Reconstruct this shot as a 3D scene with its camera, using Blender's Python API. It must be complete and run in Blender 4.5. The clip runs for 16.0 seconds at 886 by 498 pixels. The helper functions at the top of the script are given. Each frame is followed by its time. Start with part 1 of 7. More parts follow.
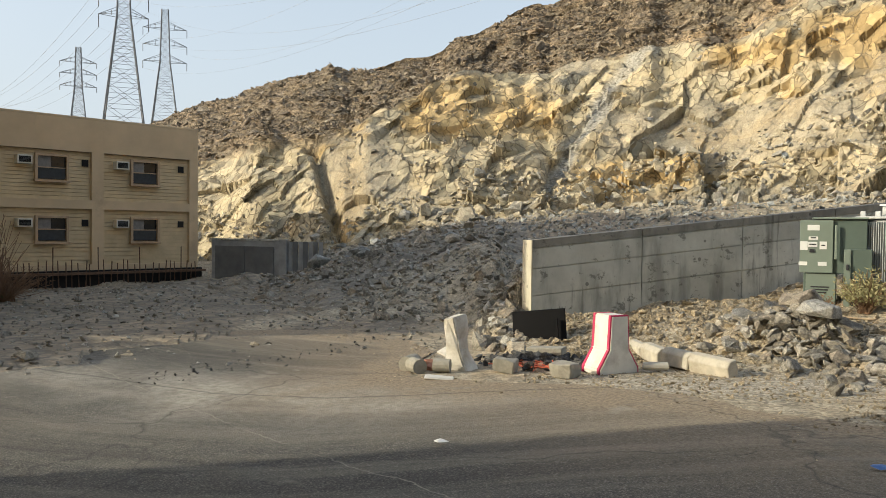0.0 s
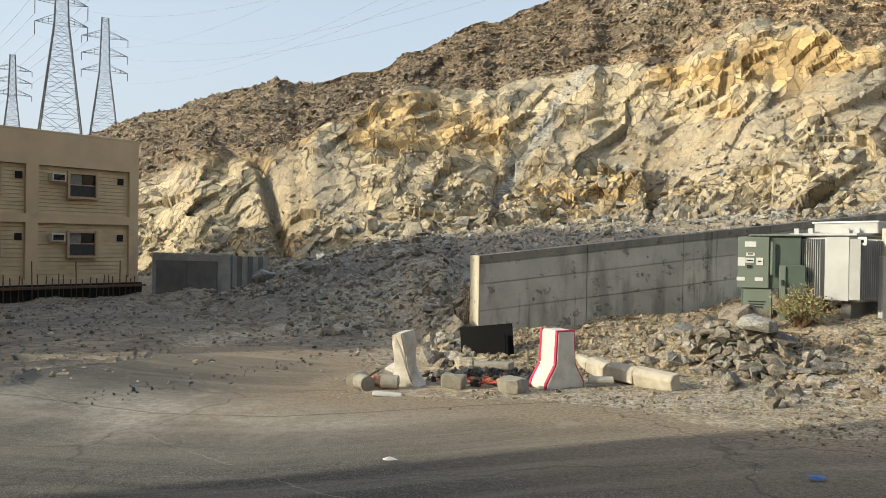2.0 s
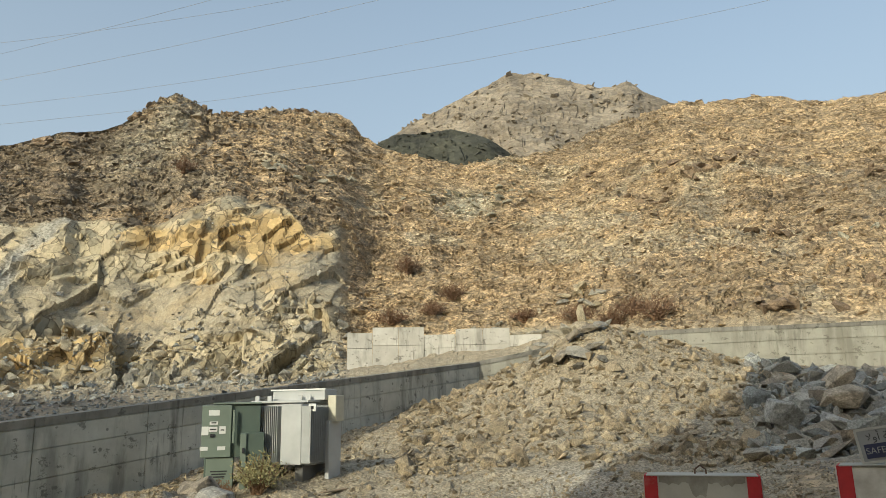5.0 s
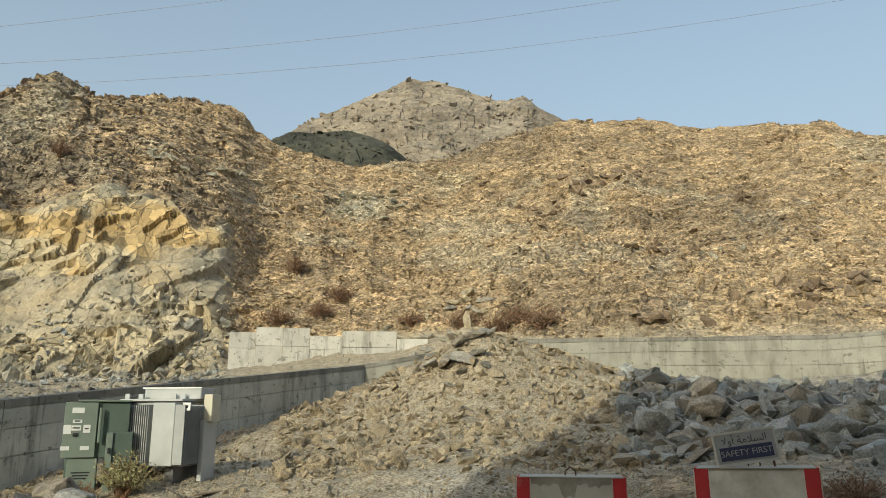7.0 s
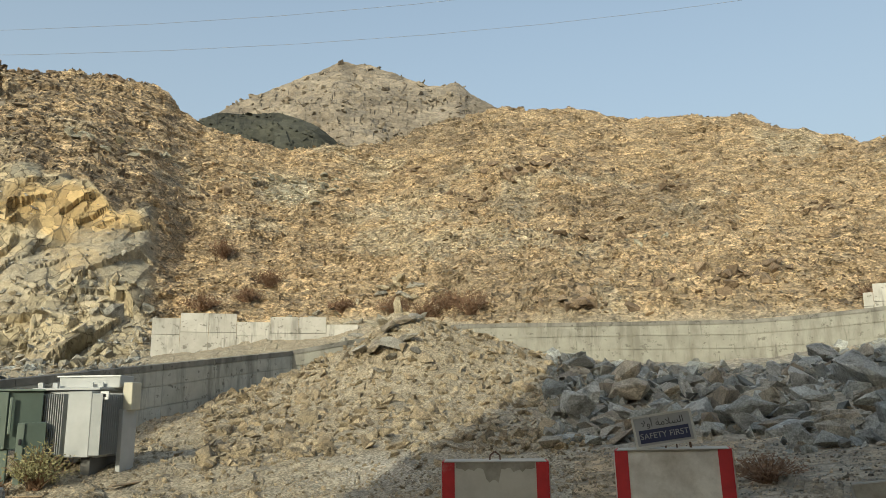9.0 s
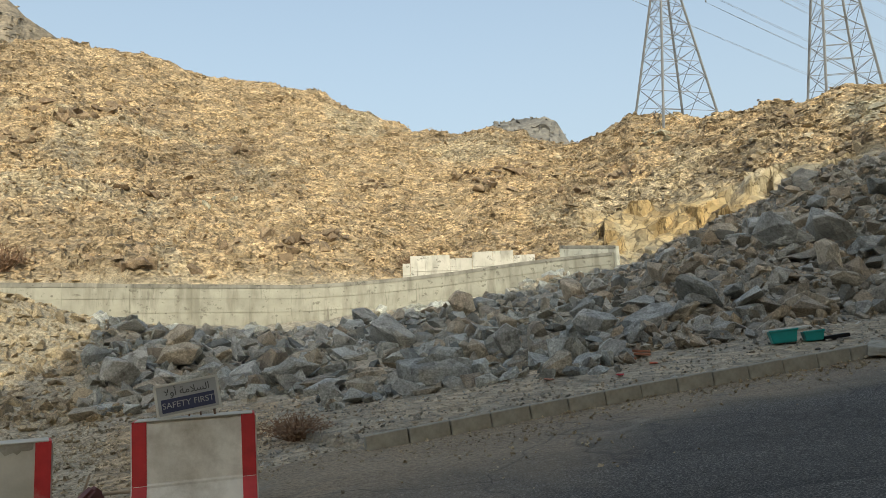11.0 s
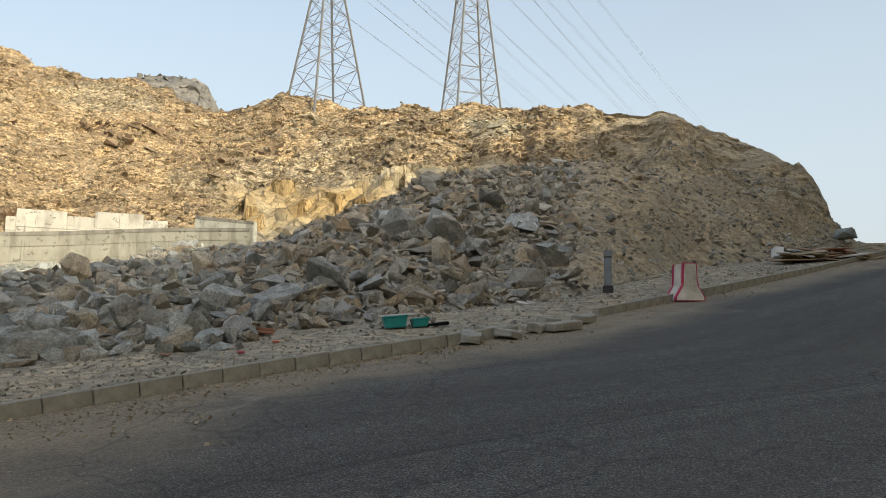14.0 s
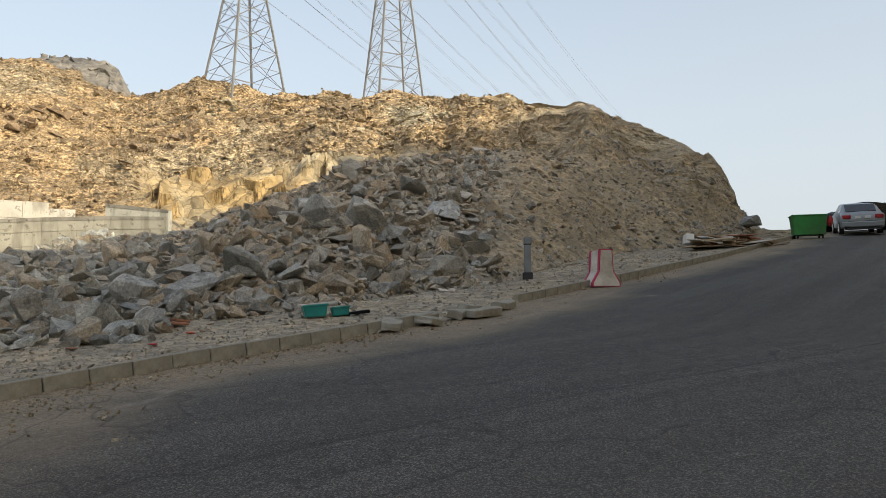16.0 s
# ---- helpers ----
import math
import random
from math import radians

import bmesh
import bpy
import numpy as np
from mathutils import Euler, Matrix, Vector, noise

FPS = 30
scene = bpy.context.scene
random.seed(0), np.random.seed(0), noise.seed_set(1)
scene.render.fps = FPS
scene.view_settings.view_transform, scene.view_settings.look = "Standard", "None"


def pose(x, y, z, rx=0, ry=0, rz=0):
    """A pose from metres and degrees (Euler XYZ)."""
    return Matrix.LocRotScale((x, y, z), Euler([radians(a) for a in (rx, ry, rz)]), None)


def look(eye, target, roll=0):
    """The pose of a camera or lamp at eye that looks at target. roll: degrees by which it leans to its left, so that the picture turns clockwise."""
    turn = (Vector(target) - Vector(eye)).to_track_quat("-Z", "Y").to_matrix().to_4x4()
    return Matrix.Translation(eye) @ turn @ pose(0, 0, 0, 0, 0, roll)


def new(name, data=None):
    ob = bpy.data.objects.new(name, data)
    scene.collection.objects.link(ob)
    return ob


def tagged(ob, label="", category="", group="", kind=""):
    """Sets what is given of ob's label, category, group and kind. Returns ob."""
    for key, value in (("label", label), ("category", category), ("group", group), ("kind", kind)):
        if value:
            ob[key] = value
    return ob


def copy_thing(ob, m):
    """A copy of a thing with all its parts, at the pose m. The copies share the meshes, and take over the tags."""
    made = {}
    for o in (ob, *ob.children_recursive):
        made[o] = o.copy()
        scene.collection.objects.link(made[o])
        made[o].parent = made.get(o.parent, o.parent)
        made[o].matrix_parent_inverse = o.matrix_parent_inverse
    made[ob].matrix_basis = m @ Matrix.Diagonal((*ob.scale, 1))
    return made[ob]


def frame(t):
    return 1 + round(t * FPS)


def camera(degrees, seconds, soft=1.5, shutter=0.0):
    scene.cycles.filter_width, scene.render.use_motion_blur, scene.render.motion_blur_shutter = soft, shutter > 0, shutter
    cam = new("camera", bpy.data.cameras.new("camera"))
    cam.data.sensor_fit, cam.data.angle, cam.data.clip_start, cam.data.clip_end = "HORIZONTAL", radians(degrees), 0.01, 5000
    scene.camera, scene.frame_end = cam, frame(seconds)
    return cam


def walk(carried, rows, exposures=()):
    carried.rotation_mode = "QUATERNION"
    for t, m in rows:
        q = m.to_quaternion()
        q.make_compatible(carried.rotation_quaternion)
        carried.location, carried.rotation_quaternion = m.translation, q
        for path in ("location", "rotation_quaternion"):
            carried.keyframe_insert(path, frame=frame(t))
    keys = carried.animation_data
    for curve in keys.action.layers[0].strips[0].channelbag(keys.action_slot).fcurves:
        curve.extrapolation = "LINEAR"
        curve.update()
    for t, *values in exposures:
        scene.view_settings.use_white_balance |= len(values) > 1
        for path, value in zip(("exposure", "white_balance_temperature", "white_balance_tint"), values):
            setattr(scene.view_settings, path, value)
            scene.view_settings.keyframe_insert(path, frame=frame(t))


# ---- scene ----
cam = camera(61.06, 16.0, soft=0.6)
PATH = [
    (0.0, pose(0.000, -0.000, 2.000, 0, 0, 52.354) @ pose(0, 0, 0, 88.568) @ pose(0, 0, 0, 0, 0, 0.679)),
    (0.5, pose(0.053, -0.069, 2.020, 0, 0, 58.030) @ pose(0, 0, 0, 89.263) @ pose(0, 0, 0, 0, 0, 0.812)),
    (1.0, pose(0.034, -0.097, 2.028, 0, 0, 60.481) @ pose(0, 0, 0, 89.440) @ pose(0, 0, 0, 0, 0, 0.909)),
    (1.5, pose(0.024, -0.093, 2.029, 0, 0, 57.587) @ pose(0, 0, 0, 89.584) @ pose(0, 0, 0, 0, 0, 1.057)),
    (2.0, pose(-0.016, -0.020, 2.020, 0, 0, 48.304) @ pose(0, 0, 0, 89.722) @ pose(0, 0, 0, 0, 0, 0.848)),
    (2.5, pose(-0.021, 0.029, 2.022, 0, 0, 40.034) @ pose(0, 0, 0, 89.769) @ pose(0, 0, 0, 0, 0, 0.507)),
    (3.0, pose(0.002, 0.072, 2.032, 0, 0, 30.878) @ pose(0, 0, 0, 90.656) @ pose(0, 0, 0, 0, 0, -0.134)),
    (3.5, pose(0.059, 0.060, 2.052, 0, 0, 24.592) @ pose(0, 0, 0, 92.681) @ pose(0, 0, 0, 0, 0, -0.595)),
    (4.0, pose(0.085, 0.082, 2.085, 0, 0, 19.157) @ pose(0, 0, 0, 97.183) @ pose(0, 0, 0, 0, 0, -0.322)),
    (4.5, pose(0.139, 0.101, 2.115, 0, 0, 12.525) @ pose(0, 0, 0, 100.128) @ pose(0, 0, 0, 0, 0, -0.803)),
    (5.0, pose(0.152, 0.097, 2.129, 0, 0, 9.971) @ pose(0, 0, 0, 102.075) @ pose(0, 0, 0, 0, 0, -0.936)),
    (5.2, pose(0.160, 0.112, 2.131, 0, 0, 9.727) @ pose(0, 0, 0, 102.562) @ pose(0, 0, 0, 0, 0, -0.860)),
    (7.3, pose(0.210, 0.142, 2.083, 0, 0, 0.279) @ pose(0, 0, 0, 102.199) @ pose(0, 0, 0, 0, 0, -0.013)),
    (7.5, pose(0.221, 0.163, 2.080, 0, 0, -0.172) @ pose(0, 0, 0, 101.948) @ pose(0, 0, 0, 0, 0, -0.087)),
    (8.0, pose(0.217, 0.160, 2.086, 0, 0, -0.005) @ pose(0, 0, 0, 101.652) @ pose(0, 0, 0, 0, 0, -0.113)),
    (8.2, pose(0.211, 0.159, 2.089, 0, 0, 0.215) @ pose(0, 0, 0, 101.537) @ pose(0, 0, 0, 0, 0, -0.051)),
    (10.3, pose(0.456, 0.395, 2.114, 0, 0, -19.436) @ pose(0, 0, 0, 99.765) @ pose(0, 0, 0, 0, 0, -1.835)),
    (10.5, pose(0.513, 0.431, 2.112, 0, 0, -22.455) @ pose(0, 0, 0, 99.369) @ pose(0, 0, 0, 0, 0, -1.869)),
    (11.0, pose(0.623, 0.345, 2.126, 0, 0, -35.903) @ pose(0, 0, 0, 97.628) @ pose(0, 0, 0, 0, 0, -2.216)),
    (11.5, pose(0.631, 0.240, 2.137, 0, 0, -42.299) @ pose(0, 0, 0, 96.977) @ pose(0, 0, 0, 0, 0, -2.655)),
    (12.0, pose(0.636, 0.202, 2.124, 0, 0, -46.945) @ pose(0, 0, 0, 96.680) @ pose(0, 0, 0, 0, 0, -2.875)),
    (12.5, pose(0.699, 0.312, 2.129, 0, 0, -53.084) @ pose(0, 0, 0, 96.026) @ pose(0, 0, 0, 0, 0, -0.345)),
    (13.0, pose(0.690, 0.328, 2.143, 0, 0, -56.935) @ pose(0, 0, 0, 96.090) @ pose(0, 0, 0, 0, 0, 1.514)),
    (13.5, pose(0.689, 0.316, 2.148, 0, 0, -59.069) @ pose(0, 0, 0, 95.699) @ pose(0, 0, 0, 0, 0, 1.108)),
    (14.0, pose(0.671, 0.283, 2.149, 0, 0, -63.071) @ pose(0, 0, 0, 95.490) @ pose(0, 0, 0, 0, 0, 0.705)),
    (14.5, pose(0.694, 0.262, 2.148, 0, 0, -67.737) @ pose(0, 0, 0, 95.413) @ pose(0, 0, 0, 0, 0, 0.327)),
    (15.0, pose(0.680, 0.241, 2.147, 0, 0, -68.813) @ pose(0, 0, 0, 95.328) @ pose(0, 0, 0, 0, 0, 0.136)),
    (15.5, pose(0.712, 0.258, 2.147, 0, 0, -69.093) @ pose(0, 0, 0, 95.050) @ pose(0, 0, 0, 0, 0, 0.052)),
    (16.0, pose(0.721, 0.255, 2.137, 0, 0, -68.940) @ pose(0, 0, 0, 94.643) @ pose(0, 0, 0, 0, 0, -0.114)),
]
walk(cam, PATH, [(0.0, 0.96, 6850, 7), (1.0, 0.90, 6900, 6), (2.0, 0.95, 6750, 7), (3.5, 0.72, 6600, 3), (5.0, 0.57, 6500, 2), (8.0, 0.53, 6500, 0), (10.5, 0.63, 6600, 3), (11.0, 0.75, 6600, 2), (11.5, 0.80, 6600, 2), (12.5, 0.88, 6800, 4), (14.0, 0.97, 7000, 6), (16.0, 0.98, 7200, 9)])

# ---- light: a low late sun from behind the walker's left shoulder, and a clear hazy sky ----
SUN_AZ, SUN_EL = 207.0, 21.0      # compass degrees clockwise from +y, and height
world = bpy.data.worlds.new("sky")
scene.world = world
world.use_nodes = True
wn = world.node_tree
sky = wn.nodes.new("ShaderNodeTexSky")
sky.sky_type, sky.sun_disc = "NISHITA", False
sky.sun_elevation, sky.sun_rotation = radians(SUN_EL), radians(SUN_AZ)
sky.air_density, sky.dust_density, sky.ozone_density = 1.0, 4.5, 1.0
wn.nodes["Background"].inputs[1].default_value = 0.15
# dusty haze, thickest low down
wc = wn.nodes.new("ShaderNodeTexCoord")
wz = wn.nodes.new("ShaderNodeSeparateXYZ")
wn.links.new(wc.outputs["Generated"], wz.inputs[0])
wr_ = wn.nodes.new("ShaderNodeMapRange")
wr_.interpolation_type = "SMOOTHSTEP"
for key_, val_ in (("From Min", -0.05), ("From Max", 0.75), ("To Min", 0.86), ("To Max", 0.30)):
    wr_.inputs[key_].default_value = val_
wn.links.new(wz.outputs["Z"], wr_.inputs["Value"])
wm = wn.nodes.new("ShaderNodeMix")
wm.data_type = "RGBA"
wm.inputs[7].default_value = (2.3, 2.62, 3.08, 1.0)
wn.links.new(wr_.outputs[0], wm.inputs[0])
wn.links.new(sky.outputs[0], wm.inputs[6])
wn.links.new(wm.outputs[2], wn.nodes["Background"].inputs[0])
sun = new("sun", bpy.data.lights.new("sun", "SUN"))
sun.data.energy, sun.data.angle, sun.data.color = 2.0, radians(0.6), (1.0, 0.93, 0.77)
sa, se = radians(SUN_AZ), radians(SUN_EL)
sun.matrix_world = look(Vector((math.sin(sa) * math.cos(se), math.cos(sa) * math.cos(se), math.sin(se))) * 60, (0, 0, 0))

# ---- materials ----
def material(name, rough=0.85, metal=0.0):
    m = bpy.data.materials.new(name)
    m.use_nodes = True
    nt = m.node_tree
    b = nt.nodes["Principled BSDF"]
    b.inputs["Roughness"].default_value, b.inputs["Metallic"].default_value = rough, metal
    return m, nt, b


def node(nt, kind, **values):
    n = nt.nodes.new(kind)
    for k, v in values.items():
        n.inputs[k.replace("_", " ")].default_value = v
    return n


def tex(nt, scale, detail=6.0, rough=0.6, stretch=None, vec=None):
    """A noise in object space, at real-world size."""
    if vec is None:
        vec = nt.nodes.new("ShaderNodeTexCoord").outputs["Object"]
    if stretch:
        mp = nt.nodes.new("ShaderNodeMapping")
        mp.inputs["Scale"].default_value = stretch
        nt.links.new(vec, mp.inputs[0])
        vec = mp.outputs[0]
    n = node(nt, "ShaderNodeTexNoise", Scale=scale, Detail=detail, Roughness=rough)
    nt.links.new(vec, n.inputs["Vector"])
    return n.outputs["Fac"]


def ramp(nt, fac, *stops):
    r = nt.nodes.new("ShaderNodeValToRGB")
    e = r.color_ramp.elements
    while len(e) < len(stops):
        e.new(0.5)
    for k, (p, c) in enumerate(stops):
        e[k].position = p
        e[k].color = (*c, 1.0) if len(c) == 3 else c
    nt.links.new(fac, r.inputs[0])
    return r.outputs[0]


def mixc(nt, fac, a, b, mode="MIX"):
    m = nt.nodes.new("ShaderNodeMix")
    m.data_type, m.blend_type = "RGBA", mode
    for sock, v in ((m.inputs[0], fac), (m.inputs[6], a), (m.inputs[7], b)):
        if isinstance(v, (int, float)):
            sock.default_value = v
        elif isinstance(v, tuple):
            sock.default_value = (*v, 1.0)
        else:
            nt.links.new(v, sock)
    return m.outputs[2]


def attr(nt, name):
    a = nt.nodes.new("ShaderNodeAttribute")
    a.attribute_name = name
    return a.outputs["Fac"]


def calc(nt, op, a, b=0.0):
    m = nt.nodes.new("ShaderNodeMath")
    m.operation, m.use_clamp = op, True
    for s, v in zip(m.inputs, (a, b)):
        if isinstance(v, (int, float)):
            s.default_value = v
        else:
            nt.links.new(v, s)
    return m.outputs[0]


def bump(nt, b, height, strength=0.5, distance=0.05):
    n = node(nt, "ShaderNodeBump", Strength=strength, Distance=distance)
    nt.links.new(height, n.inputs["Height"])
    nt.links.new(n.outputs[0], b.inputs["Normal"])


def facets(nt, vec, scale, rot=(0.4, 0.3, 0.2), stretch=(1, 1, 1), gain=1.0):
    """Height of a surface broken into tilted planes, in metres; and a random colour for each plane."""
    mp = nt.nodes.new("ShaderNodeMapping")
    mp.inputs["Rotation"].default_value, mp.inputs["Scale"].default_value = rot, stretch
    nt.links.new(vec, mp.inputs[0])
    v = node(nt, "ShaderNodeTexVoronoi", Scale=scale)
    nt.links.new(mp.outputs[0], v.inputs["Vector"])
    ops = []
    for op in ("SUBTRACT", "SUBTRACT", "DOT_PRODUCT"):
        q = nt.nodes.new("ShaderNodeVectorMath")
        q.operation = op
        ops.append(q)
    off, tilt, dot = ops
    nt.links.new(mp.outputs[0], off.inputs[0])
    nt.links.new(v.outputs["Position"], off.inputs[1])
    nt.links.new(v.outputs["Color"], tilt.inputs[0])
    tilt.inputs[1].default_value = (0.5, 0.5, 0.5)
    nt.links.new(off.outputs[0], dot.inputs[0])
    nt.links.new(tilt.outputs[0], dot.inputs[1])
    g = nt.nodes.new("ShaderNodeMath")
    g.operation = "MULTIPLY"
    g.inputs[1].default_value = gain
    nt.links.new(dot.outputs["Value"], g.inputs[0])
    return g.outputs[0], v.outputs["Color"]


def total(nt, a, b, k=1.0):
    """a plus k times b, unclamped."""
    m = nt.nodes.new("ShaderNodeMath")
    m.operation = "MULTIPLY_ADD"
    nt.links.new(b, m.inputs[0])
    m.inputs[1].default_value = k
    nt.links.new(a, m.inputs[2])
    return m.outputs[0]


def plain(name, col, rough=0.6, metal=0.0, var=0.25, scale=6.0, bumpy=0.15, dist=0.01, dirt=None, dirt_at=0.62):
    """A plain coat with wear at two scales."""
    m, nt, b = material(name, rough, metal)
    dark = tuple(c * (1 - var) for c in col)
    lite = tuple(min(1.0, c * (1 + var * 0.6)) for c in col)
    c = ramp(nt, tex(nt, scale), (0.3, dark), (0.7, lite))
    if dirt:
        f = ramp(nt, tex(nt, scale * 0.35, 9.0, 0.7), (dirt_at - 0.12, (0, 0, 0)), (dirt_at + 0.1, (1, 1, 1)))
        c = mixc(nt, f, c, dirt)
    nt.links.new(c, b.inputs["Base Color"])
    if bumpy:
        bump(nt, b, tex(nt, scale * 9), bumpy, dist)
    return m


def terrain_material():
    m, nt, b = material("rocky_ground", 0.95)
    cut, tint, grey, road, soil, varn, ochre, pale = (attr(nt, k) for k in ("cut", "tint", "grey", "road", "soil", "varnish", "ochre", "pale"))
    mid, fine = tex(nt, 0.5, 8, 0.65), tex(nt, 3.0, 8, 0.7)
    oc = nt.nodes.new("ShaderNodeTexCoord").outputs["Object"]
    wv = node(nt, "ShaderNodeTexNoise", Scale=1.5, Detail=4.0)
    ca = nt.nodes.new("ShaderNodeVectorMath")
    ca.operation = "MULTIPLY_ADD"
    nt.links.new(oc, wv.inputs["Vector"])
    nt.links.new(wv.outputs["Color"], ca.inputs[0])
    ca.inputs[1].default_value = (0.5, 0.5, 0.3)
    nt.links.new(oc, ca.inputs[2])
    warped = ca.outputs[0]
    # weathered slope: thin ledges and scree, each shard with its own tone
    h1, k1_ = facets(nt, warped, 0.75, (0.25, -0.2, 0.4), (1, 1, 2.6), 0.7)
    h2, k2_ = facets(nt, warped, 2.3, (-0.15, 0.2, 0.9), (1, 1, 2.4), 1.1)
    h3, k3_ = facets(nt, oc, 7.0, (0.3, 0.5, 0.1), (1, 1, 1.8), 0.9)
    wild = ramp(nt, mid, (0.30, (0.30, 0.21, 0.122)), (0.48, (0.45, 0.33, 0.195)), (0.66, (0.55, 0.415, 0.255)))
    wild = mixc(nt, calc(nt, "MULTIPLY", tint, 0.25), wild, (0.58, 0.45, 0.285))
    wild = mixc(nt, pale, wild, (0.47, 0.44, 0.335))
    wild = mixc(nt, varn, wild, (0.185, 0.145, 0.10))
    for k, lo, hi in ((k1_, 0.80, 1.17), (k2_, 0.72, 1.26), (k3_, 0.60, 1.38)):
        wild = mixc(nt, 0.85, wild, ramp(nt, k, (0.28, (lo,) * 3), (0.72, (hi,) * 3)), "MULTIPLY")
    # dark gaps among the shards, their shade put into the colour
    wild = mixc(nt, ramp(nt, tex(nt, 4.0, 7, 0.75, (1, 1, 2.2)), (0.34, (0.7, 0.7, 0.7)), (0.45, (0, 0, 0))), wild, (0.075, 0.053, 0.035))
    # fresh blasted face: tilted planes of cream, olive, grey and ochre
    f1, c1_ = facets(nt, warped, 0.42, (0.5, 0.75, 0.2), (1, 1, 0.62), 1.5)
    f2, c2_ = facets(nt, warped, 1.25, (0.3, 0.6, 0.5), (1, 1, 0.75), 1.0)
    f3, c3_ = facets(nt, oc, 3.9, (0.6, 0.2, 0.3), (1, 1, 0.8), 0.45)
    fresh = ramp(nt, tint, (0.0, (0.34, 0.305, 0.215)), (0.3, (0.50, 0.42, 0.275)), (0.6, (0.58, 0.48, 0.31)), (0.8, (0.40, 0.365, 0.28)), (1.0, (0.52, 0.45, 0.325)))
    fresh = mixc(nt, 0.65, fresh, ramp(nt, c1_, (0.25, (0.36, 0.325, 0.235)), (0.45, (0.57, 0.465, 0.29)), (0.6, (0.46, 0.405, 0.275)), (0.75, (0.62, 0.525, 0.355))))
    fresh = mixc(nt, ochre, fresh, ramp(nt, c2_, (0.3, (0.47, 0.315, 0.125)), (0.7, (0.61, 0.425, 0.185))))
    for k, lo, hi in ((c2_, 0.84, 1.14), (c3_, 0.92, 1.07)):
        fresh = mixc(nt, 0.85, fresh, ramp(nt, k, (0.28, (lo,) * 3), (0.72, (hi,) * 3)), "MULTIPLY")
    # pits shaded in the colour where the fine bump dips
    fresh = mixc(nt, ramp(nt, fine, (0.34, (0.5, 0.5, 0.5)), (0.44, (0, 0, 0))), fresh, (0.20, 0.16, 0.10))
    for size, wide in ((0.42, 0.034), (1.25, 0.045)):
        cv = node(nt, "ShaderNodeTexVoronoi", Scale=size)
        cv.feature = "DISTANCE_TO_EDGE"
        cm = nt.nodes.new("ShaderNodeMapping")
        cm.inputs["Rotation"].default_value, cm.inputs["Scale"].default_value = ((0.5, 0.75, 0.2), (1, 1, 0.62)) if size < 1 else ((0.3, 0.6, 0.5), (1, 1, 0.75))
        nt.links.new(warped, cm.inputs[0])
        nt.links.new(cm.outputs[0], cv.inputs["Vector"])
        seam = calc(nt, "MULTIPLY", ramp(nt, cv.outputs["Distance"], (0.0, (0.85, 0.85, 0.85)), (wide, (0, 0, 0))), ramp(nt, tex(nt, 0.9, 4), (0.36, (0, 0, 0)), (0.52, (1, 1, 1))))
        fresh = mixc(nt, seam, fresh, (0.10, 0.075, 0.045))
    rub = ramp(nt, mid, (0.3, (0.20, 0.198, 0.178)), (0.5, (0.36, 0.35, 0.31)), (0.72, (0.47, 0.455, 0.41)))
    rub = mixc(nt, calc(nt, "MULTIPLY", tint, 0.4), rub, (0.37, 0.335, 0.275))
    rub = mixc(nt, 0.8, rub, ramp(nt, k3_, (0.28, (0.6,) * 3), (0.72, (1.35,) * 3)), "MULTIPLY")
    dirt = ramp(nt, fine, (0.3, (0.20, 0.17, 0.12)), (0.5, (0.33, 0.285, 0.205)), (0.7, (0.44, 0.39, 0.295)))
    dirt = mixc(nt, calc(nt, "MULTIPLY", attr(nt, "track"), 0.75), dirt, ramp(nt, tex(nt, 6, 6, 0.7), (0.35, (0.31, 0.285, 0.235)), (0.62, (0.47, 0.44, 0.375))))
    tar = ramp(nt, tex(nt, 60, 4, 0.7), (0.35, (0.042, 0.041, 0.040)), (0.68, (0.10, 0.097, 0.092)))
    dust = ramp(nt, tex(nt, 0.33, 8, 0.62, (1, 2.6, 1)), (0.46, (0, 0, 0)), (0.68, (0.75, 0.75, 0.75)))
    tar = mixc(nt, dust, tar, (0.20, 0.175, 0.14))
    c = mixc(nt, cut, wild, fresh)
    c = mixc(nt, grey, c, rub)
    pv = node(nt, "ShaderNodeTexVoronoi", Scale=24.0)
    nt.links.new(oc, pv.inputs["Vector"])
    pebble = ramp(nt, pv.outputs["Color"], (0.25, (0.5,) * 3), (0.5, (0.98,) * 3), (0.75, (1.6,) * 3))
    dirt = mixc(nt, 0.7, dirt, pebble, "MULTIPLY")
    c = mixc(nt, soil, c, dirt)
    c = mixc(nt, road, c, tar)
    nt.links.new(c, b.inputs["Base Color"])
    wild_h = total(nt, total(nt, h1, h2), h3)
    cut_h = total(nt, total(nt, f1, f2), f3)
    hm = nt.nodes.new("ShaderNodeMix")
    nt.links.new(cut, hm.inputs[0])
    nt.links.new(wild_h, hm.inputs[2])
    nt.links.new(cut_h, hm.inputs[3])
    firm = calc(nt, "SUBTRACT", 1.0, soil)
    hs = nt.nodes.new("ShaderNodeMath")
    hs.operation = "MULTIPLY"
    nt.links.new(hm.outputs[0], hs.inputs[0])
    nt.links.new(firm, hs.inputs[1])
    h = total(nt, hs.outputs[0], fine, 0.06)
    h = total(nt, h, tex(nt, 14.0, 6, 0.7), 0.05)
    h = total(nt, h, pv.outputs["Distance"], -0.03)
    n = node(nt, "ShaderNodeBump", Strength=0.9, Distance=1.0)
    nt.links.new(calc(nt, "SUBTRACT", calc(nt, "SUBTRACT", 0.95, calc(nt, "MULTIPLY", soil, 0.45)), calc(nt, "MULTIPLY", road, 0.9)), n.inputs["Strength"])
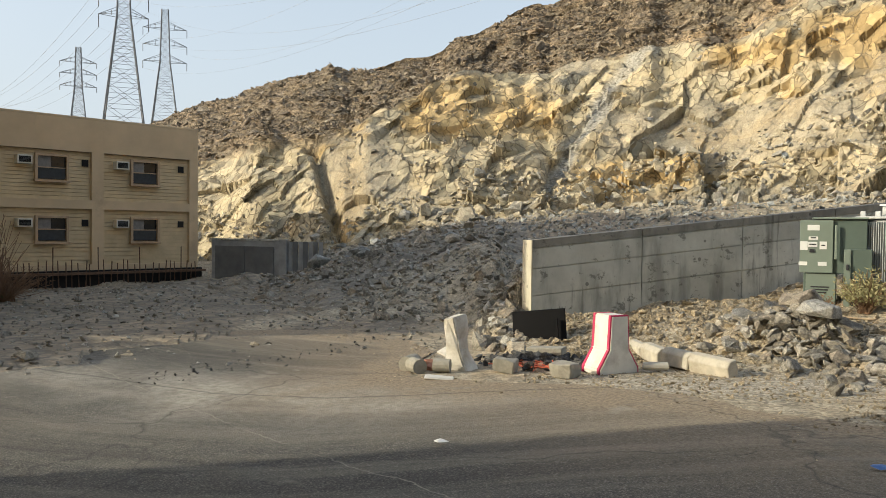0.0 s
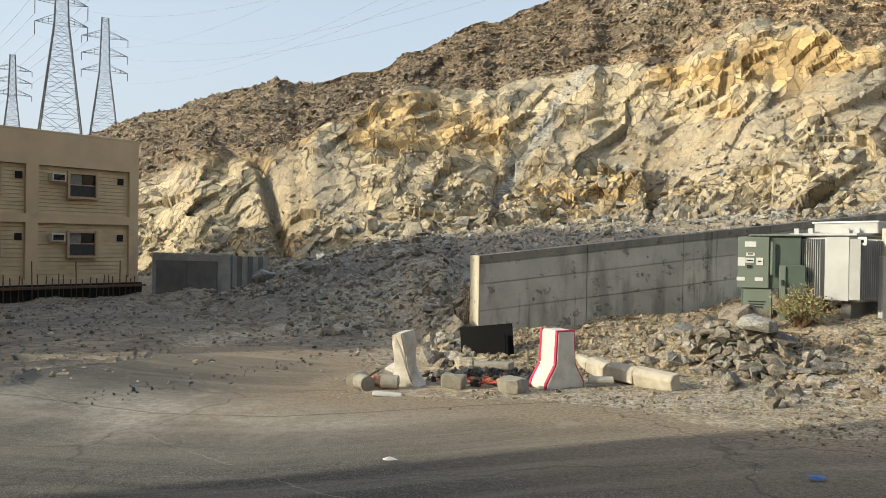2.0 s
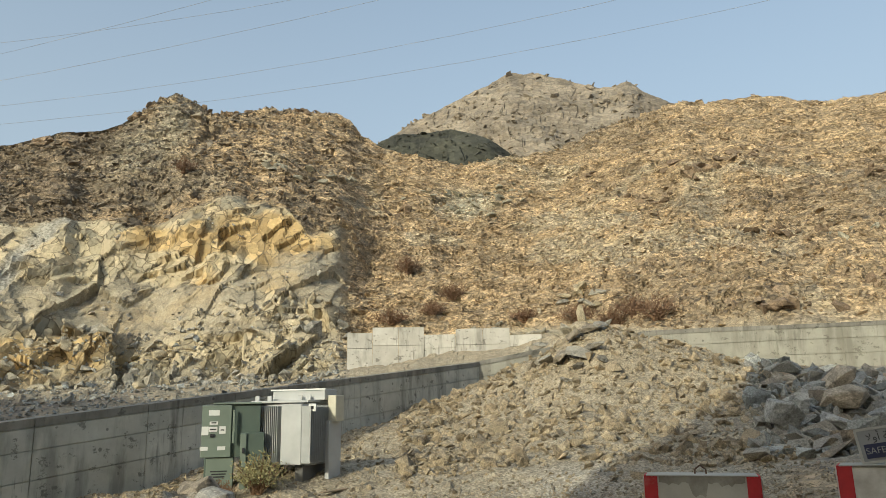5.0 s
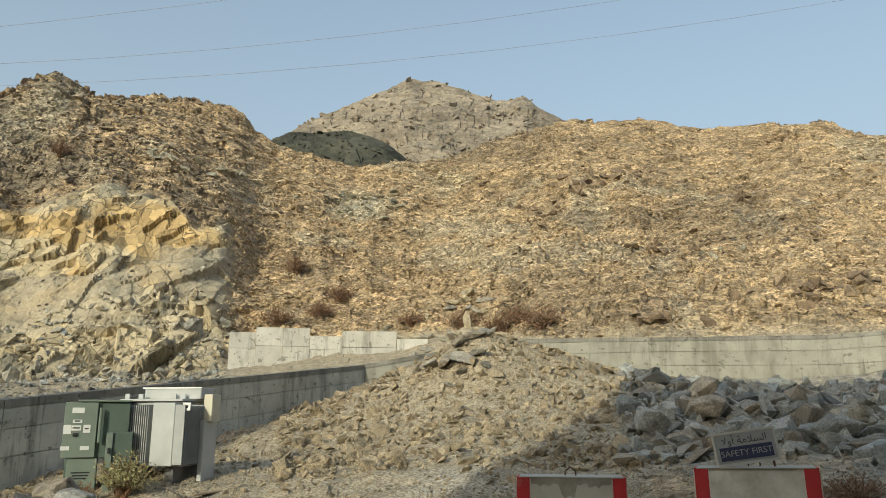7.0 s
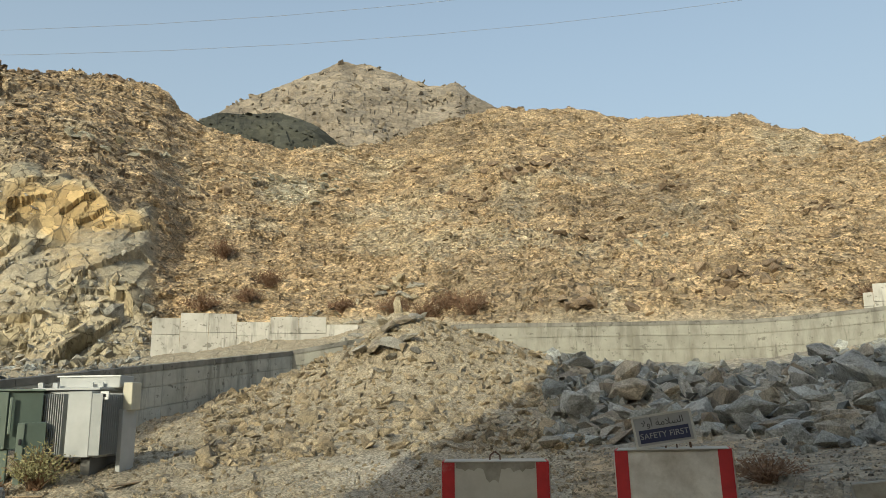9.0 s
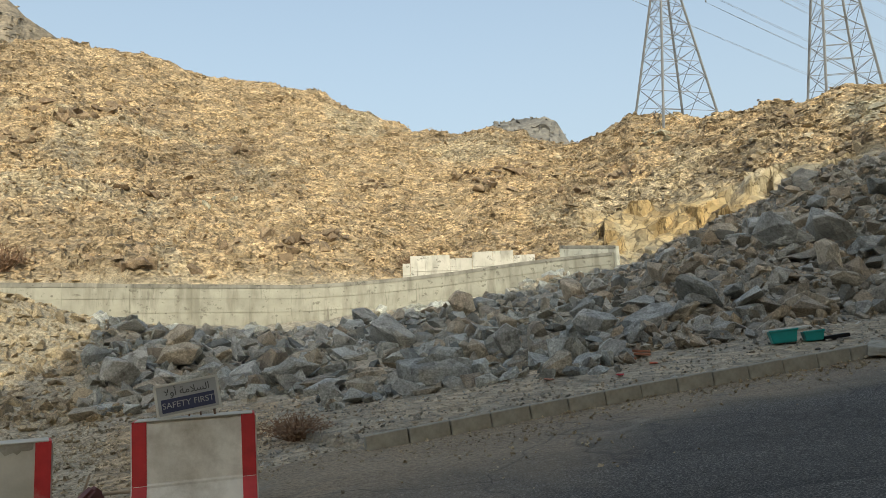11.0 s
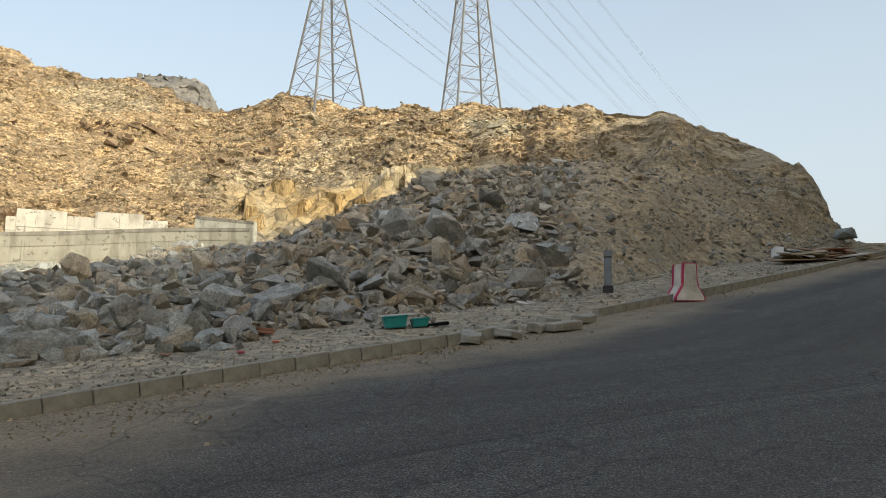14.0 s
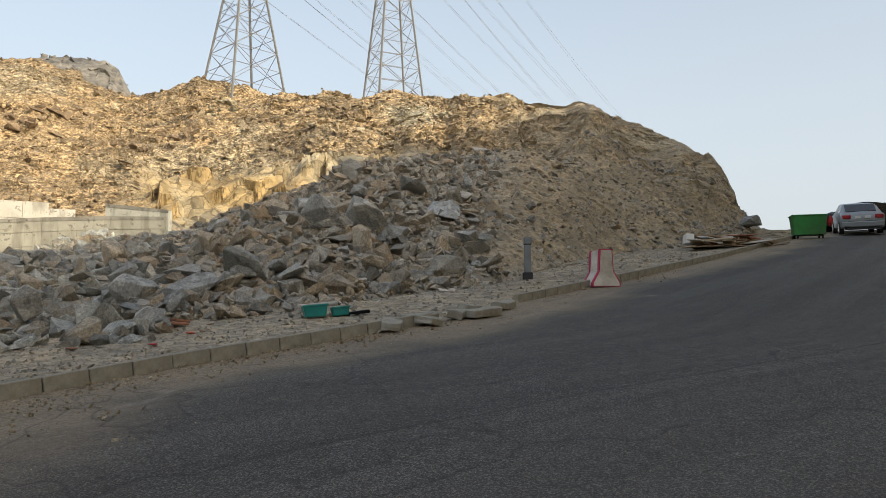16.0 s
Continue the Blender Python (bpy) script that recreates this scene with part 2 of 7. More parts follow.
    nt.links.new(h, n.inputs["Height"])
    nt.links.new(n.outputs[0], b.inputs["Normal"])
    return m

# ---- the land: one sheet from the road to the ridges and on to the horizon ----
rng = np.random.default_rng(7)


def hash2(i, j, k):
    n = (i.astype(np.int64) * 73856093) ^ (j.astype(np.int64) * 19349663) ^ (k * 83492791)
    n = (n ^ (n >> 13)) * 1274126177 & 0x7FFFFFFF
    return ((n ^ (n >> 16)) & 0xFFFF) / 65535.0


def vnoise(x, y, k=0):
    i, j = np.floor(x), np.floor(y)
    u, v = x - i, y - j
    u, v = u * u * (3 - 2 * u), v * v * (3 - 2 * v)
    a, b = hash2(i, j, k), hash2(i + 1, j, k)
    c, d = hash2(i, j + 1, k), hash2(i + 1, j + 1, k)
    return (a * (1 - u) + b * u) * (1 - v) + (c * (1 - u) + d * u) * v - 0.5


def fbm(x, y, k=0, octaves=4):
    return sum(vnoise(x * 2.03 ** o, y * 2.03 ** o, k + o) / 1.9 ** o for o in range(octaves))


def blocks(x, y, k, tilt=1.0):
    """Broken rock: each cell a tilted facet. Returns its height and a random value for each block."""
    i, j = np.floor(x), np.floor(y)
    best = np.full(x.shape, 9.0)
    high, rnd = np.zeros(x.shape), np.zeros(x.shape)
    for di in (-1, 0, 1):
        for dj in (-1, 0, 1):
            a, b = i + di, j + dj
            dx, dy = x - a - hash2(a, b, k), y - b - hash2(a, b, k + 1)
            d = dx * dx + dy * dy
            r = hash2(a, b, k + 2)
            h = r - 0.5 + tilt * ((hash2(a, b, k + 3) - 0.5) * dx + (hash2(a, b, k + 4) - 0.5) * dy) * 1.6
            m = d < best
            best, high, rnd = np.where(m, d, best), np.where(m, h, high), np.where(m, r, rnd)
    return high, rnd


def sstep(a, b, x):
    u = np.clip((x - a) / (b - a), 0, 1)
    return u * u * (3 - 2 * u)


def grade(x, y):
    """The road's own grade: level to the west, climbing eastwards to a crest."""
    xx = np.clip(x, -60, 47.0)
    z = -0.35 + 0.52 * np.log1p(np.exp((xx + 5.3) / 4.0))
    return z - 0.08 * np.clip(x - 47.0, 0, 400)


# lines of the land by compass bearing from the start: (bearing, distance, height)
EYE = 2.0
TOE = [(-100, 26), (-72, 30), (-62, 19), (-52, 19), (-47, 13), (-30, 12), (-8, 13), (10, 14), (30, 14), (50, 15), (58, 15.5), (65, 17), (72.5, 19), (79.5, 25), (87, 33), (91, 38), (100, 40)]
MID = [(-100, 33, -1.0), (-78, 38, -1.15), (-69, 40, -1.15), (-64.5, 37, -0.75), (-61, 33, 0.1), (-56, 30, 1.3), (-51, 29, 1.8), (-48.5, 25, 1.5), (-47, 19, 0.35), (-46, 17.6, 0.1), (-39, 18.6, 0.35), (-27, 21.8, 0.85),
       (-18, 25.7, 1.25), (-7.5, 33, 2.35), (0, 34.6, 3.0), (11, 35.2, 3.7), (27, 38, 3.7), (40, 37.5, 4.8), (48.5, 30, 4.4), (53, 28, 5.2), (58, 29.5, 6.5),
       (61.3, 30.5, 7.5), (64, 31.5, 8.2), (70, 32.5, 8.4), (75, 34, 9.1), (79.5, 36, 9.0), (87, 38, 6.2), (91, 42, 6.2), (100, 45, 5.8)]
BASE = [(-100, 60, -1), (-72, 56, -0.4), (-62, 48, 0.5), (-58, 46, 1.0), (-52, 45, 2.4), (-46, 45, 2.7), (-40, 46, 3.3), (-35, 47, 3.7), (-28, 46, 3.9), (-22, 45, 3.9),
        (-18, 45, 4.6), (-15, 46, 5.2), (-5, 46, 6.5), (0, 43, 6.4), (6, 39, 5.6), (13, 38, 5.4), (27, 41, 5.6), (35, 43, 6.1), (45, 44, 6.9), (50, 42, 5.8), (60, 42, 7.2), (66, 41, 9.0), (72, 40, 10),
        (80, 38, 9.8), (87, 40, 8.2), (90, 43, 7.2), (93, 50, 6.0), (100, 55, 5)]
BROW = [(-100, 80, 0), (-76, 68, 5), (-70, 63, 6.6), (-66, 59, 7.2), (-62, 57, 8), (-58.8, 57, 9.9), (-54.5, 58, 12.3), (-51, 59, 14.4), (-47, 59, 14.3), (-43, 58, 14.3),
        (-37.5, 57, 15.1), (-31, 56, 16.0), (-26.5, 55, 17.0), (-22.4, 53, 16.4), (-20.0, 52.5, 14.6), (-17.8, 54, 14.0), (-14, 58, 13.9), (-5, 64, 15.0),
        (6, 60, 14.5), (20, 60, 14.6), (35, 60, 13.5), (45, 59, 12.9), (50, 53, 11.2), (55, 51, 11.4), (60, 50, 12.2), (66, 49, 12.6), (75, 46, 12.2), (82, 45, 11.6), (87, 45, 10.4), (90, 46, 8.0), (93, 60, 6), (100, 70, 4)]
RIDGE = [(-100, 140, 0), (-80, 130, 13), (-73.7, 125, 18.6), (-67, 120, 22.8), (-61, 115, 26.6), (-59.6, 114, 25.6), (-56, 112, 27.5), (-52, 110, 29.4), (-45.6, 108, 34.7), (-42, 106, 36), (-38, 105, 38.6),
         (-34, 105, 41.8), (-30.5, 108, 47.5), (-28, 110, 46), (-20, 112, 48.3), (-17.8, 112, 47), (-15.5, 112, 44), (-8, 115, 40.5)]
RIDGE_EAST = [(-3.7, 118, 42), (0, 120, 43.5), (4.3, 125, 48.5), (8.2, 128, 52.3), (14, 130, 52.7), (18.4, 130, 50.6), (22.4, 128, 48), (27.3, 125, 45.2), (31.5, 118, 38.8),
              (34.6, 112, 34.2), (41.5, 102, 31), (46, 96, 27.4), (49, 92, 27.6), (54, 88, 27), (59.5, 82, 25), (66, 76, 24.5), (70, 70, 21.4), (74, 66, 21), (79.6, 60, 18.5),
              (82.5, 57, 16.4), (86.8, 53, 13.4), (88.7, 50, 11.2), (90.2, 48, 8.7), (92, 60, 6.5), (100, 80, 3)]
RIDGE = RIDGE + RIDGE_EAST
DRAW_IN = [(-100, 0.8), (-60, 0.72), (-30, 0.70), (5, 0.62), (30, 0.66), (46, 0.74), (60, 0.78), (80, 0.92), (100, 1.0)]


def line(rows, col, az):
    return np.interp(az, [q[0] for q in rows], [q[col] for q in rows])


# the retaining wall's run: (bearing, distance, height of its foot, height of its top)
WALL = [(-45.9, 17.2, -0.1, 1.80), (-7.5, 33.0, 2.1, 4.12), (0.5, 34.4, 2.8, 5.05), (6, 34.8, 3.2, 5.45), (13, 35.2, 3.5, 5.42), (20, 36.5, 3.5, 5.48), (27, 38.0, 3.5, 5.50), (35.5, 38.2, 3.9, 5.85), (43.5, 37.0, 4.4, 6.25), (49.0, 35.4, 4.6, 6.2)]


def polar(az, d):
    return math.sin(radians(az)) * d, math.cos(radians(az)) * d


def wall_range(az):
    """Distance of the wall's run along a bearing (a straight run as far as the corner)."""
    (ax, ay), (bx, by) = polar(*WALL[0][:2]), polar(*WALL[1][:2])
    s, c = np.sin(np.radians(az)), np.cos(np.radians(az))
    den = (bx - ax) * c - (by - ay) * s
    k = (ay * s - ax * c) / np.where(abs(den) < 1e-6, 1e-6, den)
    straight = np.hypot(ax + k * (bx - ax), ay + k * (by - ay))
    return np.where(az < WALL[1][0], straight, line(WALL, 1, az))


az_fine = np.arange(-98, 104, 0.14)
az_rest = np.arange(104, 262, 2.0)
AZ = np.concatenate([az_fine, az_rest])
rows_near, rows_mid, rows_cut, rows_up, rows_back = 96, 140, 96, 140, 14


def land_lines(az):
    inside = ((az >= -100) & (az <= 100)).astype(float)
    a = np.clip(np.where(az > 180, az - 360, az), -100, 100)
    return a, inside


az_c, inside = land_lines(AZ)
jit = lambda k: vnoise(AZ * 0.45, AZ * 0 + k, k) + 0.35 * vnoise(AZ * 1.1, AZ * 0 + k, k + 3)
toe, dm, zm = line(TOE, 1, az_c), line(MID, 1, az_c), line(MID, 2, az_c)
db, zb = line(BASE, 1, az_c), line(BASE, 2, az_c)
dt, zt = line(BROW, 1, az_c) + jit(11) * 1.5, line(BROW, 2, az_c) + jit(12) * 1.0
pull = line(DRAW_IN, 1, az_c)
dr, zr = line(RIDGE, 1, az_c) * pull, EYE + (line(RIDGE, 2, az_c) - EYE) * pull + jit(13) * 0.8 + np.interp(az_c, [-100, -2, 6, 18, 28, 33, 36, 42, 46.7, 48, 50.7, 54, 57, 61, 66, 75, 86, 90, 100], [-0.35, -0.35, -0.05, 0.05, -0.15, -0.1, -0.45, -0.5, -0.7, -0.25, 0.3, -0.1, -0.6, -0.2, 0.0, 0.0, -0.1, -0.4, -0.4])
open_slope = sstep(-16, -12, az_c) * (1 - sstep(42, 50, az_c))
dt = dt * (1 - open_slope) + (db + (dr - db) * 0.38) * open_slope
zt = zt * (1 - open_slope) + (zb + (zr - zb) * 0.34 + jit(12)) * open_slope
u = np.linspace(0, 1, rows_near, endpoint=False)
near = np.concatenate([np.repeat(np.linspace(0.02, 2.8, 6)[None, :], len(AZ), 0), 3.0 * (toe[:, None] / 3.0) ** np.linspace(0, 1, rows_near - 6, endpoint=False)[None, :]], axis=1)
seg = lambda a, b, n: a[:, None] + (b - a)[:, None] * np.linspace(0, 1, n, endpoint=False)[None, :]
far_r = dr[:, None] * np.array([1.0, 1.05, 1.12, 1.2, 1.35, 1.6, 2.0, 2.6, 3.5, 5, 8, 12, 18, 28])[None, :]
RR = np.concatenate([near, seg(toe, dm, rows_mid), seg(dm, db, rows_cut // 3), seg(db, dt, rows_cut), seg(dt, dr, rows_up), far_r], axis=1)
AA = np.repeat(AZ[:, None], RR.shape[1], axis=1)
X, Y = RR * np.sin(np.radians(AA)), RR * np.cos(np.radians(AA))
G = grade(X, Y)
ztoe = grade(toe * np.sin(np.radians(AZ)), 0)
back_z = np.clip(zr[:, None] - (far_r - dr[:, None]) * 0.5, -6, None)
HZ = np.concatenate([np.repeat(ztoe[:, None], rows_near, 1), seg(ztoe, zm, rows_mid), seg(zm, zb, rows_cut // 3), seg(zb, zt, rows_cut), seg(zt, zr, rows_up), back_z], axis=1)
beyond = np.arange(RR.shape[1])[None, :] >= rows_near
Z = np.where(beyond & (inside[:, None] > 0), HZ, np.clip(G, -4, 6))

# zones: 0 near, 1 toe to mid, 2 mid to base, 3 cut face, 4 upper slope
k0, k1, k2, k3 = rows_near, rows_near + rows_mid, rows_near + rows_mid + rows_cut // 3, rows_near + rows_mid + rows_cut // 3 + rows_cut
col = np.arange(RR.shape[1])[None, :] + 0 * AA
A2 = np.where(AA > 180, AA - 360, AA)
# the ground behind the retaining wall is filled up to near its top
wr = wall_range(np.clip(AZ, -45.9, 49))[:, None]
wt = line(WALL, 3, np.clip(AZ, -45.9, 49))[:, None]
held = sstep(0.0, 0.35, RR - wr - 0.3) * sstep(-47.6, -46.1, A2) * (A2 < 49.0) * (1 - sstep(0, 10, RR - wr - 1.0))
Z = np.where(held > 0, np.maximum(Z, Z * (1 - held) + (wt - 0.55) * held), Z)
# in front of it the ground stays below the wall's foot line
# mounds of tipped earth
for mx, my, mh, sx, sy in ((0.9, 26.8, 2.35, 3.1, 2.6), (-2.2, 27.5, 0.8, 3.0, 2.4), (4.4, 28.0, 0.6, 2.6, 2.2), (-30.5, 13.0, 0.75, 1.8, 1.3), (-25.0, 12.6, 0.5, 1.5, 1.2), (0.4, 38.0, 2.0, 2.2, 1.6), (-7.6, 15.2, -0.16, 1.6, 1.4), (-6.0, 16.4, 0.34, 1.3, 1.1), (-6.0, 11.9, 0.38, 1.3, 0.9), (-3.2, 12.4, 0.15, 2.2, 1.2)):
    d2 = ((X - mx) / sx) ** 2 + ((Y - my) / sy) ** 2
    Z = Z + mh * np.exp(-d2 ** 0.8)

S = np.zeros_like(RR)      # length along the surface, so that broken rock keeps its size on steep faces
S[:, 1:] = np.cumsum(np.hypot(np.diff(RR, axis=1), np.diff(Z, axis=1)), axis=1)
T = np.radians(AA) * RR
cutA = sstep(-74, -70, A2) * (1 - sstep(-18.5, -16.5, A2))
cutB = 1.1 * sstep(45, 49, A2) * (1 - sstep(66, 72, A2))
edge = fbm(X * 0.12, Y * 0.12, 21) * 14 + fbm(X * 0.5, Y * 0.5, 25) * 5
zone_cut = sstep(-3, 5, col - k2 + edge * 0.7) * (1 - sstep(-4, 5, col - k3 + edge)) * np.clip(cutA + 0.8 * cutB, 0, 1)
hill = sstep(-2, 8, col - k2)
wild = hill * (1 - zone_cut)
rubble = np.clip(sstep(0, 14, col - k0) * (1 - sstep(-2, 8, col - k2)) * inside[:, None], 0, 1)
heap = sstep(0, 10, col - k0) * (1 - sstep(-4, 10, col - k1 - 12)) * sstep(46, 52, A2) * (1 - sstep(72, 77, A2))

TT = np.radians(A2) * 52.0
ZZ = Z * 1.25
b1, r1 = blocks((0.62 * TT + 0.78 * ZZ) / 7.5, (0.62 * ZZ - 0.78 * TT) / 3.6, 31, 1.8)
b2, r2 = blocks((TT - 0.5 * ZZ) / 1.7, (ZZ + 0.3 * TT) / 2.0, 41, 1.5)
b3, r3 = blocks((TT - 0.3 * ZZ) / 0.7, ZZ / 0.8, 51, 1.3)
b4, r4 = blocks((TT + 0.2 * ZZ) / 1.7, (ZZ + 0.06 * TT) / 0.62, 61, 1.2)
b5, r5 = blocks(TT / 0.7, (ZZ + 0.06 * TT) / 0.3, 71, 1.2)
b6, r6 = blocks(TT / 5.0, ZZ / 3.0, 77, 1.2)
g5, q5 = blocks(X / 0.55, Y / 0.55, 171, 1.2)
scree = sstep(0.10, 0.26, fbm(TT / 10 + ZZ / 20, ZZ / 5, 205)) * zone_cut
dike = np.exp(-((A2 + 43.8 - (Z - 6.1) * 0.68 + fbm(TT / 4, ZZ / 4, 207) * 0.9) / 0.75) ** 4) * zone_cut
strata = fbm(TT / 9 + ZZ / 10, ZZ / 5, 81) * 1.6
b7, r7 = blocks((0.70 * TT + 0.71 * ZZ) / 2.6, (0.71 * ZZ - 0.70 * TT) / 1.15, 231, 2.2)
disp = zone_cut * (b1 * 0.55 + (1 - 0.7 * scree) * (1 + 0.9 * (A2 > 30)) * (b7 * 0.36 + b2 * 0.16 * (0.4 + r1) + b3 * 0.06 * (r2 > 0.5)) + 0.3 * strata - 0.3 * dike) * (1 - 0.75 * sstep(k3 - 16, k3 + 2, col))
smooth_east = 1 - 0.45 * sstep(74, 80, A2)
layer = ZZ / 1.1 + 0.05 * TT + fbm(TT / 7, ZZ / 3, 209) * 2.2
ledge = (layer - np.floor(layer) - 0.5) * sstep(72, 78, A2) * wild * (1 - sstep(88, 90, A2)) * (1 - sstep(k3 + rows_up - 50, k3 + rows_up - 10, col))
disp = disp + wild * smooth_east * (fbm(TT / 12, ZZ / 9, 91) * 1.8 + b6 * 0.6 * (r6 > 0.6) + b4 * 0.34 + b5 * 0.2) + ledge * 1.1 * sstep(-0.12, 0.1, fbm(TT / 6, ZZ / 4, 211))
disp = disp + rubble * (1 - hill) * (fbm(X / 3.5, Y / 3.5, 95) * 0.4 + g5 * 0.07)
# the cleft in the cut face
cleft = np.exp(-((A2 + 60.6 + 0.25 * (ZZ - 4)) / 0.55) ** 2) * zone_cut
disp = disp - cleft * 1.3
# roadside unevenness, little on the road itself
open_ground = sstep(8, 14, RR)
disp = disp + (1 - rubble) * (1 - hill) * (open_ground * fbm(X * 0.5, Y * 0.5, 98) * 0.05 + fbm(X * 1.7, Y * 1.7, 99, 2) * 0.012)

# displace along the surface's normal in the plane of each bearing
dS = np.gradient(RR, axis=1), np.gradient(Z, axis=1)
ln = np.hypot(*dS) + 1e-6
nr, nz = -dS[1] / ln, dS[0] / ln
fade = np.where(col >= k3 + rows_up, 0.35, 1.0) * (1 - 0.2 * sstep(80, 86, A2))
RR2, Z2 = RR + nr * disp * fade, Z + nz * disp * fade
X2, Y2 = RR2 * np.sin(np.radians(AA)), RR2 * np.cos(np.radians(AA))


def ground_at(x, y):
    """Height of the land at a place."""
    a = math.degrees(math.atan2(x, y))
    if a < -98:
        a += 360
    r = math.hypot(x, y)
    f = (a + 98) / 0.14 if a < 104 else len(az_fine) + (a - 104) / 2.0
    i = int(min(max(f, 0), len(AZ) - 2))
    z0, z1 = (np.interp(r, RR2[q], Z2[q]) for q in (i, i + 1))
    return float(z0 + (z1 - z0) * (f - i))


# the road's north edge: a built kerb along the climb, broken away to the west
KERB = [(4.95, 7.95), (8.3, 6.72), (11.65, 5.1), (15.2, 4.0), (20.0, 2.5), (26.7, 0.55), (33.0, -1.0), (46.0, -4.2)]


def road_edge(x, y):
    east = np.interp(x, [q[0] for q in KERB], [q[1] for q in KERB])
    west = np.interp(x, [-60, -30, -20, -16.5, -15, -13.5, -11, -9, -5, 0, 3, 4.9], [2.2, 2.2, 3.0, 6.0, 9.0, 9.2, 8.2, 6.4, 7.6, 8.3, 8.2, 8.0]) + fbm(x * 0.35, x * 0 + 5, 120) * 0.9
    return np.where(x > 4.9, east, west)


TRACK = [(-34, -0.6), (-20, 0.4), (-13, 2.2), (-9.6, 3.6), (-8.2, 4.6), (-7.2, 6.3), (-5.9, 8.3), (-4.6, 9.7), (-3.3, 11.2), (-1.6, 13.6), (0.5, 15.5)]


def track_offset(x, y):
    """Signed distance from the line on which vehicles turn off the road."""
    best, sign = np.full(np.shape(x), 1e9), np.ones(np.shape(x))
    for (ax, ay), (bx, by_) in zip(TRACK, TRACK[1:]):
        ux, uy = bx - ax, by_ - ay
        k = np.clip(((x - ax) * ux + (y - ay) * uy) / (ux * ux + uy * uy), 0, 1)
        d = np.hypot(x - ax - k * ux, y - ay - k * uy)
        m = d < best
        best, sign = np.where(m, d, best), np.where(m, np.sign(ux * (y - ay) - uy * (x - ax)), sign)
    return best * sign


track = np.exp(-(track_offset(X, Y) / 1.2) ** 2) * (RR < 24) * (A2 < 12) * (0.6 + fbm(X * 0.8, Y * 0.8, 253) * 1.2)
side_lane = sstep(0.6, -0.3, abs((X + 14.2) + (Y - 8) * 0.9 + fbm(X * 0.4, Y * 0.4, 122) * 1.2) - 1.9) * (Y > 4) * (Y < 16)
lot = sstep(-0.5, 0.5, -13.9 - 0.7 * np.clip(Y - 2.8, 0, 9) - X + fbm(X * 0.5, Y * 0.5, 123) * 1.5) * (Y > -6) * (X > -40)
on_road = (lot < 0.5) & (Y < road_edge(X, Y)) & (Y > -11) & (X > -60) & (X < 80)
Z2 = np.where(on_road & (RR < 90), Z2 - 0.05, Z2)
Z2 = Z2 + 0.07 * lot
verge = (~on_road) & (X > 5) & (Y > -12) & (col < k0 + 8)
Z2 = np.where(verge, Z2 + 0.10 * sstep(0.0, 0.5, Y - road_edge(X, Y)), Z2)
road = np.clip(side_lane * (A2 < -46) * 0.5, 0, 1) * (1 - rubble)
road = np.maximum(road, 0.58 * lot * (RR < 42))
road = np.where(inside[:, None] > 0, road, (RR < 60).astype(float))
soil = np.clip(np.clip(1 - road - hill, 0, 1) * np.where(A2 < -46, 0.6, np.where(A2 < 14, 0.85, 0.35)) + 0.25 * wild * (b4 < -0.1), 0, 1)
mound_soil = np.exp(-(((X - 1) / 5) ** 2 + ((Y - 27) / 4.5) ** 2))
right_hill = sstep(70, 77, A2) * (col > k0)
soil = np.clip(np.maximum(np.maximum(soil, mound_soil * 0.9), right_hill * (0.10 + 0.5 * sstep(-0.05, 0.25, fbm(TT / 5, ZZ / 2.2, 251)))), 0, 1)
soil = np.maximum(soil, scree * 0.55)
grey = np.clip(rubble * (1 - mound_soil) * np.where(A2 < -46, 0.25 + 0.4 * sstep(-65, -58, A2), np.where(A2 < 8, 0.15, 0.8)) * (1 - right_hill) * (1 - hill), 0, 1)
grey = np.maximum(grey, np.clip((1 - road) * (1 - hill) * (1 - rubble) * np.where(A2 < -50, 0.4, np.where(A2 > 25, 0.55, 0.1)), 0, 1))
grey = np.maximum(grey, np.maximum(dike * 0.9, scree * 0.25))
tint = np.clip(0.6 * r1 + 0.28 * r2 + 0.12 * r3, 0, 1) * zone_cut + (0.6 * r4 + 0.4 * r5) * (1 - zone_cut)
tint = np.clip((tint - 0.25) * 1.8, 0, 1)


# desert varnish darkens the western crest and knots of the slopes; ochre and olive patches stand in the rock
patch = fbm(TT / 9, ZZ / 7, 241)
varnish = wild * np.clip(0.6 * (1 - sstep(-50, -28, A2)) + 0.22 * (1 - sstep(-28, -14, A2)) + 0.45 * sstep(0.12, 0.30, patch) + 0.7 * sstep(42, 48, A2) * (1 - sstep(70, 76, A2)) * sstep(-0.05, 0.15, fbm(TT / 4, ZZ / 1.6, 243)), 0, 0.85)
varnish = varnish * (1 - sstep(74, 80, A2))
bands = sstep(0.22, 0.40, layer - np.floor(layer) - 0.5) * sstep(-0.10, 0.12, fbm(TT / 5, ZZ / 3, 257))
varnish = np.maximum(varnish, right_hill * np.clip(0.12 + 0.75 * bands * sstep(73, 77, A2) + 0.5 * sstep(0.12, 0.3, fbm(TT / 3, ZZ / 2, 259)), 0, 0.8))
pale = np.clip(wild * sstep(0.24, 0.36, fbm(TT / 7 + 40, ZZ / 5, 245)) * 0.4, 0, 1)
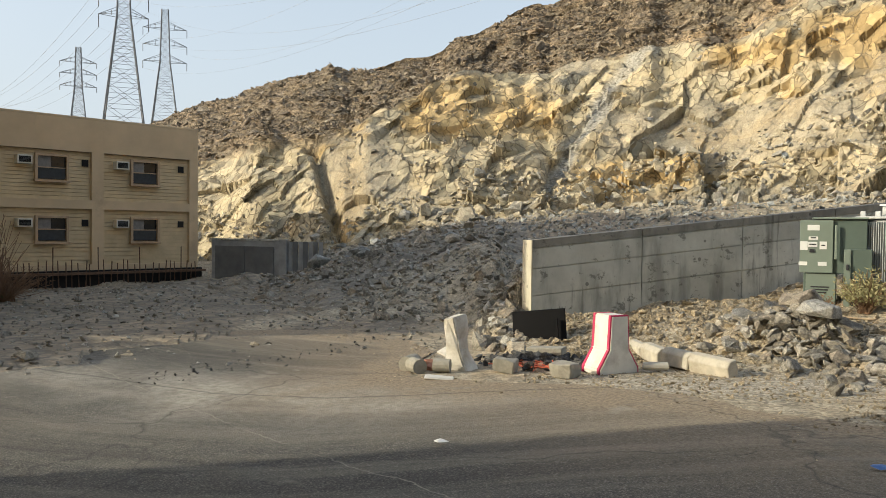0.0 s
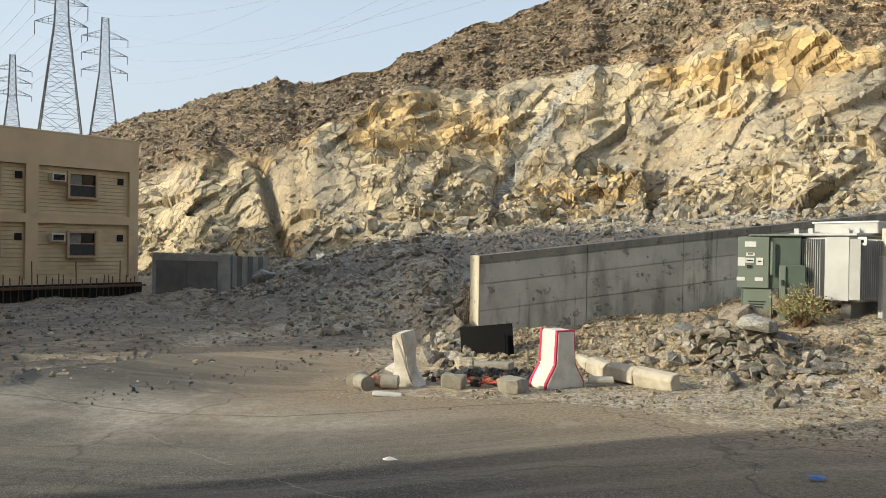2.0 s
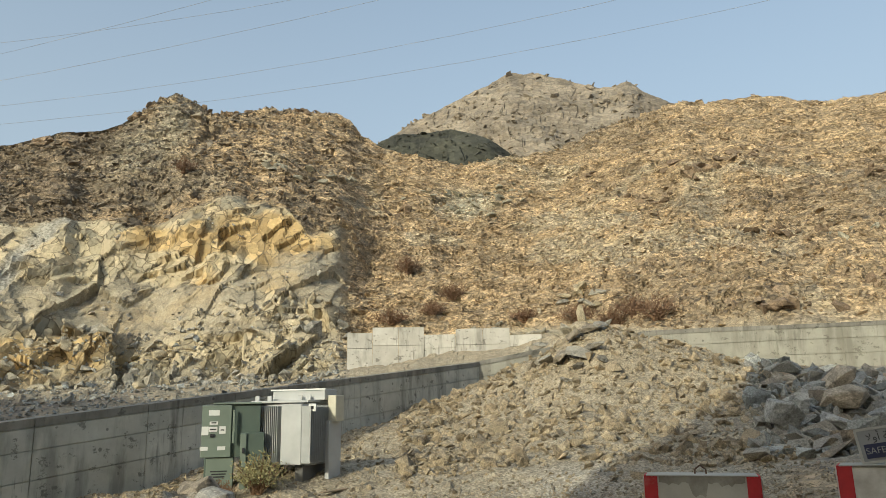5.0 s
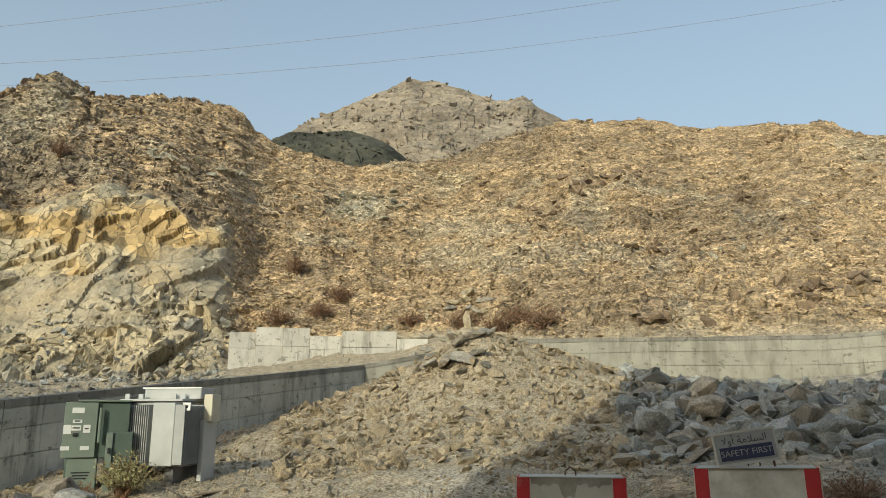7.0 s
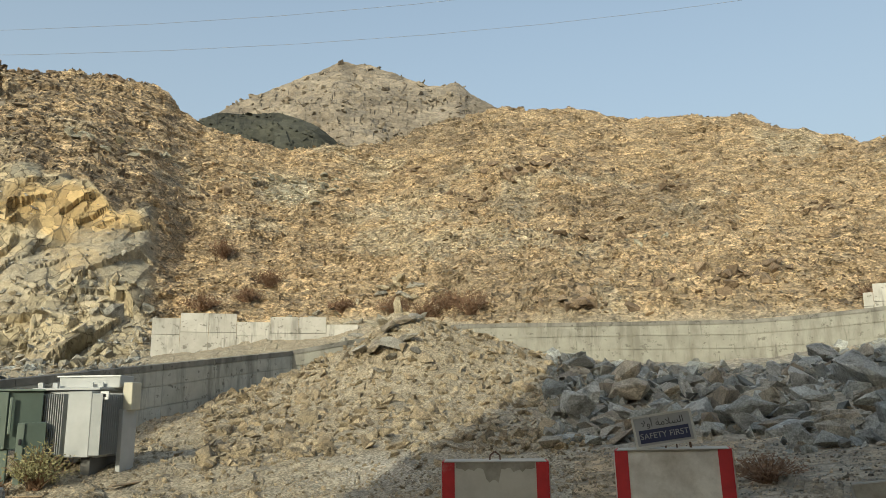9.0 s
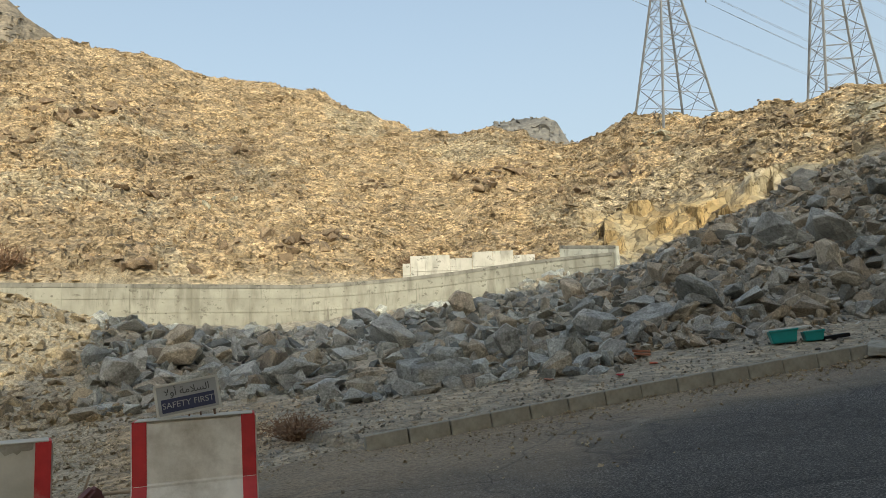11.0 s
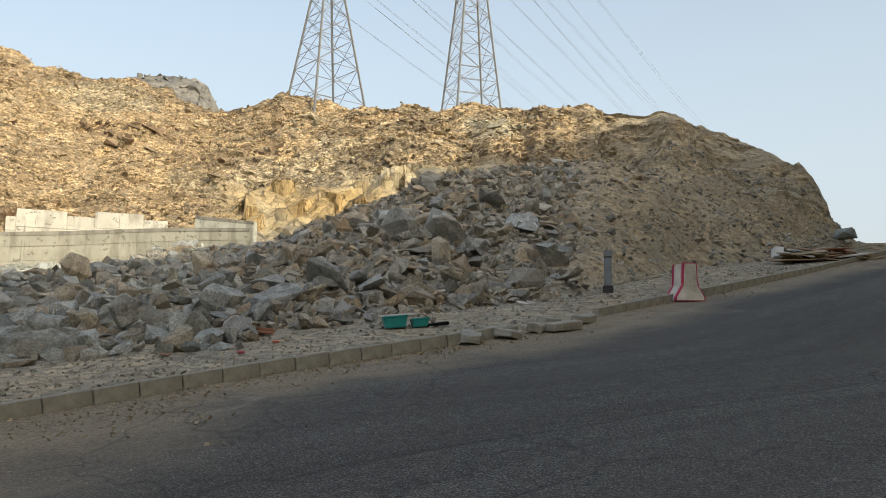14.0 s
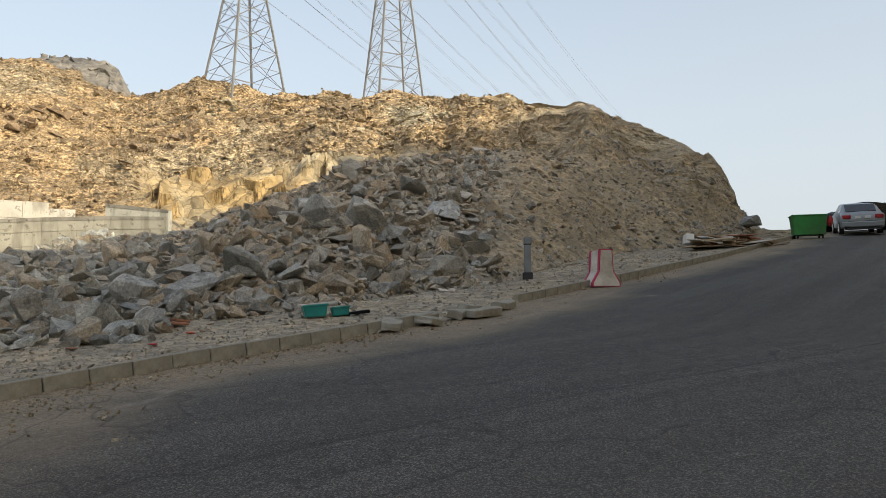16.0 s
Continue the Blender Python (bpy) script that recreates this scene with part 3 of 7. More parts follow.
for pa, pe_, pw, ph in ((-33.0, 18.5, 3.0, 2.2), (-30.5, 20.5, 1.6, 1.6), (-8.0, 15.5, 2.6, 1.2), (66.5, 14.6, 2.2, 0.8)):
    elev = np.degrees(np.arctan2(Z - EYE, RR))
    pale = np.maximum(pale, wild * 0.8 * np.exp(-(((A2 - pa) / pw) ** 2 + ((elev - pe_) / ph) ** 2) ** 2))
ochre = 0.75 * sstep(0.12, 0.24, fbm(TT / 8 + 3, ZZ / 6 + 9, 247)) * zone_cut
for pa, pe_, pw, ph in ((-46.5, 8.6, 3.4, 1.9), (-59.4, 2.4, 1.3, 3.2), (-50.5, 11.0, 2.0, 0.7), (-25.6, 13.4, 1.8, 1.3), (-31.8, 12.4, 1.7, 0.8), (-27.6, 8.8, 1.0, 1.3), (55.0, 8.6, 6.0, 1.2)):
    ochre = np.maximum(ochre, 0.85 * zone_cut * np.exp(-(((A2 - pa + 0.4 * fbm(TT / 2, ZZ / 2, 249)) / pw) ** 2 + ((elev - pe_) / ph) ** 2) ** 2))


def sheet(name, x, y, z, attrs, mat, close=True, flat=True):
    n, m = x.shape
    me = bpy.data.meshes.new(name)
    co = np.stack([x, y, z], -1).reshape(-1, 3).astype(np.float32)
    i = np.arange(n if close else n - 1)
    a = (i[:, None] * m + np.arange(m - 1)[None, :]).ravel()
    b = (((i + 1) % n)[:, None] * m + np.arange(m - 1)[None, :]).ravel()
    quads = np.stack([a, a + 1, b + 1, b], -1).astype(np.int32)
    me.vertices.add(len(co))
    me.vertices.foreach_set("co", co.ravel())
    me.loops.add(quads.size)
    me.loops.foreach_set("vertex_index", quads.ravel())
    me.polygons.add(len(quads))
    me.polygons.foreach_set("loop_start", np.arange(0, quads.size, 4, dtype=np.int32))
    me.update(calc_edges=True)
    for key, val in attrs.items():
        at = me.attributes.new(key, "FLOAT", "POINT")
        at.data.foreach_set("value", val.astype(np.float32).ravel())
    me.materials.append(mat)
    if flat:
        me.shade_flat()
    return new(name, me)


M_LAND = terrain_material()
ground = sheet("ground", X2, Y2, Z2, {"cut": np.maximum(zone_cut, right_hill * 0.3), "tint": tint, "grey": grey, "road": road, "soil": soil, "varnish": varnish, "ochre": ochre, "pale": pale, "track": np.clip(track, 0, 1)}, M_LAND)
tagged(ground, "rocky hillside, blasted cream cliff, gravel and asphalt road", "ground", kind="structure")

# the road: its own sheet, a hand's breadth below the kerb
rx = np.concatenate([np.arange(-60, -20, 0.5), np.arange(-20, 20, 0.12), np.arange(20, 90, 0.4)])
rv = np.linspace(0, 1, 90)
ry = -11 + (road_edge(rx, rx)[:, None] + 0.04 + 11) * rv[None, :]
RX = np.repeat(rx[:, None], 90, 1)
RZ = grade(RX, ry) + 0.012 + fbm(RX * 0.3, ry * 0.3, 141) * 0.03 + fbm(RX * 2, ry * 2, 142, 2) * 0.006
edge_wear = sstep(2.3, 0.35, (1 - 0.45 * sstep(-1, 2, RX) * sstep(8, 5, RX)) * (road_edge(rx, rx)[:, None] - ry + fbm(RX * 0.5, ry * 0.5, 143) * 1.3)) * np.where(RX < 4, 1.0, 0.9)
edge_wear = np.maximum(edge_wear, 0.55 * sstep(4.5, 1.0, road_edge(rx, rx)[:, None] - ry) * sstep(4, -2, RX))
one = np.ones_like(RX)


def road_material():
    m, nt, b = material("worn_asphalt", 0.88)
    worn, west = attr(nt, "worn"), attr(nt, "west")
    lane = nt.nodes.new("ShaderNodeCombineXYZ")
    nt.links.new(attr(nt, "along"), lane.inputs[0])
    nt.links.new(attr(nt, "across"), lane.inputs[1])
    lv = lane.outputs[0]
    grit = tex(nt, 55, 3, 0.75)
    tar = ramp(nt, grit, (0.36, (0.026, 0.025, 0.024)), (0.52, (0.076, 0.073, 0.069)), (0.66, (0.23, 0.218, 0.198)))
    old = ramp(nt, grit, (0.36, (0.030, 0.029, 0.025)), (0.52, (0.088, 0.083, 0.070)), (0.66, (0.27, 0.25, 0.21)))
    tar = mixc(nt, west, tar, old)
    patch = ramp(nt, tex(nt, 0.28, 7, 0.6), (0.42, (0, 0, 0)), (0.62, (1, 1, 1)))
    tar = mixc(nt, calc(nt, "MULTIPLY", patch, 0.3), tar, (0.085, 0.078, 0.068))
    tracks = ramp(nt, tex(nt, 1.0, 5, 0.6, (0.05, 0.8, 1), lv), (0.36, (0.70,) * 3), (0.5, (1.0,) * 3), (0.64, (1.28,) * 3))
    tar = mixc(nt, 0.9, tar, tracks, "MULTIPLY")
    lumps = ramp(nt, tex(nt, 9.0, 5, 0.75), (0.36, (0.62, 0.62, 0.62)), (0.64, (1.4, 1.4, 1.4)))
    tar = mixc(nt, 0.5, tar, lumps, "MULTIPLY")
    streak = ramp(nt, tex(nt, 0.9, 8, 0.62, (0.16, 1.4, 1), lv), (0.47, (0, 0, 0)), (0.66, (1, 1, 1)))
    dust = calc(nt, "MULTIPLY", streak, calc(nt, "ADD", calc(nt, "MULTIPLY", worn, 0.9), calc(nt, "MULTIPLY", west, 0.38)))
    c = mixc(nt, dust, tar, (0.33, 0.295, 0.235))
    c = mixc(nt, calc(nt, "MULTIPLY", attr(nt, "track"), 0.8), c, ramp(nt, tex(nt, 7, 6, 0.75), (0.36, (0.26, 0.24, 0.20)), (0.6, (0.52, 0.49, 0.42))))
    soil = calc(nt, "MULTIPLY", worn, ramp(nt, tex(nt, 1.6, 8, 0.7), (0.22, (0, 0, 0)), (0.44, (1, 1, 1))))
    c = mixc(nt, soil, c, ramp(nt, tex(nt, 22, 5, 0.75), (0.35, (0.17, 0.128, 0.083)), (0.65, (0.40, 0.32, 0.22))))
    spots = ramp(nt, tex(nt, 0.8, 3, 0.5, (1, 1.6, 1)), (0.68, (0, 0, 0)), (0.74, (1, 1, 1)))
    c = mixc(nt, calc(nt, "MULTIPLY", spots, 0.5), c, (0.36, 0.33, 0.27))
    v = node(nt, "ShaderNodeTexVoronoi", Scale=0.22)
    v.feature = "DISTANCE_TO_EDGE"
    wob = nt.nodes.new("ShaderNodeTexNoise")
    wob.inputs["Scale"].default_value = 1.2
    co = nt.nodes.new("ShaderNodeTexCoord")
    nt.links.new(co.outputs["Object"], wob.inputs["Vector"])
    mv = nt.nodes.new("ShaderNodeVectorMath")
    mv.operation = "ADD"
    nt.links.new(co.outputs["Object"], mv.inputs[0])
    nt.links.new(wob.outputs["Color"], mv.inputs[1])
    nt.links.new(mv.outputs[0], v.inputs["Vector"])
    crack = ramp(nt, v.outputs["Distance"], (0.0, (1, 1, 1)), (0.005, (0, 0, 0)))
    c = mixc(nt, calc(nt, "MULTIPLY", crack, 0.5), c, (0.02, 0.02, 0.02))
    # the joint between two laid strips
    jt = nt.nodes.new("ShaderNodeMath")
    jt.operation = "PINGPONG"
    jt.inputs[1].default_value = 3.6
    nt.links.new(total(nt, attr(nt, "across"), tex(nt, 0.7, 4), 0.25), jt.inputs[0])
    c = mixc(nt, calc(nt, "MULTIPLY", ramp(nt, jt.outputs[0], (0.0, (1, 1, 1)), (0.045, (0, 0, 0))), 0.55), c, (0.02, 0.02, 0.02))
    # pale filled joints across the old surface to the west
    yy = nt.nodes.new("ShaderNodeSeparateXYZ")
    nt.links.new(co.outputs["Object"], yy.inputs[0])
    pj = nt.nodes.new("ShaderNodeMath")
    pj.operation = "PINGPONG"
    pj.inputs[1].default_value = 1.86
    nt.links.new(total(nt, total(nt, yy.outputs["Y"], tex(nt, 0.8, 5), 0.5), yy.outputs["X"], -0.04), pj.inputs[0])
    fill = calc(nt, "MULTIPLY", calc(nt, "MULTIPLY", ramp(nt, pj.outputs[0], (0.0, (1, 1, 1)), (0.012, (0, 0, 0))), west), ramp(nt, tex(nt, 0.6, 3), (0.42, (0, 0, 0)), (0.5, (0.6, 0.6, 0.6))))
    c = mixc(nt, fill, c, (0.40, 0.37, 0.30))
    nt.links.new(c, b.inputs["Base Color"])
    bump(nt, b, grit, 0.8, 0.02)
    return m


WEST = sstep(12, -4, RX)
ACROSS = (road_edge(rx, rx)[:, None] - ry) * (1 - WEST) - track_offset(RX, ry) * WEST
roadway = sheet("road", RX, ry, RZ, {"worn": edge_wear, "west": sstep(6, -4, RX), "along": RX, "across": ACROSS, "track": np.clip(np.exp(-(track_offset(RX, ry) / 1.2) ** 2) * (0.8 + fbm(RX * 0.8, ry * 0.8, 255) * 1.3) * sstep(-16, -9, RX), 0, 1)}, road_material(), close=False, flat=False)
tagged(roadway, "worn dark asphalt road with dust and cracks", "road", kind="structure")

# ---- small makers ----
def part(name, bm, mat, parent=None, label="", smooth=False):
    """Links a bmesh as one mesh object, under a thing when one is given."""
    me = bpy.data.meshes.new(name)
    if smooth:
        for f in bm.faces:
            f.smooth = True
    bm.to_mesh(me)
    bm.free()
    if mat:
        me.materials.append(mat)
    ob = new(name, me)
    if parent:
        ob.parent = parent
    if label:
        ob["label"] = label
    return ob


def thing(name, m, label, category, group="", kind=""):
    """An Empty at a thing's base."""
    ob = new(name)
    ob.empty_display_size = 0.2
    ob.matrix_world = m
    return tagged(ob, label, category, group, kind)


def box(bm, sx, sy, sz, m=Matrix.Identity(4), bev=0.0):
    """A box with its base's centre at the origin of m."""
    r = bmesh.ops.create_cube(bm, size=1.0, matrix=m @ Matrix.Translation((0, 0, sz / 2)) @ Matrix.Diagonal((sx, sy, sz, 1)))
    if bev:
        es = list({e for v in r["verts"] for e in v.link_edges})
        bmesh.ops.bevel(bm, geom=es, offset=bev, segments=1, affect="EDGES")
    return bm


def boxed(sx, sy, sz, m=Matrix.Identity(4), bev=0.0):
    return box(bmesh.new(), sx, sy, sz, m, bev)


def rod(bm, a, b, r, seg=6):
    """A round bar from a to b."""
    a, b = Vector(a), Vector(b)
    d = b - a
    m = Matrix.Translation((a + b) / 2) @ d.to_track_quat("Z", "Y").to_matrix().to_4x4()
    bmesh.ops.create_cone(bm, cap_ends=True, segments=seg, radius1=r, radius2=r, depth=d.length, matrix=m)
    return bm


def prism(bm, outline, depth, m=Matrix.Identity(4)):
    """A closed outline in x and z, drawn out along y."""
    fr = [bm.verts.new(m @ Vector((x, -depth / 2, z))) for x, z in outline]
    bk = [bm.verts.new(m @ Vector((x, depth / 2, z))) for x, z in outline]
    n = len(outline)
    bm.faces.new(fr)
    bm.faces.new(bk[::-1])
    for i in range(n):
        bm.faces.new((fr[i], bk[i], bk[(i + 1) % n], fr[(i + 1) % n]))
    bmesh.ops.recalc_face_normals(bm, faces=bm.faces)
    return bm

# ---- rocks: a few hulls, shared or merged ----
def hull(seed, n=14, flat=0.7, rough=0.0):
    r = random.Random(seed)
    bm = bmesh.new()
    for _ in range(n):
        v = Vector((r.gauss(0, 1), r.gauss(0, 1), r.gauss(0, 1))).normalized()
        v = Vector((v.x * r.uniform(0.75, 1.05), v.y * r.uniform(0.7, 1.0), v.z * flat * r.uniform(0.8, 1.0)))
        bm.verts.new(v * 0.5)
    out = bmesh.ops.convex_hull(bm, input=bm.verts)
    bmesh.ops.delete(bm, geom=[g for g in out["geom_interior"] if isinstance(g, bmesh.types.BMVert)], context="VERTS")
    return bm


HULLS = []
for k in range(14):
    bm = hull(100 + k, 8 + k % 4, (0.45, 0.6, 0.8)[k % 3])
    bmesh.ops.triangulate(bm, faces=bm.faces)
    bm.verts.index_update()
    HULLS.append((np.array([v.co[:] for v in bm.verts]), np.array([[v.index for v in f.verts] for f in bm.faces])))
    bm.free()


def rock_material(name, cols, dust=(0.36, 0.30, 0.21)):
    m, nt, b = material(name, 0.92)
    oc = nt.nodes.new("ShaderNodeTexCoord").outputs["Object"]
    geo = nt.nodes.new("ShaderNodeNewGeometry")
    c = ramp(nt, geo.outputs["Random Per Island"], *[(i / max(1, len(cols) - 1), k) for i, k in enumerate(cols)])
    c = mixc(nt, ramp(nt, tex(nt, 5, 8, 0.7), (0.34, (0.6, 0.6, 0.6)), (0.48, (0, 0, 0))), c, (0.09, 0.078, 0.06))
    c = mixc(nt, ramp(nt, tex(nt, 1.1, 5, 0.6), (0.54, (0, 0, 0)), (0.74, (0.35, 0.35, 0.35))), c, dust)
    h, tone = facets(nt, oc, 3.2, gain=0.4)
    h2, tone2 = facets(nt, oc, 9.0, (0.2, 0.7, 0.1), gain=0.5)
    c = mixc(nt, 0.8, c, ramp(nt, tone, (0.28, (0.78,) * 3), (0.72, (1.2,) * 3)), "MULTIPLY")
    speck = ramp(nt, tex(nt, 26, 4, 0.8), (0.36, (0.5,) * 3), (0.5, (1.0,) * 3), (0.64, (1.55,) * 3))
    c = mixc(nt, 0.7, c, speck, "MULTIPLY")
    nt.links.new(c, b.inputs["Base Color"])
    bump(nt, b, total(nt, total(nt, h, h2), tex(nt, 18, 8, 0.75), 0.05), 0.9, 1.0)
    return m


M_GREYROCK = rock_material("grey_granite", [(0.13, 0.137, 0.13), (0.32, 0.333, 0.315), (0.44, 0.45, 0.42), (0.21, 0.218, 0.205), (0.38, 0.335, 0.26), (0.36, 0.37, 0.35), (0.30, 0.245, 0.18), (0.26, 0.265, 0.245), (0.42, 0.39, 0.32)])
M_TANROCK = rock_material("tan_stone", [(0.25, 0.197, 0.128), (0.40, 0.322, 0.214), (0.33, 0.27, 0.18), (0.47, 0.385, 0.262), (0.36, 0.288, 0.19)])
M_BROWNROCK = rock_material("weathered_rock", [(0.19, 0.13, 0.078), (0.36, 0.26, 0.155), (0.46, 0.34, 0.205), (0.29, 0.205, 0.12), (0.54, 0.415, 0.26)])
M_CREAMROCK = rock_material("fresh_rock", [(0.425, 0.357, 0.238), (0.510, 0.433, 0.297), (0.374, 0.340, 0.264), (0.340, 0.323, 0.281)])


M_HEAPROCK = rock_material("grey_brown_granite", [(0.15, 0.14, 0.115), (0.36, 0.35, 0.315), (0.47, 0.44, 0.375), (0.25, 0.235, 0.20), (0.40, 0.325, 0.235), (0.37, 0.365, 0.335), (0.34, 0.265, 0.18), (0.46, 0.375, 0.265), (0.28, 0.27, 0.24)])


def strew(name, places, mat, label, seed, squash=1.0):
    """Many stones as one mesh: rows of x, y, z, size."""
    r = np.random.default_rng(seed)
    p = np.array(places)
    n = len(p)
    which = r.integers(len(HULLS), size=n)
    ex, ey, ez = r.normal(0, 0.5, n), r.normal(0, 0.5, n), r.uniform(0, 6.283, n)
    size = p[:, 3:4] * r.uniform(0.6, 1.45, (n, 3)) * np.array((1, 1, squash))
    cx, sx, cy, sy, cz, sz = np.cos(ex), np.sin(ex), np.cos(ey), np.sin(ey), np.cos(ez), np.sin(ez)
    rot = np.stack([cz * cy, cz * sy * sx - sz * cx, cz * sy * cx + sz * sx, sz * cy, sz * sy * sx + cz * cx, sz * sy * cx - cz * sx, -sy, cy * sx, cy * cx], -1).reshape(n, 3, 3)
    at = p[:, :3] + np.stack([0 * ex, 0 * ex, p[:, 3] * 0.12], -1)
    vs, fs, base = [], [], 0
    for k, (v, f) in enumerate(HULLS):
        i = np.nonzero(which == k)[0]
        w = np.einsum("nij,nvj->nvi", rot[i], v[None] * size[i][:, None]) + at[i][:, None]
        vs.append(w.reshape(-1, 3))
        fs.append((f[None] + (base + len(v) * np.arange(len(i)))[:, None, None]).reshape(-1, 3))
        base += len(v) * len(i)
    me = bpy.data.meshes.new(name)
    co, tri = np.concatenate(vs).astype(np.float32), np.concatenate(fs).astype(np.int32)
    me.vertices.add(len(co))
    me.vertices.foreach_set("co", co.ravel())
    me.loops.add(tri.size)
    me.loops.foreach_set("vertex_index", tri.ravel())
    me.polygons.add(len(tri))
    me.polygons.foreach_set("loop_start", np.arange(0, tri.size, 3, dtype=np.int32))
    me.update(calc_edges=True)
    me.shade_flat()
    me.materials.append(mat)
    return tagged(new(name, me), label, "stones", kind="stuff")


def scatter(n, az0, az1, rng_fn, size_fn, seed):
    r = np.random.default_rng(seed)
    out = []
    for _ in range(n):
        a = r.uniform(az0, az1)
        lo, hi = rng_fn(a)
        if hi <= lo:
            continue
        d = math.sqrt(r.uniform(lo * lo, hi * hi))
        x, y = polar(a, d)
        out.append((x, y, ground_at(x, y), size_fn(r, d)))
    return out


# ---- concrete ----
def concrete_material(name, light, dark, stain):
    m, nt, b = material(name, 0.88)
    c = ramp(nt, tex(nt, 1.3, 8, 0.65), (0.32, dark), (0.68, light))
    run = ramp(nt, tex(nt, 1.6, 7, 0.6, (1, 1, 0.22)), (0.50, (0, 0, 0)), (0.64, (1, 1, 1)))
    c = mixc(nt, calc(nt, "MULTIPLY", run, 0.62), c, stain)
    blot = ramp(nt, tex(nt, 2.6, 9, 0.72, (1, 1, 1.3)), (0.58, (0, 0, 0)), (0.62, (0.75, 0.75, 0.75)))
    c = mixc(nt, blot, c, tuple(k * 0.8 for k in stain))
    drip = ramp(nt, tex(nt, 7.0, 5, 0.65, (1, 1, 0.10)), (0.55, (0, 0, 0)), (0.66, (1, 1, 1)))
    zone = ramp(nt, tex(nt, 0.45, 3, 0.5), (0.54, (0, 0, 0)), (0.60, (1, 1, 1)))
    c = mixc(nt, calc(nt, "MULTIPLY", calc(nt, "MULTIPLY", drip, zone), 0.6), c, tuple(k * 0.55 for k in stain))
    v = node(nt, "ShaderNodeTexVoronoi", Scale=1.7, Randomness=0.4)
    nt.links.new(nt.nodes.new("ShaderNodeTexCoord").outputs["Object"], v.inputs["Vector"])
    dots = ramp(nt, v.outputs["Distance"], (0.0, (1, 1, 1)), (0.07, (1, 1, 1)), (0.085, (0, 0, 0)))
    c = mixc(nt, calc(nt, "MULTIPLY", dots, 0.7), c, tuple(k * 0.6 for k in stain))
    oi = nt.nodes.new("ShaderNodeObjectInfo")
    c = mixc(nt, calc(nt, "MULTIPLY", oi.outputs["Random"], 0.22), c, stain)
    nt.links.new(c, b.inputs["Base Color"])
    bump(nt, b, tex(nt, 22, 7, 0.7), 0.35, 0.015)
    return m


M_WALL = concrete_material("cast_concrete", (0.63, 0.625, 0.555), (0.44, 0.437, 0.385), (0.165, 0.16, 0.135))
M_WALLPALE = concrete_material("pale_concrete", (0.40, 0.388, 0.33), (0.30, 0.29, 0.245), (0.17, 0.16, 0.13))
M_DAMP = concrete_material("damp_concrete", (0.33, 0.315, 0.275), (0.19, 0.18, 0.155), (0.10, 0.095, 0.08))
M_SPOIL = rock_material("brown_grey_spoil", [(0.17, 0.155, 0.125), (0.29, 0.26, 0.21), (0.39, 0.37, 0.32), (0.33, 0.275, 0.205), (0.45, 0.44, 0.40)])
M_DARKBROWN = rock_material("dark_weathered_rock", [(0.10, 0.08, 0.058), (0.20, 0.16, 0.115), (0.29, 0.235, 0.17), (0.37, 0.315, 0.235)])
# concrete of the wall's end, the sun's cream brightness put into its colour
M_LITEND = concrete_material("sunlit_end_concrete", (0.62, 0.58, 0.46), (0.52, 0.48, 0.37), (0.36, 0.32, 0.24))
M_WHITEBLOCK = concrete_material("whitewashed_concrete", (0.60, 0.58, 0.53), (0.46, 0.44, 0.39), (0.17, 0.16, 0.135))


def slab_between(p, q, z0, z1, z2, z3, thick, out=0.0):
    """An upright slab from p to q: foot z0 to z2, top z1 to z3."""
    bm = bmesh.new()
    d = (q - p).normalized()
    n = Vector((d.y, -d.x, 0))
    f, k = n * (thick / 2 + out), n * (-thick / 2)
    vs = [bm.verts.new(w + Vector((0, 0, z))) for w, z in
          ((p + f, z0), (q + f, z2), (q + f, z3), (p + f, z1), (p + k, z0), (q + k, z2), (q + k, z3), (p + k, z1))]
    for g in ((0, 1, 2, 3), (7, 6, 5, 4), (0, 3, 7, 4), (1, 5, 6, 2), (3, 2, 6, 7), (0, 4, 5, 1)):
        bm.faces.new([vs[i] for i in g])
    bmesh.ops.recalc_face_normals(bm, faces=bm.faces)
    return bm


def retaining_wall(stations, bay, mat, label, lifts=(0.0, 0.34, 0.66, 0.90, 1.0), thick=0.30, gap=0.010):
    """A cast wall: a core, and its pours told apart by recessed joints."""
    w = thing("retaining_wall", Matrix.Identity(4), label, "wall")
    cum = [0.0]
    pts = [Vector((*polar(a, d), 0)) for a, d, _, _ in stations]
    for p, q in zip(pts, pts[1:]):
        cum.append(cum[-1] + (q - p).length)
    n = max(1, round(cum[-1] / bay))
    at = lambda s, c: float(np.interp(s, cum, c))
    ev = lambda s: (Vector((at(s, [p.x for p in pts]), at(s, [p.y for p in pts]), 0)), at(s, [q[2] for q in stations]), at(s, [q[3] for q in stations]))
    for i in range(n):
        s0, s1 = cum[-1] * i / n, cum[-1] * (i + 1) / n
        (p, a0, b0), (q, a1, b1) = ev(s0), ev(s1)
        d = (q - p).normalized()
        part("core", slab_between(p, q, a0 - 1.2, b0 - 0.015, a1 - 1.2, b1 - 0.015, thick - 0.06), mat, w)
        for lo, hi in zip(lifts, lifts[1:]):
            g = gap
            z = lambda a, b, f: a + (b - a) * f
            lo2 = lo if lo > 0 else -0.6
            part("panel" if hi < 1 else "coping_pour", slab_between(p + d * g, q - d * g, z(a0, b0, lo2) + g, z(a0, b0, hi) - (g if hi < 1 else 0), z(a1, b1, lo2) + g, z(a1, b1, hi) - (g if hi < 1 else 0), thick), mat if hi < 1 else M_DAMP, w)
    return w


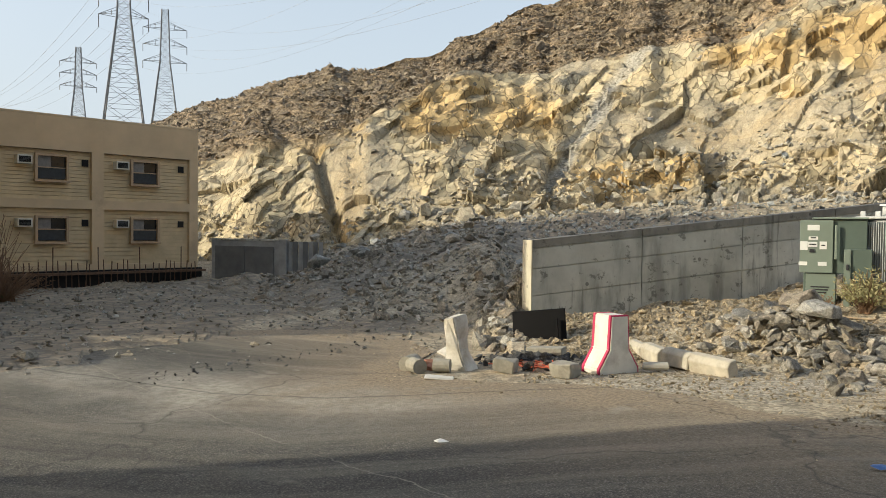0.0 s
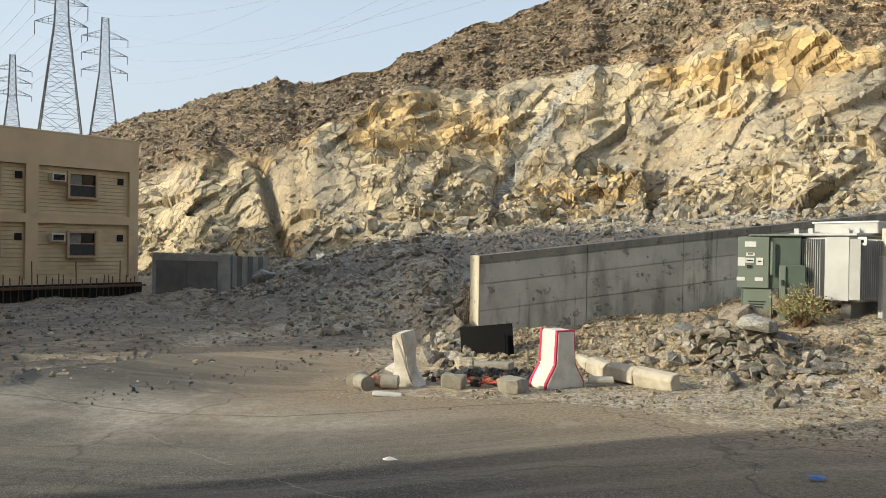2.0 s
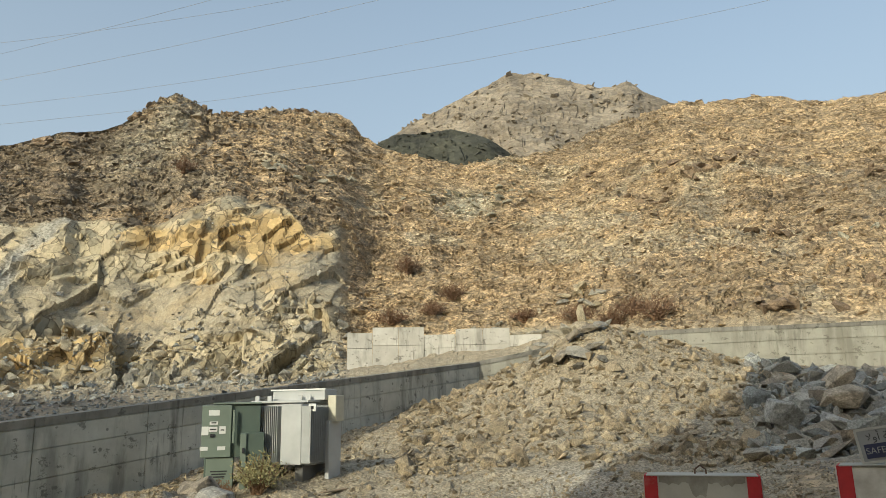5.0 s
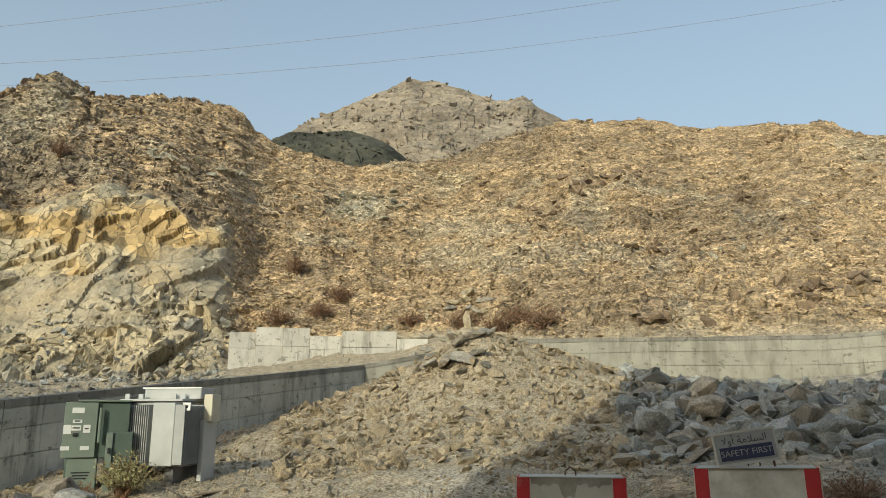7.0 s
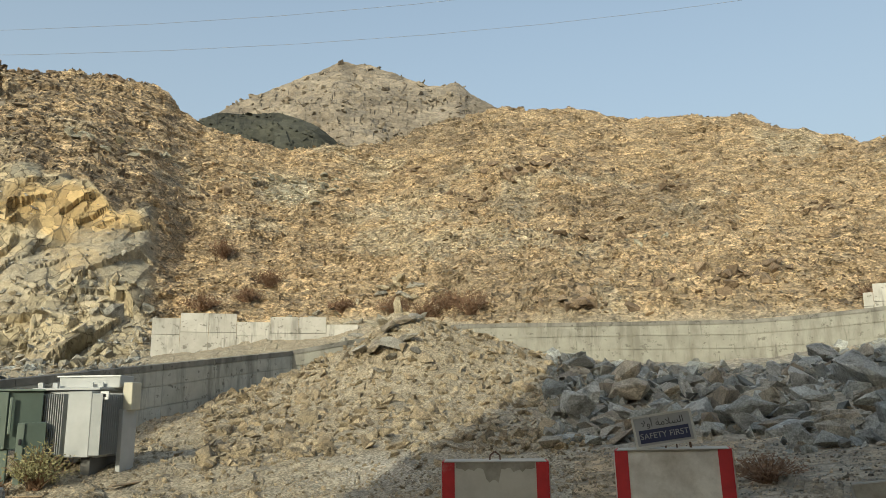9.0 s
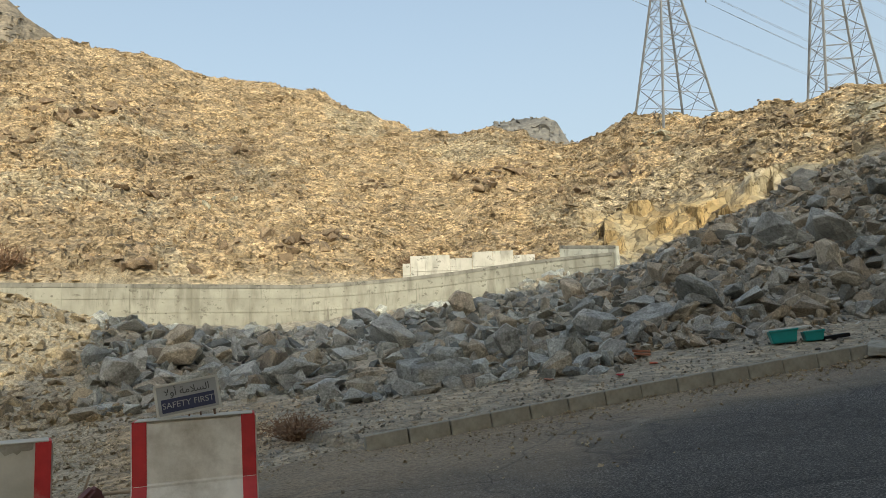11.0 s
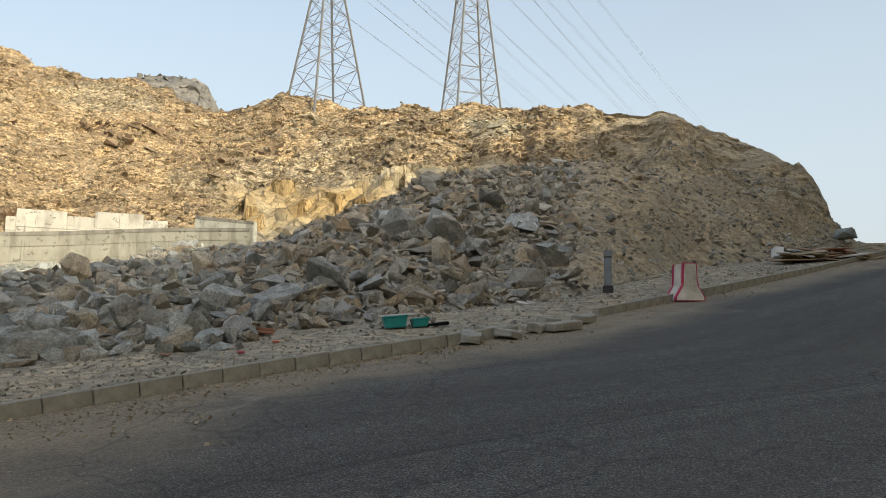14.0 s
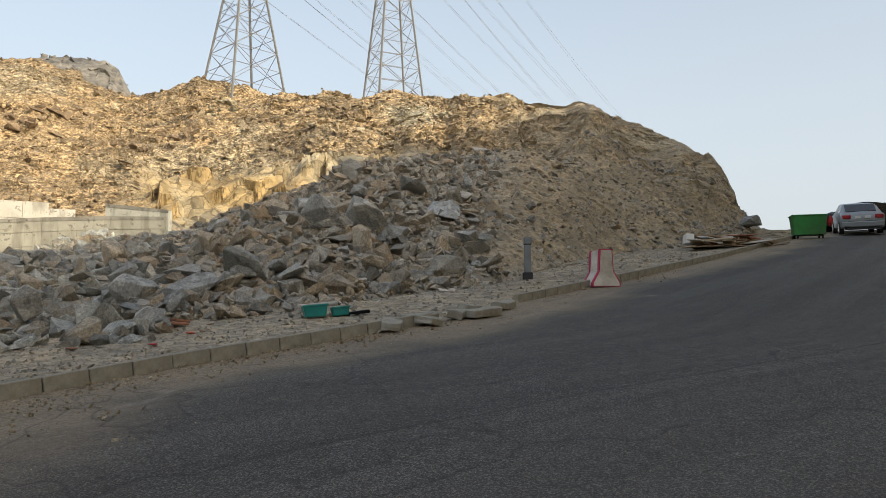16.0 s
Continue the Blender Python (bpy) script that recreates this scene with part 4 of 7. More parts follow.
near_wall = retaining_wall(WALL[:2], 2.75, M_WALL, "grey cast concrete retaining wall with pour joints and damp stains", thick=0.52)
w0, w1 = Vector((*polar(*WALL[0][:2]), 0)), Vector((*polar(*WALL[1][:2]), 0))
wd = (w1 - w0).normalized()
# thin plate over the wall's end, coloured as if in full sun
part("end_cap", slab_between(w0 - wd * 0.02, w0 + wd * 0.005, -0.8, 1.80, -0.8, 1.80, 0.52), M_LITEND, near_wall, "concrete end face with sunlit cream put into its colour")
retaining_wall(WALL[1:], 2.6, M_WALLPALE, "pale curved concrete retaining wall below the rocky slope", gap=0.02)
# a stepped wing behind the far end
wing = retaining_wall([(45.2, 38.0, 5.2, 7.0), (49.3, 36.2, 5.2, 6.6)], 3.0, M_WALL, "short grey concrete wing wall sloping down to the end")


def block_wall(cells, label):
    """A stepped run of whitewashed concrete panels: bearing, bearing, distance, foot, top."""
    w = thing("panel_wall", Matrix.Identity(4), label, "wall")
    for a0, a1, d, z0, z1 in cells:
        p, q = Vector((*polar(a0, d), 0)), Vector((*polar(a1, d), 0))
        half = (z0 + z1) / 2
        dr_ = (q - p).normalized() * 0.01
        m = max(1, round((q - p).length / 1.5))
        for i in range(m):
            u0, u1 = p.lerp(q, i / m) + dr_, p.lerp(q, (i + 1) / m) - dr_
            part("panel", slab_between(u0, u1, half + 0.01, z1, half + 0.01, z1, 0.24), M_WHITEBLOCK, w)
            part("panel", slab_between(u0, u1, z0 - 1.5, half - 0.01, z0 - 1.5, half - 0.01, 0.24), M_WHITEBLOCK, w)
    return w


block_wall([(-17.1, -15.2, 43.0, 4.7, 6.45), (-15.2, -11.3, 43.0, 4.7, 6.75), (-11.3, -8.9, 43.05, 4.8, 6.32), (-8.9, -4.8, 43.0, 4.8, 6.62), (-4.8, -2.4, 43.05, 4.9, 6.22)], "whitewashed concrete panel wall, stepped and flaking, below the cliff")
block_wall([(33.2, 33.8, 42.4, 5.6, 6.95), (33.8, 36.8, 42.4, 5.6, 7.36), (36.8, 38.5, 42.45, 5.8, 7.15), (38.5, 41.6, 42.4, 5.8, 7.46), (41.6, 43.2, 42.45, 6.0, 7.18)], "low whitewashed concrete panel wall, stepped, above the retaining wall")

# ---- buildings ----
def siding_material(name, col, rows=0.12):
    m, nt, b = material(name, 0.75)
    c = ramp(nt, tex(nt, 1.5, 6), (0.3, tuple(k * 0.82 for k in col)), (0.7, tuple(k * 1.1 for k in col)))
    nt.links.new(c, b.inputs["Base Color"])
    bump(nt, b, tex(nt, 40, 4), 0.15, 0.006)
    return m


M_TANWALL = plain("tan_render", (0.60, 0.455, 0.29), 0.85, var=0.12, scale=0.7, bumpy=0.2, dist=0.01, dirt=(0.30, 0.22, 0.15), dirt_at=0.7)
M_SIDING = siding_material("tan_siding", (0.60, 0.465, 0.28))
M_BROWN = plain("brown_frame", (0.46, 0.32, 0.20), 0.6, var=0.15)
M_GLASS = plain("dark_glass", (0.015, 0.016, 0.018), 0.12, var=0.2, bumpy=0)
M_CURTAIN = plain("grey_curtain", (0.22, 0.21, 0.20), 0.9, var=0.25)
M_MESH = plain("insect_screen", (0.045, 0.048, 0.05), 0.8, var=0.3)
M_ACWHITE = plain("ac_casing", (0.62, 0.58, 0.50), 0.5, var=0.12)
M_BLACK = plain("black_void", (0.012, 0.011, 0.010), 0.9, bumpy=0)
M_RUST = plain("rusty_steel", (0.16, 0.095, 0.06), 0.8, 0.3, var=0.4, scale=9)
M_YELLOW = siding_material("yellow_render", (0.84, 0.65, 0.34))
M_BRICKY = plain("buff_block", (0.84, 0.66, 0.37), 0.85, var=0.14, scale=2.0)
M_GREYBLOCK = plain("grey_blockwork", (0.33, 0.33, 0.32), 0.9, var=0.25, scale=1.8, bumpy=0.4, dist=0.02)
M_DARKGREY = plain("dark_sheet", (0.16, 0.16, 0.155), 0.85, var=0.3, scale=1.2)


def window_unit(parent, m, w, h, screen_low=True, flip=False):
    """A framed sliding window with sill, set into its wall."""
    win = part("window", boxed(w, 0.05, h, m @ pose(0, 0.12, 0)), M_GLASS, parent, "dark glass in a brown frame")
    for dx in (-w / 2 - 0.05, w / 2 + 0.05):
        part("frame", boxed(0.12, 0.16, h + 0.24, m @ pose(dx, 0.0, -0.12), 0.01), M_BROWN, win)
    part("frame", boxed(w - 0.02, 0.16, 0.11, m @ pose(0, 0.0, h - 0.01), 0.01), M_BROWN, win)
    part("sill", boxed(w + 0.3, 0.24, 0.11, m @ pose(0, -0.04, -0.16), 0.01), M_BROWN, win)
    part("rail", boxed(w, 0.06, 0.05, m @ pose(0, 0.06, h * 0.48)), M_BROWN, win)
    part("screen", boxed(w - 0.04, 0.03, h * 0.47, m @ pose(0, 0.075, 0.01)), M_MESH, win)
    part("curtain", boxed(w * 0.46, 0.02, h * 0.48, m @ pose((w * 0.25) * (1 if flip else -1), 0.085, h * 0.51)), M_CURTAIN, win)
    return win


def ac_unit(parent, m):
    a = part("air_conditioner", boxed(0.66, 0.5, 0.42, m @ pose(0, -0.12, 0), 0.015), M_ACWHITE, parent, "pale boxed window air conditioner")
    part("grille", boxed(0.52, 0.02, 0.28, m @ pose(0, -0.375, 0.07)), M_BLACK, a)
    for k in range(4):
        part("louvre", boxed(0.5, 0.02, 0.008, m @ pose(0, -0.392, 0.1 + k * 0.06)), M_DARKGREY, a)
    return a


# the two-storey block: local x runs along its face, local -y looks out
FX, FY = Vector((-0.12, 0.9928, 0)), Vector((-0.9928, -0.12, 0))
FACE = Matrix(((FX.x, FY.x, 0, -41.4), (FX.y, FY.y, 0, 12.05), (0, 0, 1, 0), (0, 0, 0, 1)))
house = thing("apartment_block", FACE, "two-storey tan rendered block with siding panels and window coolers", "house")
house.matrix_world = Matrix.Identity(4)
X0, X1, TOP = -20.0, 2.8, 7.35
part("wall", boxed(X1 - X0, 10.0, TOP + 1.5, FACE @ pose((X0 + X1) / 2, 5.95, -1.5)), M_TANWALL, house)
part("parapet", boxed(X1 - X0 + 0.1, 0.34, 0.12, FACE @ pose((X0 + X1) / 2, 0.2, TOP), 0.02), M_TANWALL, house)
cols = (-8.95, -4.77, -0.17)
# the render stands proud round recessed siding panels: piers and bands
for x0, x1 in ((-20.0, -12.0), (-7.95, -7.1), (-2.9, -2.32), (2.3, 2.8)):
    part("pier", boxed(x1 - x0, 0.30, 6.2, FACE @ pose((x0 + x1) / 2, 0.15, -0.4)), M_TANWALL, house)
for x0, x1 in ((-12.0, -7.95), (-7.1, -2.9), (-2.32, 2.3)):
    for z0, z1 in ((5.72, 7.35), (2.85, 3.30), (-0.4, 0.05)):
        if x0 == -12.0 and z0 < 3:
            continue
        part("band", boxed(x1 - x0, 0.30 - 0.006, z1 - z0, FACE @ pose((x0 + x1) / 2, 0.153, z0)), M_TANWALL, house)
part("band", boxed(22.8, 0.29, 1.63, FACE @ pose(-8.6, 0.155, 5.72)), M_TANWALL, house)
for ci, cx in enumerate(cols):
    for z0, z1, wz in ((3.30, 5.72, 4.28), (0.05, 2.85, 1.26)):
        x0, x1 = ((-12.0, -7.95), (-7.1, -2.9), (-2.32, 2.3))[ci]
        n = 13
        for k in range(n):
            h = (z1 - z0) / n
            part("siding_board", boxed(x1 - x0, 0.05, h - 0.018, FACE @ pose((x0 + x1) / 2, 0.25 + (0.55 if ci == 0 else 0), z0 + k * h) @ pose(0, 0, 0, -4)), M_SIDING, house)
        dy = 0.55 if ci == 0 else 0.0
        window_unit(house, FACE @ pose(cx, 0.04 + dy, wz), 1.32, 1.12)
        ac_unit(house, FACE @ pose(cx - 1.28, 0.1 + dy, wz + 0.66))
        part("vent", boxed(0.3, 0.1, 0.34, FACE @ pose(min(cx + (0.75, 1.6, 2.05)[ci], 2.1), 0.2 + dy, wz + 0.72)), M_BLACK, house, "square dark vent hole")
part("plinth", boxed(14.6, 0.5, 1.07, FACE @ pose(-4.4, -0.05, -1.3)), M_BLACK, house)
for k in range(46):
    x = -11.5 + k * 0.31 + random.uniform(-0.06, 0.06)
    part("starter_bar", rod(bmesh.new(), FACE @ Vector((x, -0.6, -1.3)), FACE @ Vector((x + random.uniform(-0.08, 0.08), -0.6 + random.uniform(-0.1, 0.1), random.uniform(0.0, 0.35) if k % 7 else 0.95)), 0.028, 5), M_RUST, house)
part("ground_beam", boxed(14.6, 0.3, 0.12, FACE @ pose(-4.4, -0.62, -0.42)), M_RUST, house)

# the grey yard wall beside it
yard = thing("yard_wall", Matrix.Identity(4), "grey blockwork yard wall with dark shuttering board", "wall")
ya, yb = Vector((-40.4, 15.2, 0)), Vector((*polar(-64.0, 40.0), 0))
yc = Vector((*polar(-61.4, 39.5), 0))
part("wall", slab_between(ya, yb, -1.5, 1.32, -1.5, 1.32, 0.2), M_GREYBLOCK, yard)
part("coping", slab_between(ya, yb, 1.324, 1.42, 1.324, 1.42, 0.26), M_WALL, yard)
d_ = (yb - ya).normalized()
for u0, u1 in ((0.3, 2.3), (2.35, 4.2)):
    part("shutter_board", slab_between(ya + d_ * u0, ya + d_ * u1, -1.3, 1.02, -1.3, 1.02, 0.1, 0.12), M_DARKGREY, yard)
part("pier", slab_between(yb - d_ * 0.45, yb, -1.5, 1.38, -1.5, 1.38, 0.34, 0.03), M_GREYBLOCK, yard)
for k in range(7):
    e0 = yb.lerp(yc, (k + 0.08) / 7)
    e1 = yb.lerp(yc, (k + 0.92) / 7)
    part("sheet_pile", slab_between(e0, e1, -1.4, 1.3, -1.4, 1.3, 0.05, 0.08 * (k % 2)), M_DARKGREY if k % 2 else M_GREYBLOCK, yard)

# the tall yellow block close by on the west side
tall = thing("apartment_tower", Matrix.Identity(4), "tall yellow rendered block with cooler cages and buff blockwork corner", "house")
NEAR, FAR = Vector((-23.6, -0.55, 0)), Vector((-41.5, 1.1, 0))
part("wall", boxed(20.0, 9.0, 17.0, Matrix.Translation(NEAR.lerp(FAR, 0.5) + Vector((-0.45, -4.6, -0.6))) @ pose(0, 0, 0, 0, 0, math.degrees(math.atan2(1.65, -18.6)) - 180)), M_YELLOW, tall)
along = (FAR - NEAR).normalized()
outw = Vector((-along.y, along.x, 0)) * -1
if outw.y < 0:
    outw = -outw
for k, u in enumerate((0.9, 1.7, 2.9, 4.6, 6.0, 8.2, 10.5, 13.0, 16.0)):
    c = NEAR + along * u + outw * 0.12
    part("pilaster", slab_between(c, c + along * (0.45 if k % 2 else 0.3), -0.5, 16.4, -0.5, 16.4, 0.22 + 0.1 * (k % 3)), M_YELLOW, tall)
pc = NEAR + along * 2.4 + outw * 0.2
part("drain_pipe", rod(bmesh.new(), pc + Vector((0, 0, -0.4)), pc + Vector((0, 0, 16)), 0.07, 8), M_ACWHITE, tall, "pale plastic drain pipe")


def cage(parent, c):
    """A pierced cover of a cooler: a sloped top, slatted sides, a floor."""
    bm = bmesh.new()
    prof = [(0, 0), (0.62, 0), (0.62, 0.42), (0.0, 1.0)]
    basis = Matrix((( outw.x, along.x, 0, c.x), (outw.y, along.y, 0, c.y), (0, 0, 1, c.z), (0, 0, 0, 1)))
    k = part("cooler_cage", prism(bm, [(0.06, 0.05), (0.54, 0.05), (0.54, 0.38), (0.06, 0.86)], 0.82, basis), M_BROWN, parent, "sloped buff cage over a cooler")
    part("floor", boxed(0.66, 1.04, 0.07, basis @ pose(0.33, 0, -0.02)), M_BRICKY, k)
    for i in range(9):
        yy = -0.46 + i * 0.115
        part("slat", prism(bmesh.new(), [(0.56, 0.03), (0.62, 0.03), (0.62, 0.44), (0.02, 1.0), (0.02, 0.92), (0.56, 0.40)], 0.05, basis @ pose(0, yy, 0)), M_BRICKY, k)
    for yy in (-0.48, 0.48):
        for i in range(5):
            xx = 0.06 + i * 0.12
            part("side_slat", boxed(0.05, 0.04, 0.92 - xx * 0.9, basis @ pose(xx, yy, 0.03)), M_BRICKY, k)
    for yy in (-0.3, 0.3):
        part("bracket", rod(bmesh.new(), basis @ Vector((0.0, yy, -0.4)), basis @ Vector((0.4, yy, -0.02)), 0.03, 5), M_BRICKY, k)


for u, z in ((2.2, 6.2), (5.6, 6.15), (2.0, 2.9), (4.3, 2.35), (7.0, 2.9), (5.8, -0.15), (6.2, 9.5), (9.0, 6.2), (9.5, 2.9), (2.2, 9.4)):
    cage(tall, NEAR + along * u + outw * 0.2 + Vector((0, 0, z)))
M_JOINT = plain("dark_mortar", (0.30, 0.23, 0.14), 0.9)
# its corner in coursed buff blocks, over a red-brown door jamb
block_ = boxed(0.12, 0.86, 0.215, Matrix.Identity(4), 0.02)
bme = bpy.data.meshes.new("block")
block_.to_mesh(bme)
block_.free()
bme.materials.append(M_BRICKY)
for k in range(58):
    for j in range(2):
        ob = new("block", bme)
        ob.matrix_world = pose(NEAR.x + 2.24, NEAR.y + 0.16 - 0.88 * j + (0.0 if k % 2 else -0.44), 1.95 + k * 0.24)
        ob.parent = tall
    if k % 2 == 0:
        ob = new("block", bme)
        ob.matrix_world = pose(NEAR.x + 2.24, NEAR.y + 0.38, 1.95 + k * 0.24) @ Matrix.Diagonal((1, 0.49, 1, 1))
        ob.parent = tall
part("corner_core", boxed(2.2, 1.2, 16.9, Matrix.Translation(NEAR + Vector((1.12, 0.0, -0.55)))), M_JOINT, tall)
part("jamb", boxed(0.2, 0.9, 2.4, Matrix.Translation(NEAR + Vector((2.24, -0.1, -0.5))), 0.01), plain("red_brown_render", (0.30, 0.14, 0.08), 0.8, var=0.3), tall, "red-brown rendered door surround")
part("door", boxed(0.9, 0.1, 2.1, Matrix.Translation(NEAR + Vector((-0.6, 0.35, -0.5)))), M_BLACK, tall)

# blocks behind the walker, which throw the long shade over road and verge
for nm, sx, sy, sz, x, y in (("shade_block", 34.0, 10.0, 20.3, 3.8, -16.0), ("shade_block", 42.0, 12.0, 27.5, 42.0, -21.0)):
    b_ = thing(nm, pose(0, 0, 0), "plain yellow rendered block across the road", "house")
    part("wall", boxed(sx, sy, sz, pose(x, y, -0.5)), M_YELLOW, b_)
    part("roof_kerb", boxed(sx + 0.3, sy + 0.3, 0.3, pose(x, y, sz - 0.5)), M_BRICKY, b_)
    for fl in range(int(sz // 3.2)):
        for k in range(int(sx // 3.5)):
            window_unit(b_, pose(x - sx / 2 + 1.9 + k * 3.5, y + sy / 2 - 0.06, 1.0 + fl * 3.2) @ pose(0, 0, 0, 0, 0, 180), 1.3, 1.2)

# ---- roadside things ----
M_WHITEPAINT = plain("white_painted_concrete", (0.70, 0.675, 0.61), 0.8, var=0.14, scale=3, bumpy=0.3, dist=0.01, dirt=(0.34, 0.30, 0.235), dirt_at=0.58)
M_WORNPAINT = plain("worn_white_paint", (0.50, 0.485, 0.43), 0.8, var=0.12, scale=2.5, bumpy=0.35, dist=0.01, dirt=(0.36, 0.34, 0.29), dirt_at=0.56)
M_RED = plain("red_paint", (0.46, 0.025, 0.03), 0.6, var=0.25, scale=5, dirt=(0.40, 0.30, 0.25), dirt_at=0.72)
M_PINKRED = plain("crimson_paint", (0.52, 0.03, 0.10), 0.6, var=0.2, scale=5, dirt=(0.45, 0.35, 0.3), dirt_at=0.74)
M_BOARD = plain("brown_board", (0.36, 0.25, 0.165), 0.85, var=0.25, scale=3)
M_KERB = plain("kerb_concrete", (0.34, 0.322, 0.27), 0.9, var=0.3, scale=5, bumpy=0.5, dist=0.012, dirt=(0.19, 0.165, 0.13), dirt_at=0.6)
M_OLDKERB = plain("pale_old_kerb", (0.50, 0.46, 0.375), 0.9, var=0.25, scale=5, bumpy=0.5, dist=0.012, dirt=(0.30, 0.26, 0.20), dirt_at=0.6)
M_DISH = plain("off_white_enamel", (0.66, 0.63, 0.57), 0.5, var=0.1, bumpy=0)
M_BLACKBOARD = plain("black_board", (0.007, 0.007, 0.008), 0.55, var=0.3, scale=2, bumpy=0.05)
M_BLACKBOARD.node_tree.nodes["Principled BSDF"].inputs["Specular IOR Level"].default_value = 0.12
M_BRICK = plain("red_brick", (0.36, 0.17, 0.11), 0.9, var=0.3, scale=8)
M_ORANGE = plain("orange_netting", (0.62, 0.14, 0.07), 0.7, var=0.2)
M_GREENMETAL = plain("green_grey_enamel", (0.105, 0.14, 0.118), 0.45, var=0.12, scale=2, bumpy=0.05, dirt=(0.26, 0.24, 0.2), dirt_at=0.7)
M_GREENLIGHT = plain("grey_green_enamel", (0.20, 0.245, 0.205), 0.45, var=0.1, scale=2, bumpy=0.05)
M_GREYMETAL = plain("grey_enamel", (0.46, 0.475, 0.475), 0.45, var=0.12, scale=2, bumpy=0.04)
M_FIN = plain("fin_grey", (0.36, 0.375, 0.375), 0.45, var=0.15, scale=3, bumpy=0.04)
M_STICKER = plain("white_sticker", (0.75, 0.76, 0.74), 0.5, var=0.05, bumpy=0)
M_INK = plain("dark_ink", (0.03, 0.03, 0.035), 0.6, bumpy=0)
M_NAVY = plain("navy_panel", (0.022, 0.028, 0.075), 0.5, var=0.1, bumpy=0)
M_PALESIGN = plain("sign_white", (0.30, 0.31, 0.315), 0.5, var=0.08, bumpy=0)
M_ALU = plain("dull_aluminium", (0.50, 0.50, 0.48), 0.45, 0.6, var=0.15)
M_RUBBER = plain("black_rubber", (0.018, 0.018, 0.018), 0.8, var=0.3, scale=8)
M_WOOD = plain("grey_timber", (0.34, 0.26, 0.17), 0.85, var=0.3, scale=5, bumpy=0.4)
M_REDWOOD = plain("red_timber", (0.34, 0.15, 0.09), 0.8, var=0.3, scale=4, bumpy=0.3)
M_CARD = plain("pale_card", (0.55, 0.52, 0.48), 0.8, var=0.15)
M_TEAL = plain("teal_plastic", (0.01, 0.25, 0.24), 0.4, var=0.12, bumpy=0)
M_DUSTPINK = plain("maroon_plastic", (0.17, 0.07, 0.065), 0.6, var=0.3)
M_POST = plain("grey_post", (0.20, 0.22, 0.24), 0.7, var=0.2, scale=4)


def jersey_outline(w, h):
    return [(-w / 2, 0), (w / 2, 0), (w / 2, h * 0.10), (w * 0.26, h * 0.42), (w * 0.22, h), (-w * 0.22, h), (-w * 0.26, h * 0.42), (-w / 2, h * 0.10)]


def barrier(m, label, length=1.0, w=0.6, h=0.9, stripe=None, paint=None, worn_top=False, chipped=0.0, band=0.115):
    """A short safety barrier: local y runs along it, with painted bands at both ends."""
    t = thing("traffic_barrier", Matrix.Identity(4), label, "barrier", "traffic barriers")
    bm = prism(bmesh.new(), jersey_outline(w, h), length, m)
    bmesh.ops.bevel(bm, geom=list(bm.edges), offset=0.018, segments=2, affect="EDGES")
    if chipped:
        r = random.Random(5)
        bmesh.ops.subdivide_edges(bm, edges=list(bm.edges), cuts=2, use_grid_fill=True)
        for v in bm.verts:
            k = (m.inverted() @ v.co)
            v.co += Vector((noise.noise(k * 4.0), noise.noise(k * 4.0 + Vector((9, 0, 0))), noise.noise(k * 3.0))) * chipped
    body = part("body", bm, paint or M_WHITEPAINT, t)
    if stripe:
        big = [(x * 1.012 + (0.004 if x > 0 else -0.004), z + (0.004 if z > 0 else 0.0)) for x, z in jersey_outline(w, h)]
        for s in (-1, 1):
            part("stripe", prism(bmesh.new(), big, band, m @ pose(0, s * (length / 2 - band / 2 - 0.012), 0)), stripe, t, "red painted band")
    if worn_top and paint is M_WORNPAINT:
        r = random.Random(8)
        bm = bmesh.new()
        n = 26
        face = lambda y, z: m @ Vector((-(w * 0.22 + (h - z) / (h * 0.58) * w * 0.04) - 0.004, y, z))
        up_, lo_ = [], []
        for i in range(n + 1):
            y = -length / 2 + 0.14 + (length - 0.28) * i / n
            drop = 0.05 + 0.10 * abs(noise.noise(Vector((i * 0.37, 2.0, 0.0)))) + (0.09 if 0.45 < i / n < 0.62 else 0.0)
            up_.append(bm.verts.new(face(y, h)))
            lo_.append(bm.verts.new(face(y, h - drop)))
        for i in range(n):
            bm.faces.new((up_[i], up_[i + 1], lo_[i + 1], lo_[i]))
        part("bare_patch", bm, M_KERB, t, "bare grey concrete where paint flaked off")
    if worn_top:
        part("worn_cap", boxed(w * 0.47, length - 0.06, 0.012, m @ pose(0, 0, h - 0.002), 0.004), M_WORNPAINT, t)
        a = [m @ Vector((0, y, z)) for y, z in ((-0.05, h - 0.02), (-0.045, h + 0.05), (0.0, h + 0.085), (0.045, h + 0.05), (0.05, h - 0.02))]
        bm = bmesh.new()
        for p, q in zip(a, a[1:]):
            rod(bm, p, q, 0.008, 5)
        part("lifting_loop", bm, M_RUST, t, "rusty steel lifting loop")
    return t


# two barriers by the broken kerb
barrier(pose(-7.40, 8.92, grade(-7.1, 0) - 0.02, 0, 0, -104), "white painted concrete barrier with crimson edge bands", 0.46, 0.70, 0.88, M_PINKRED, worn_top=False, band=0.05)
barrier(pose(-9.08, 7.40, grade(-9, 0) - 0.05, 4, -7, 15), "leaning white concrete barrier, chipped and dirty", 0.34, 0.48, 0.88, None, chipped=0.07)
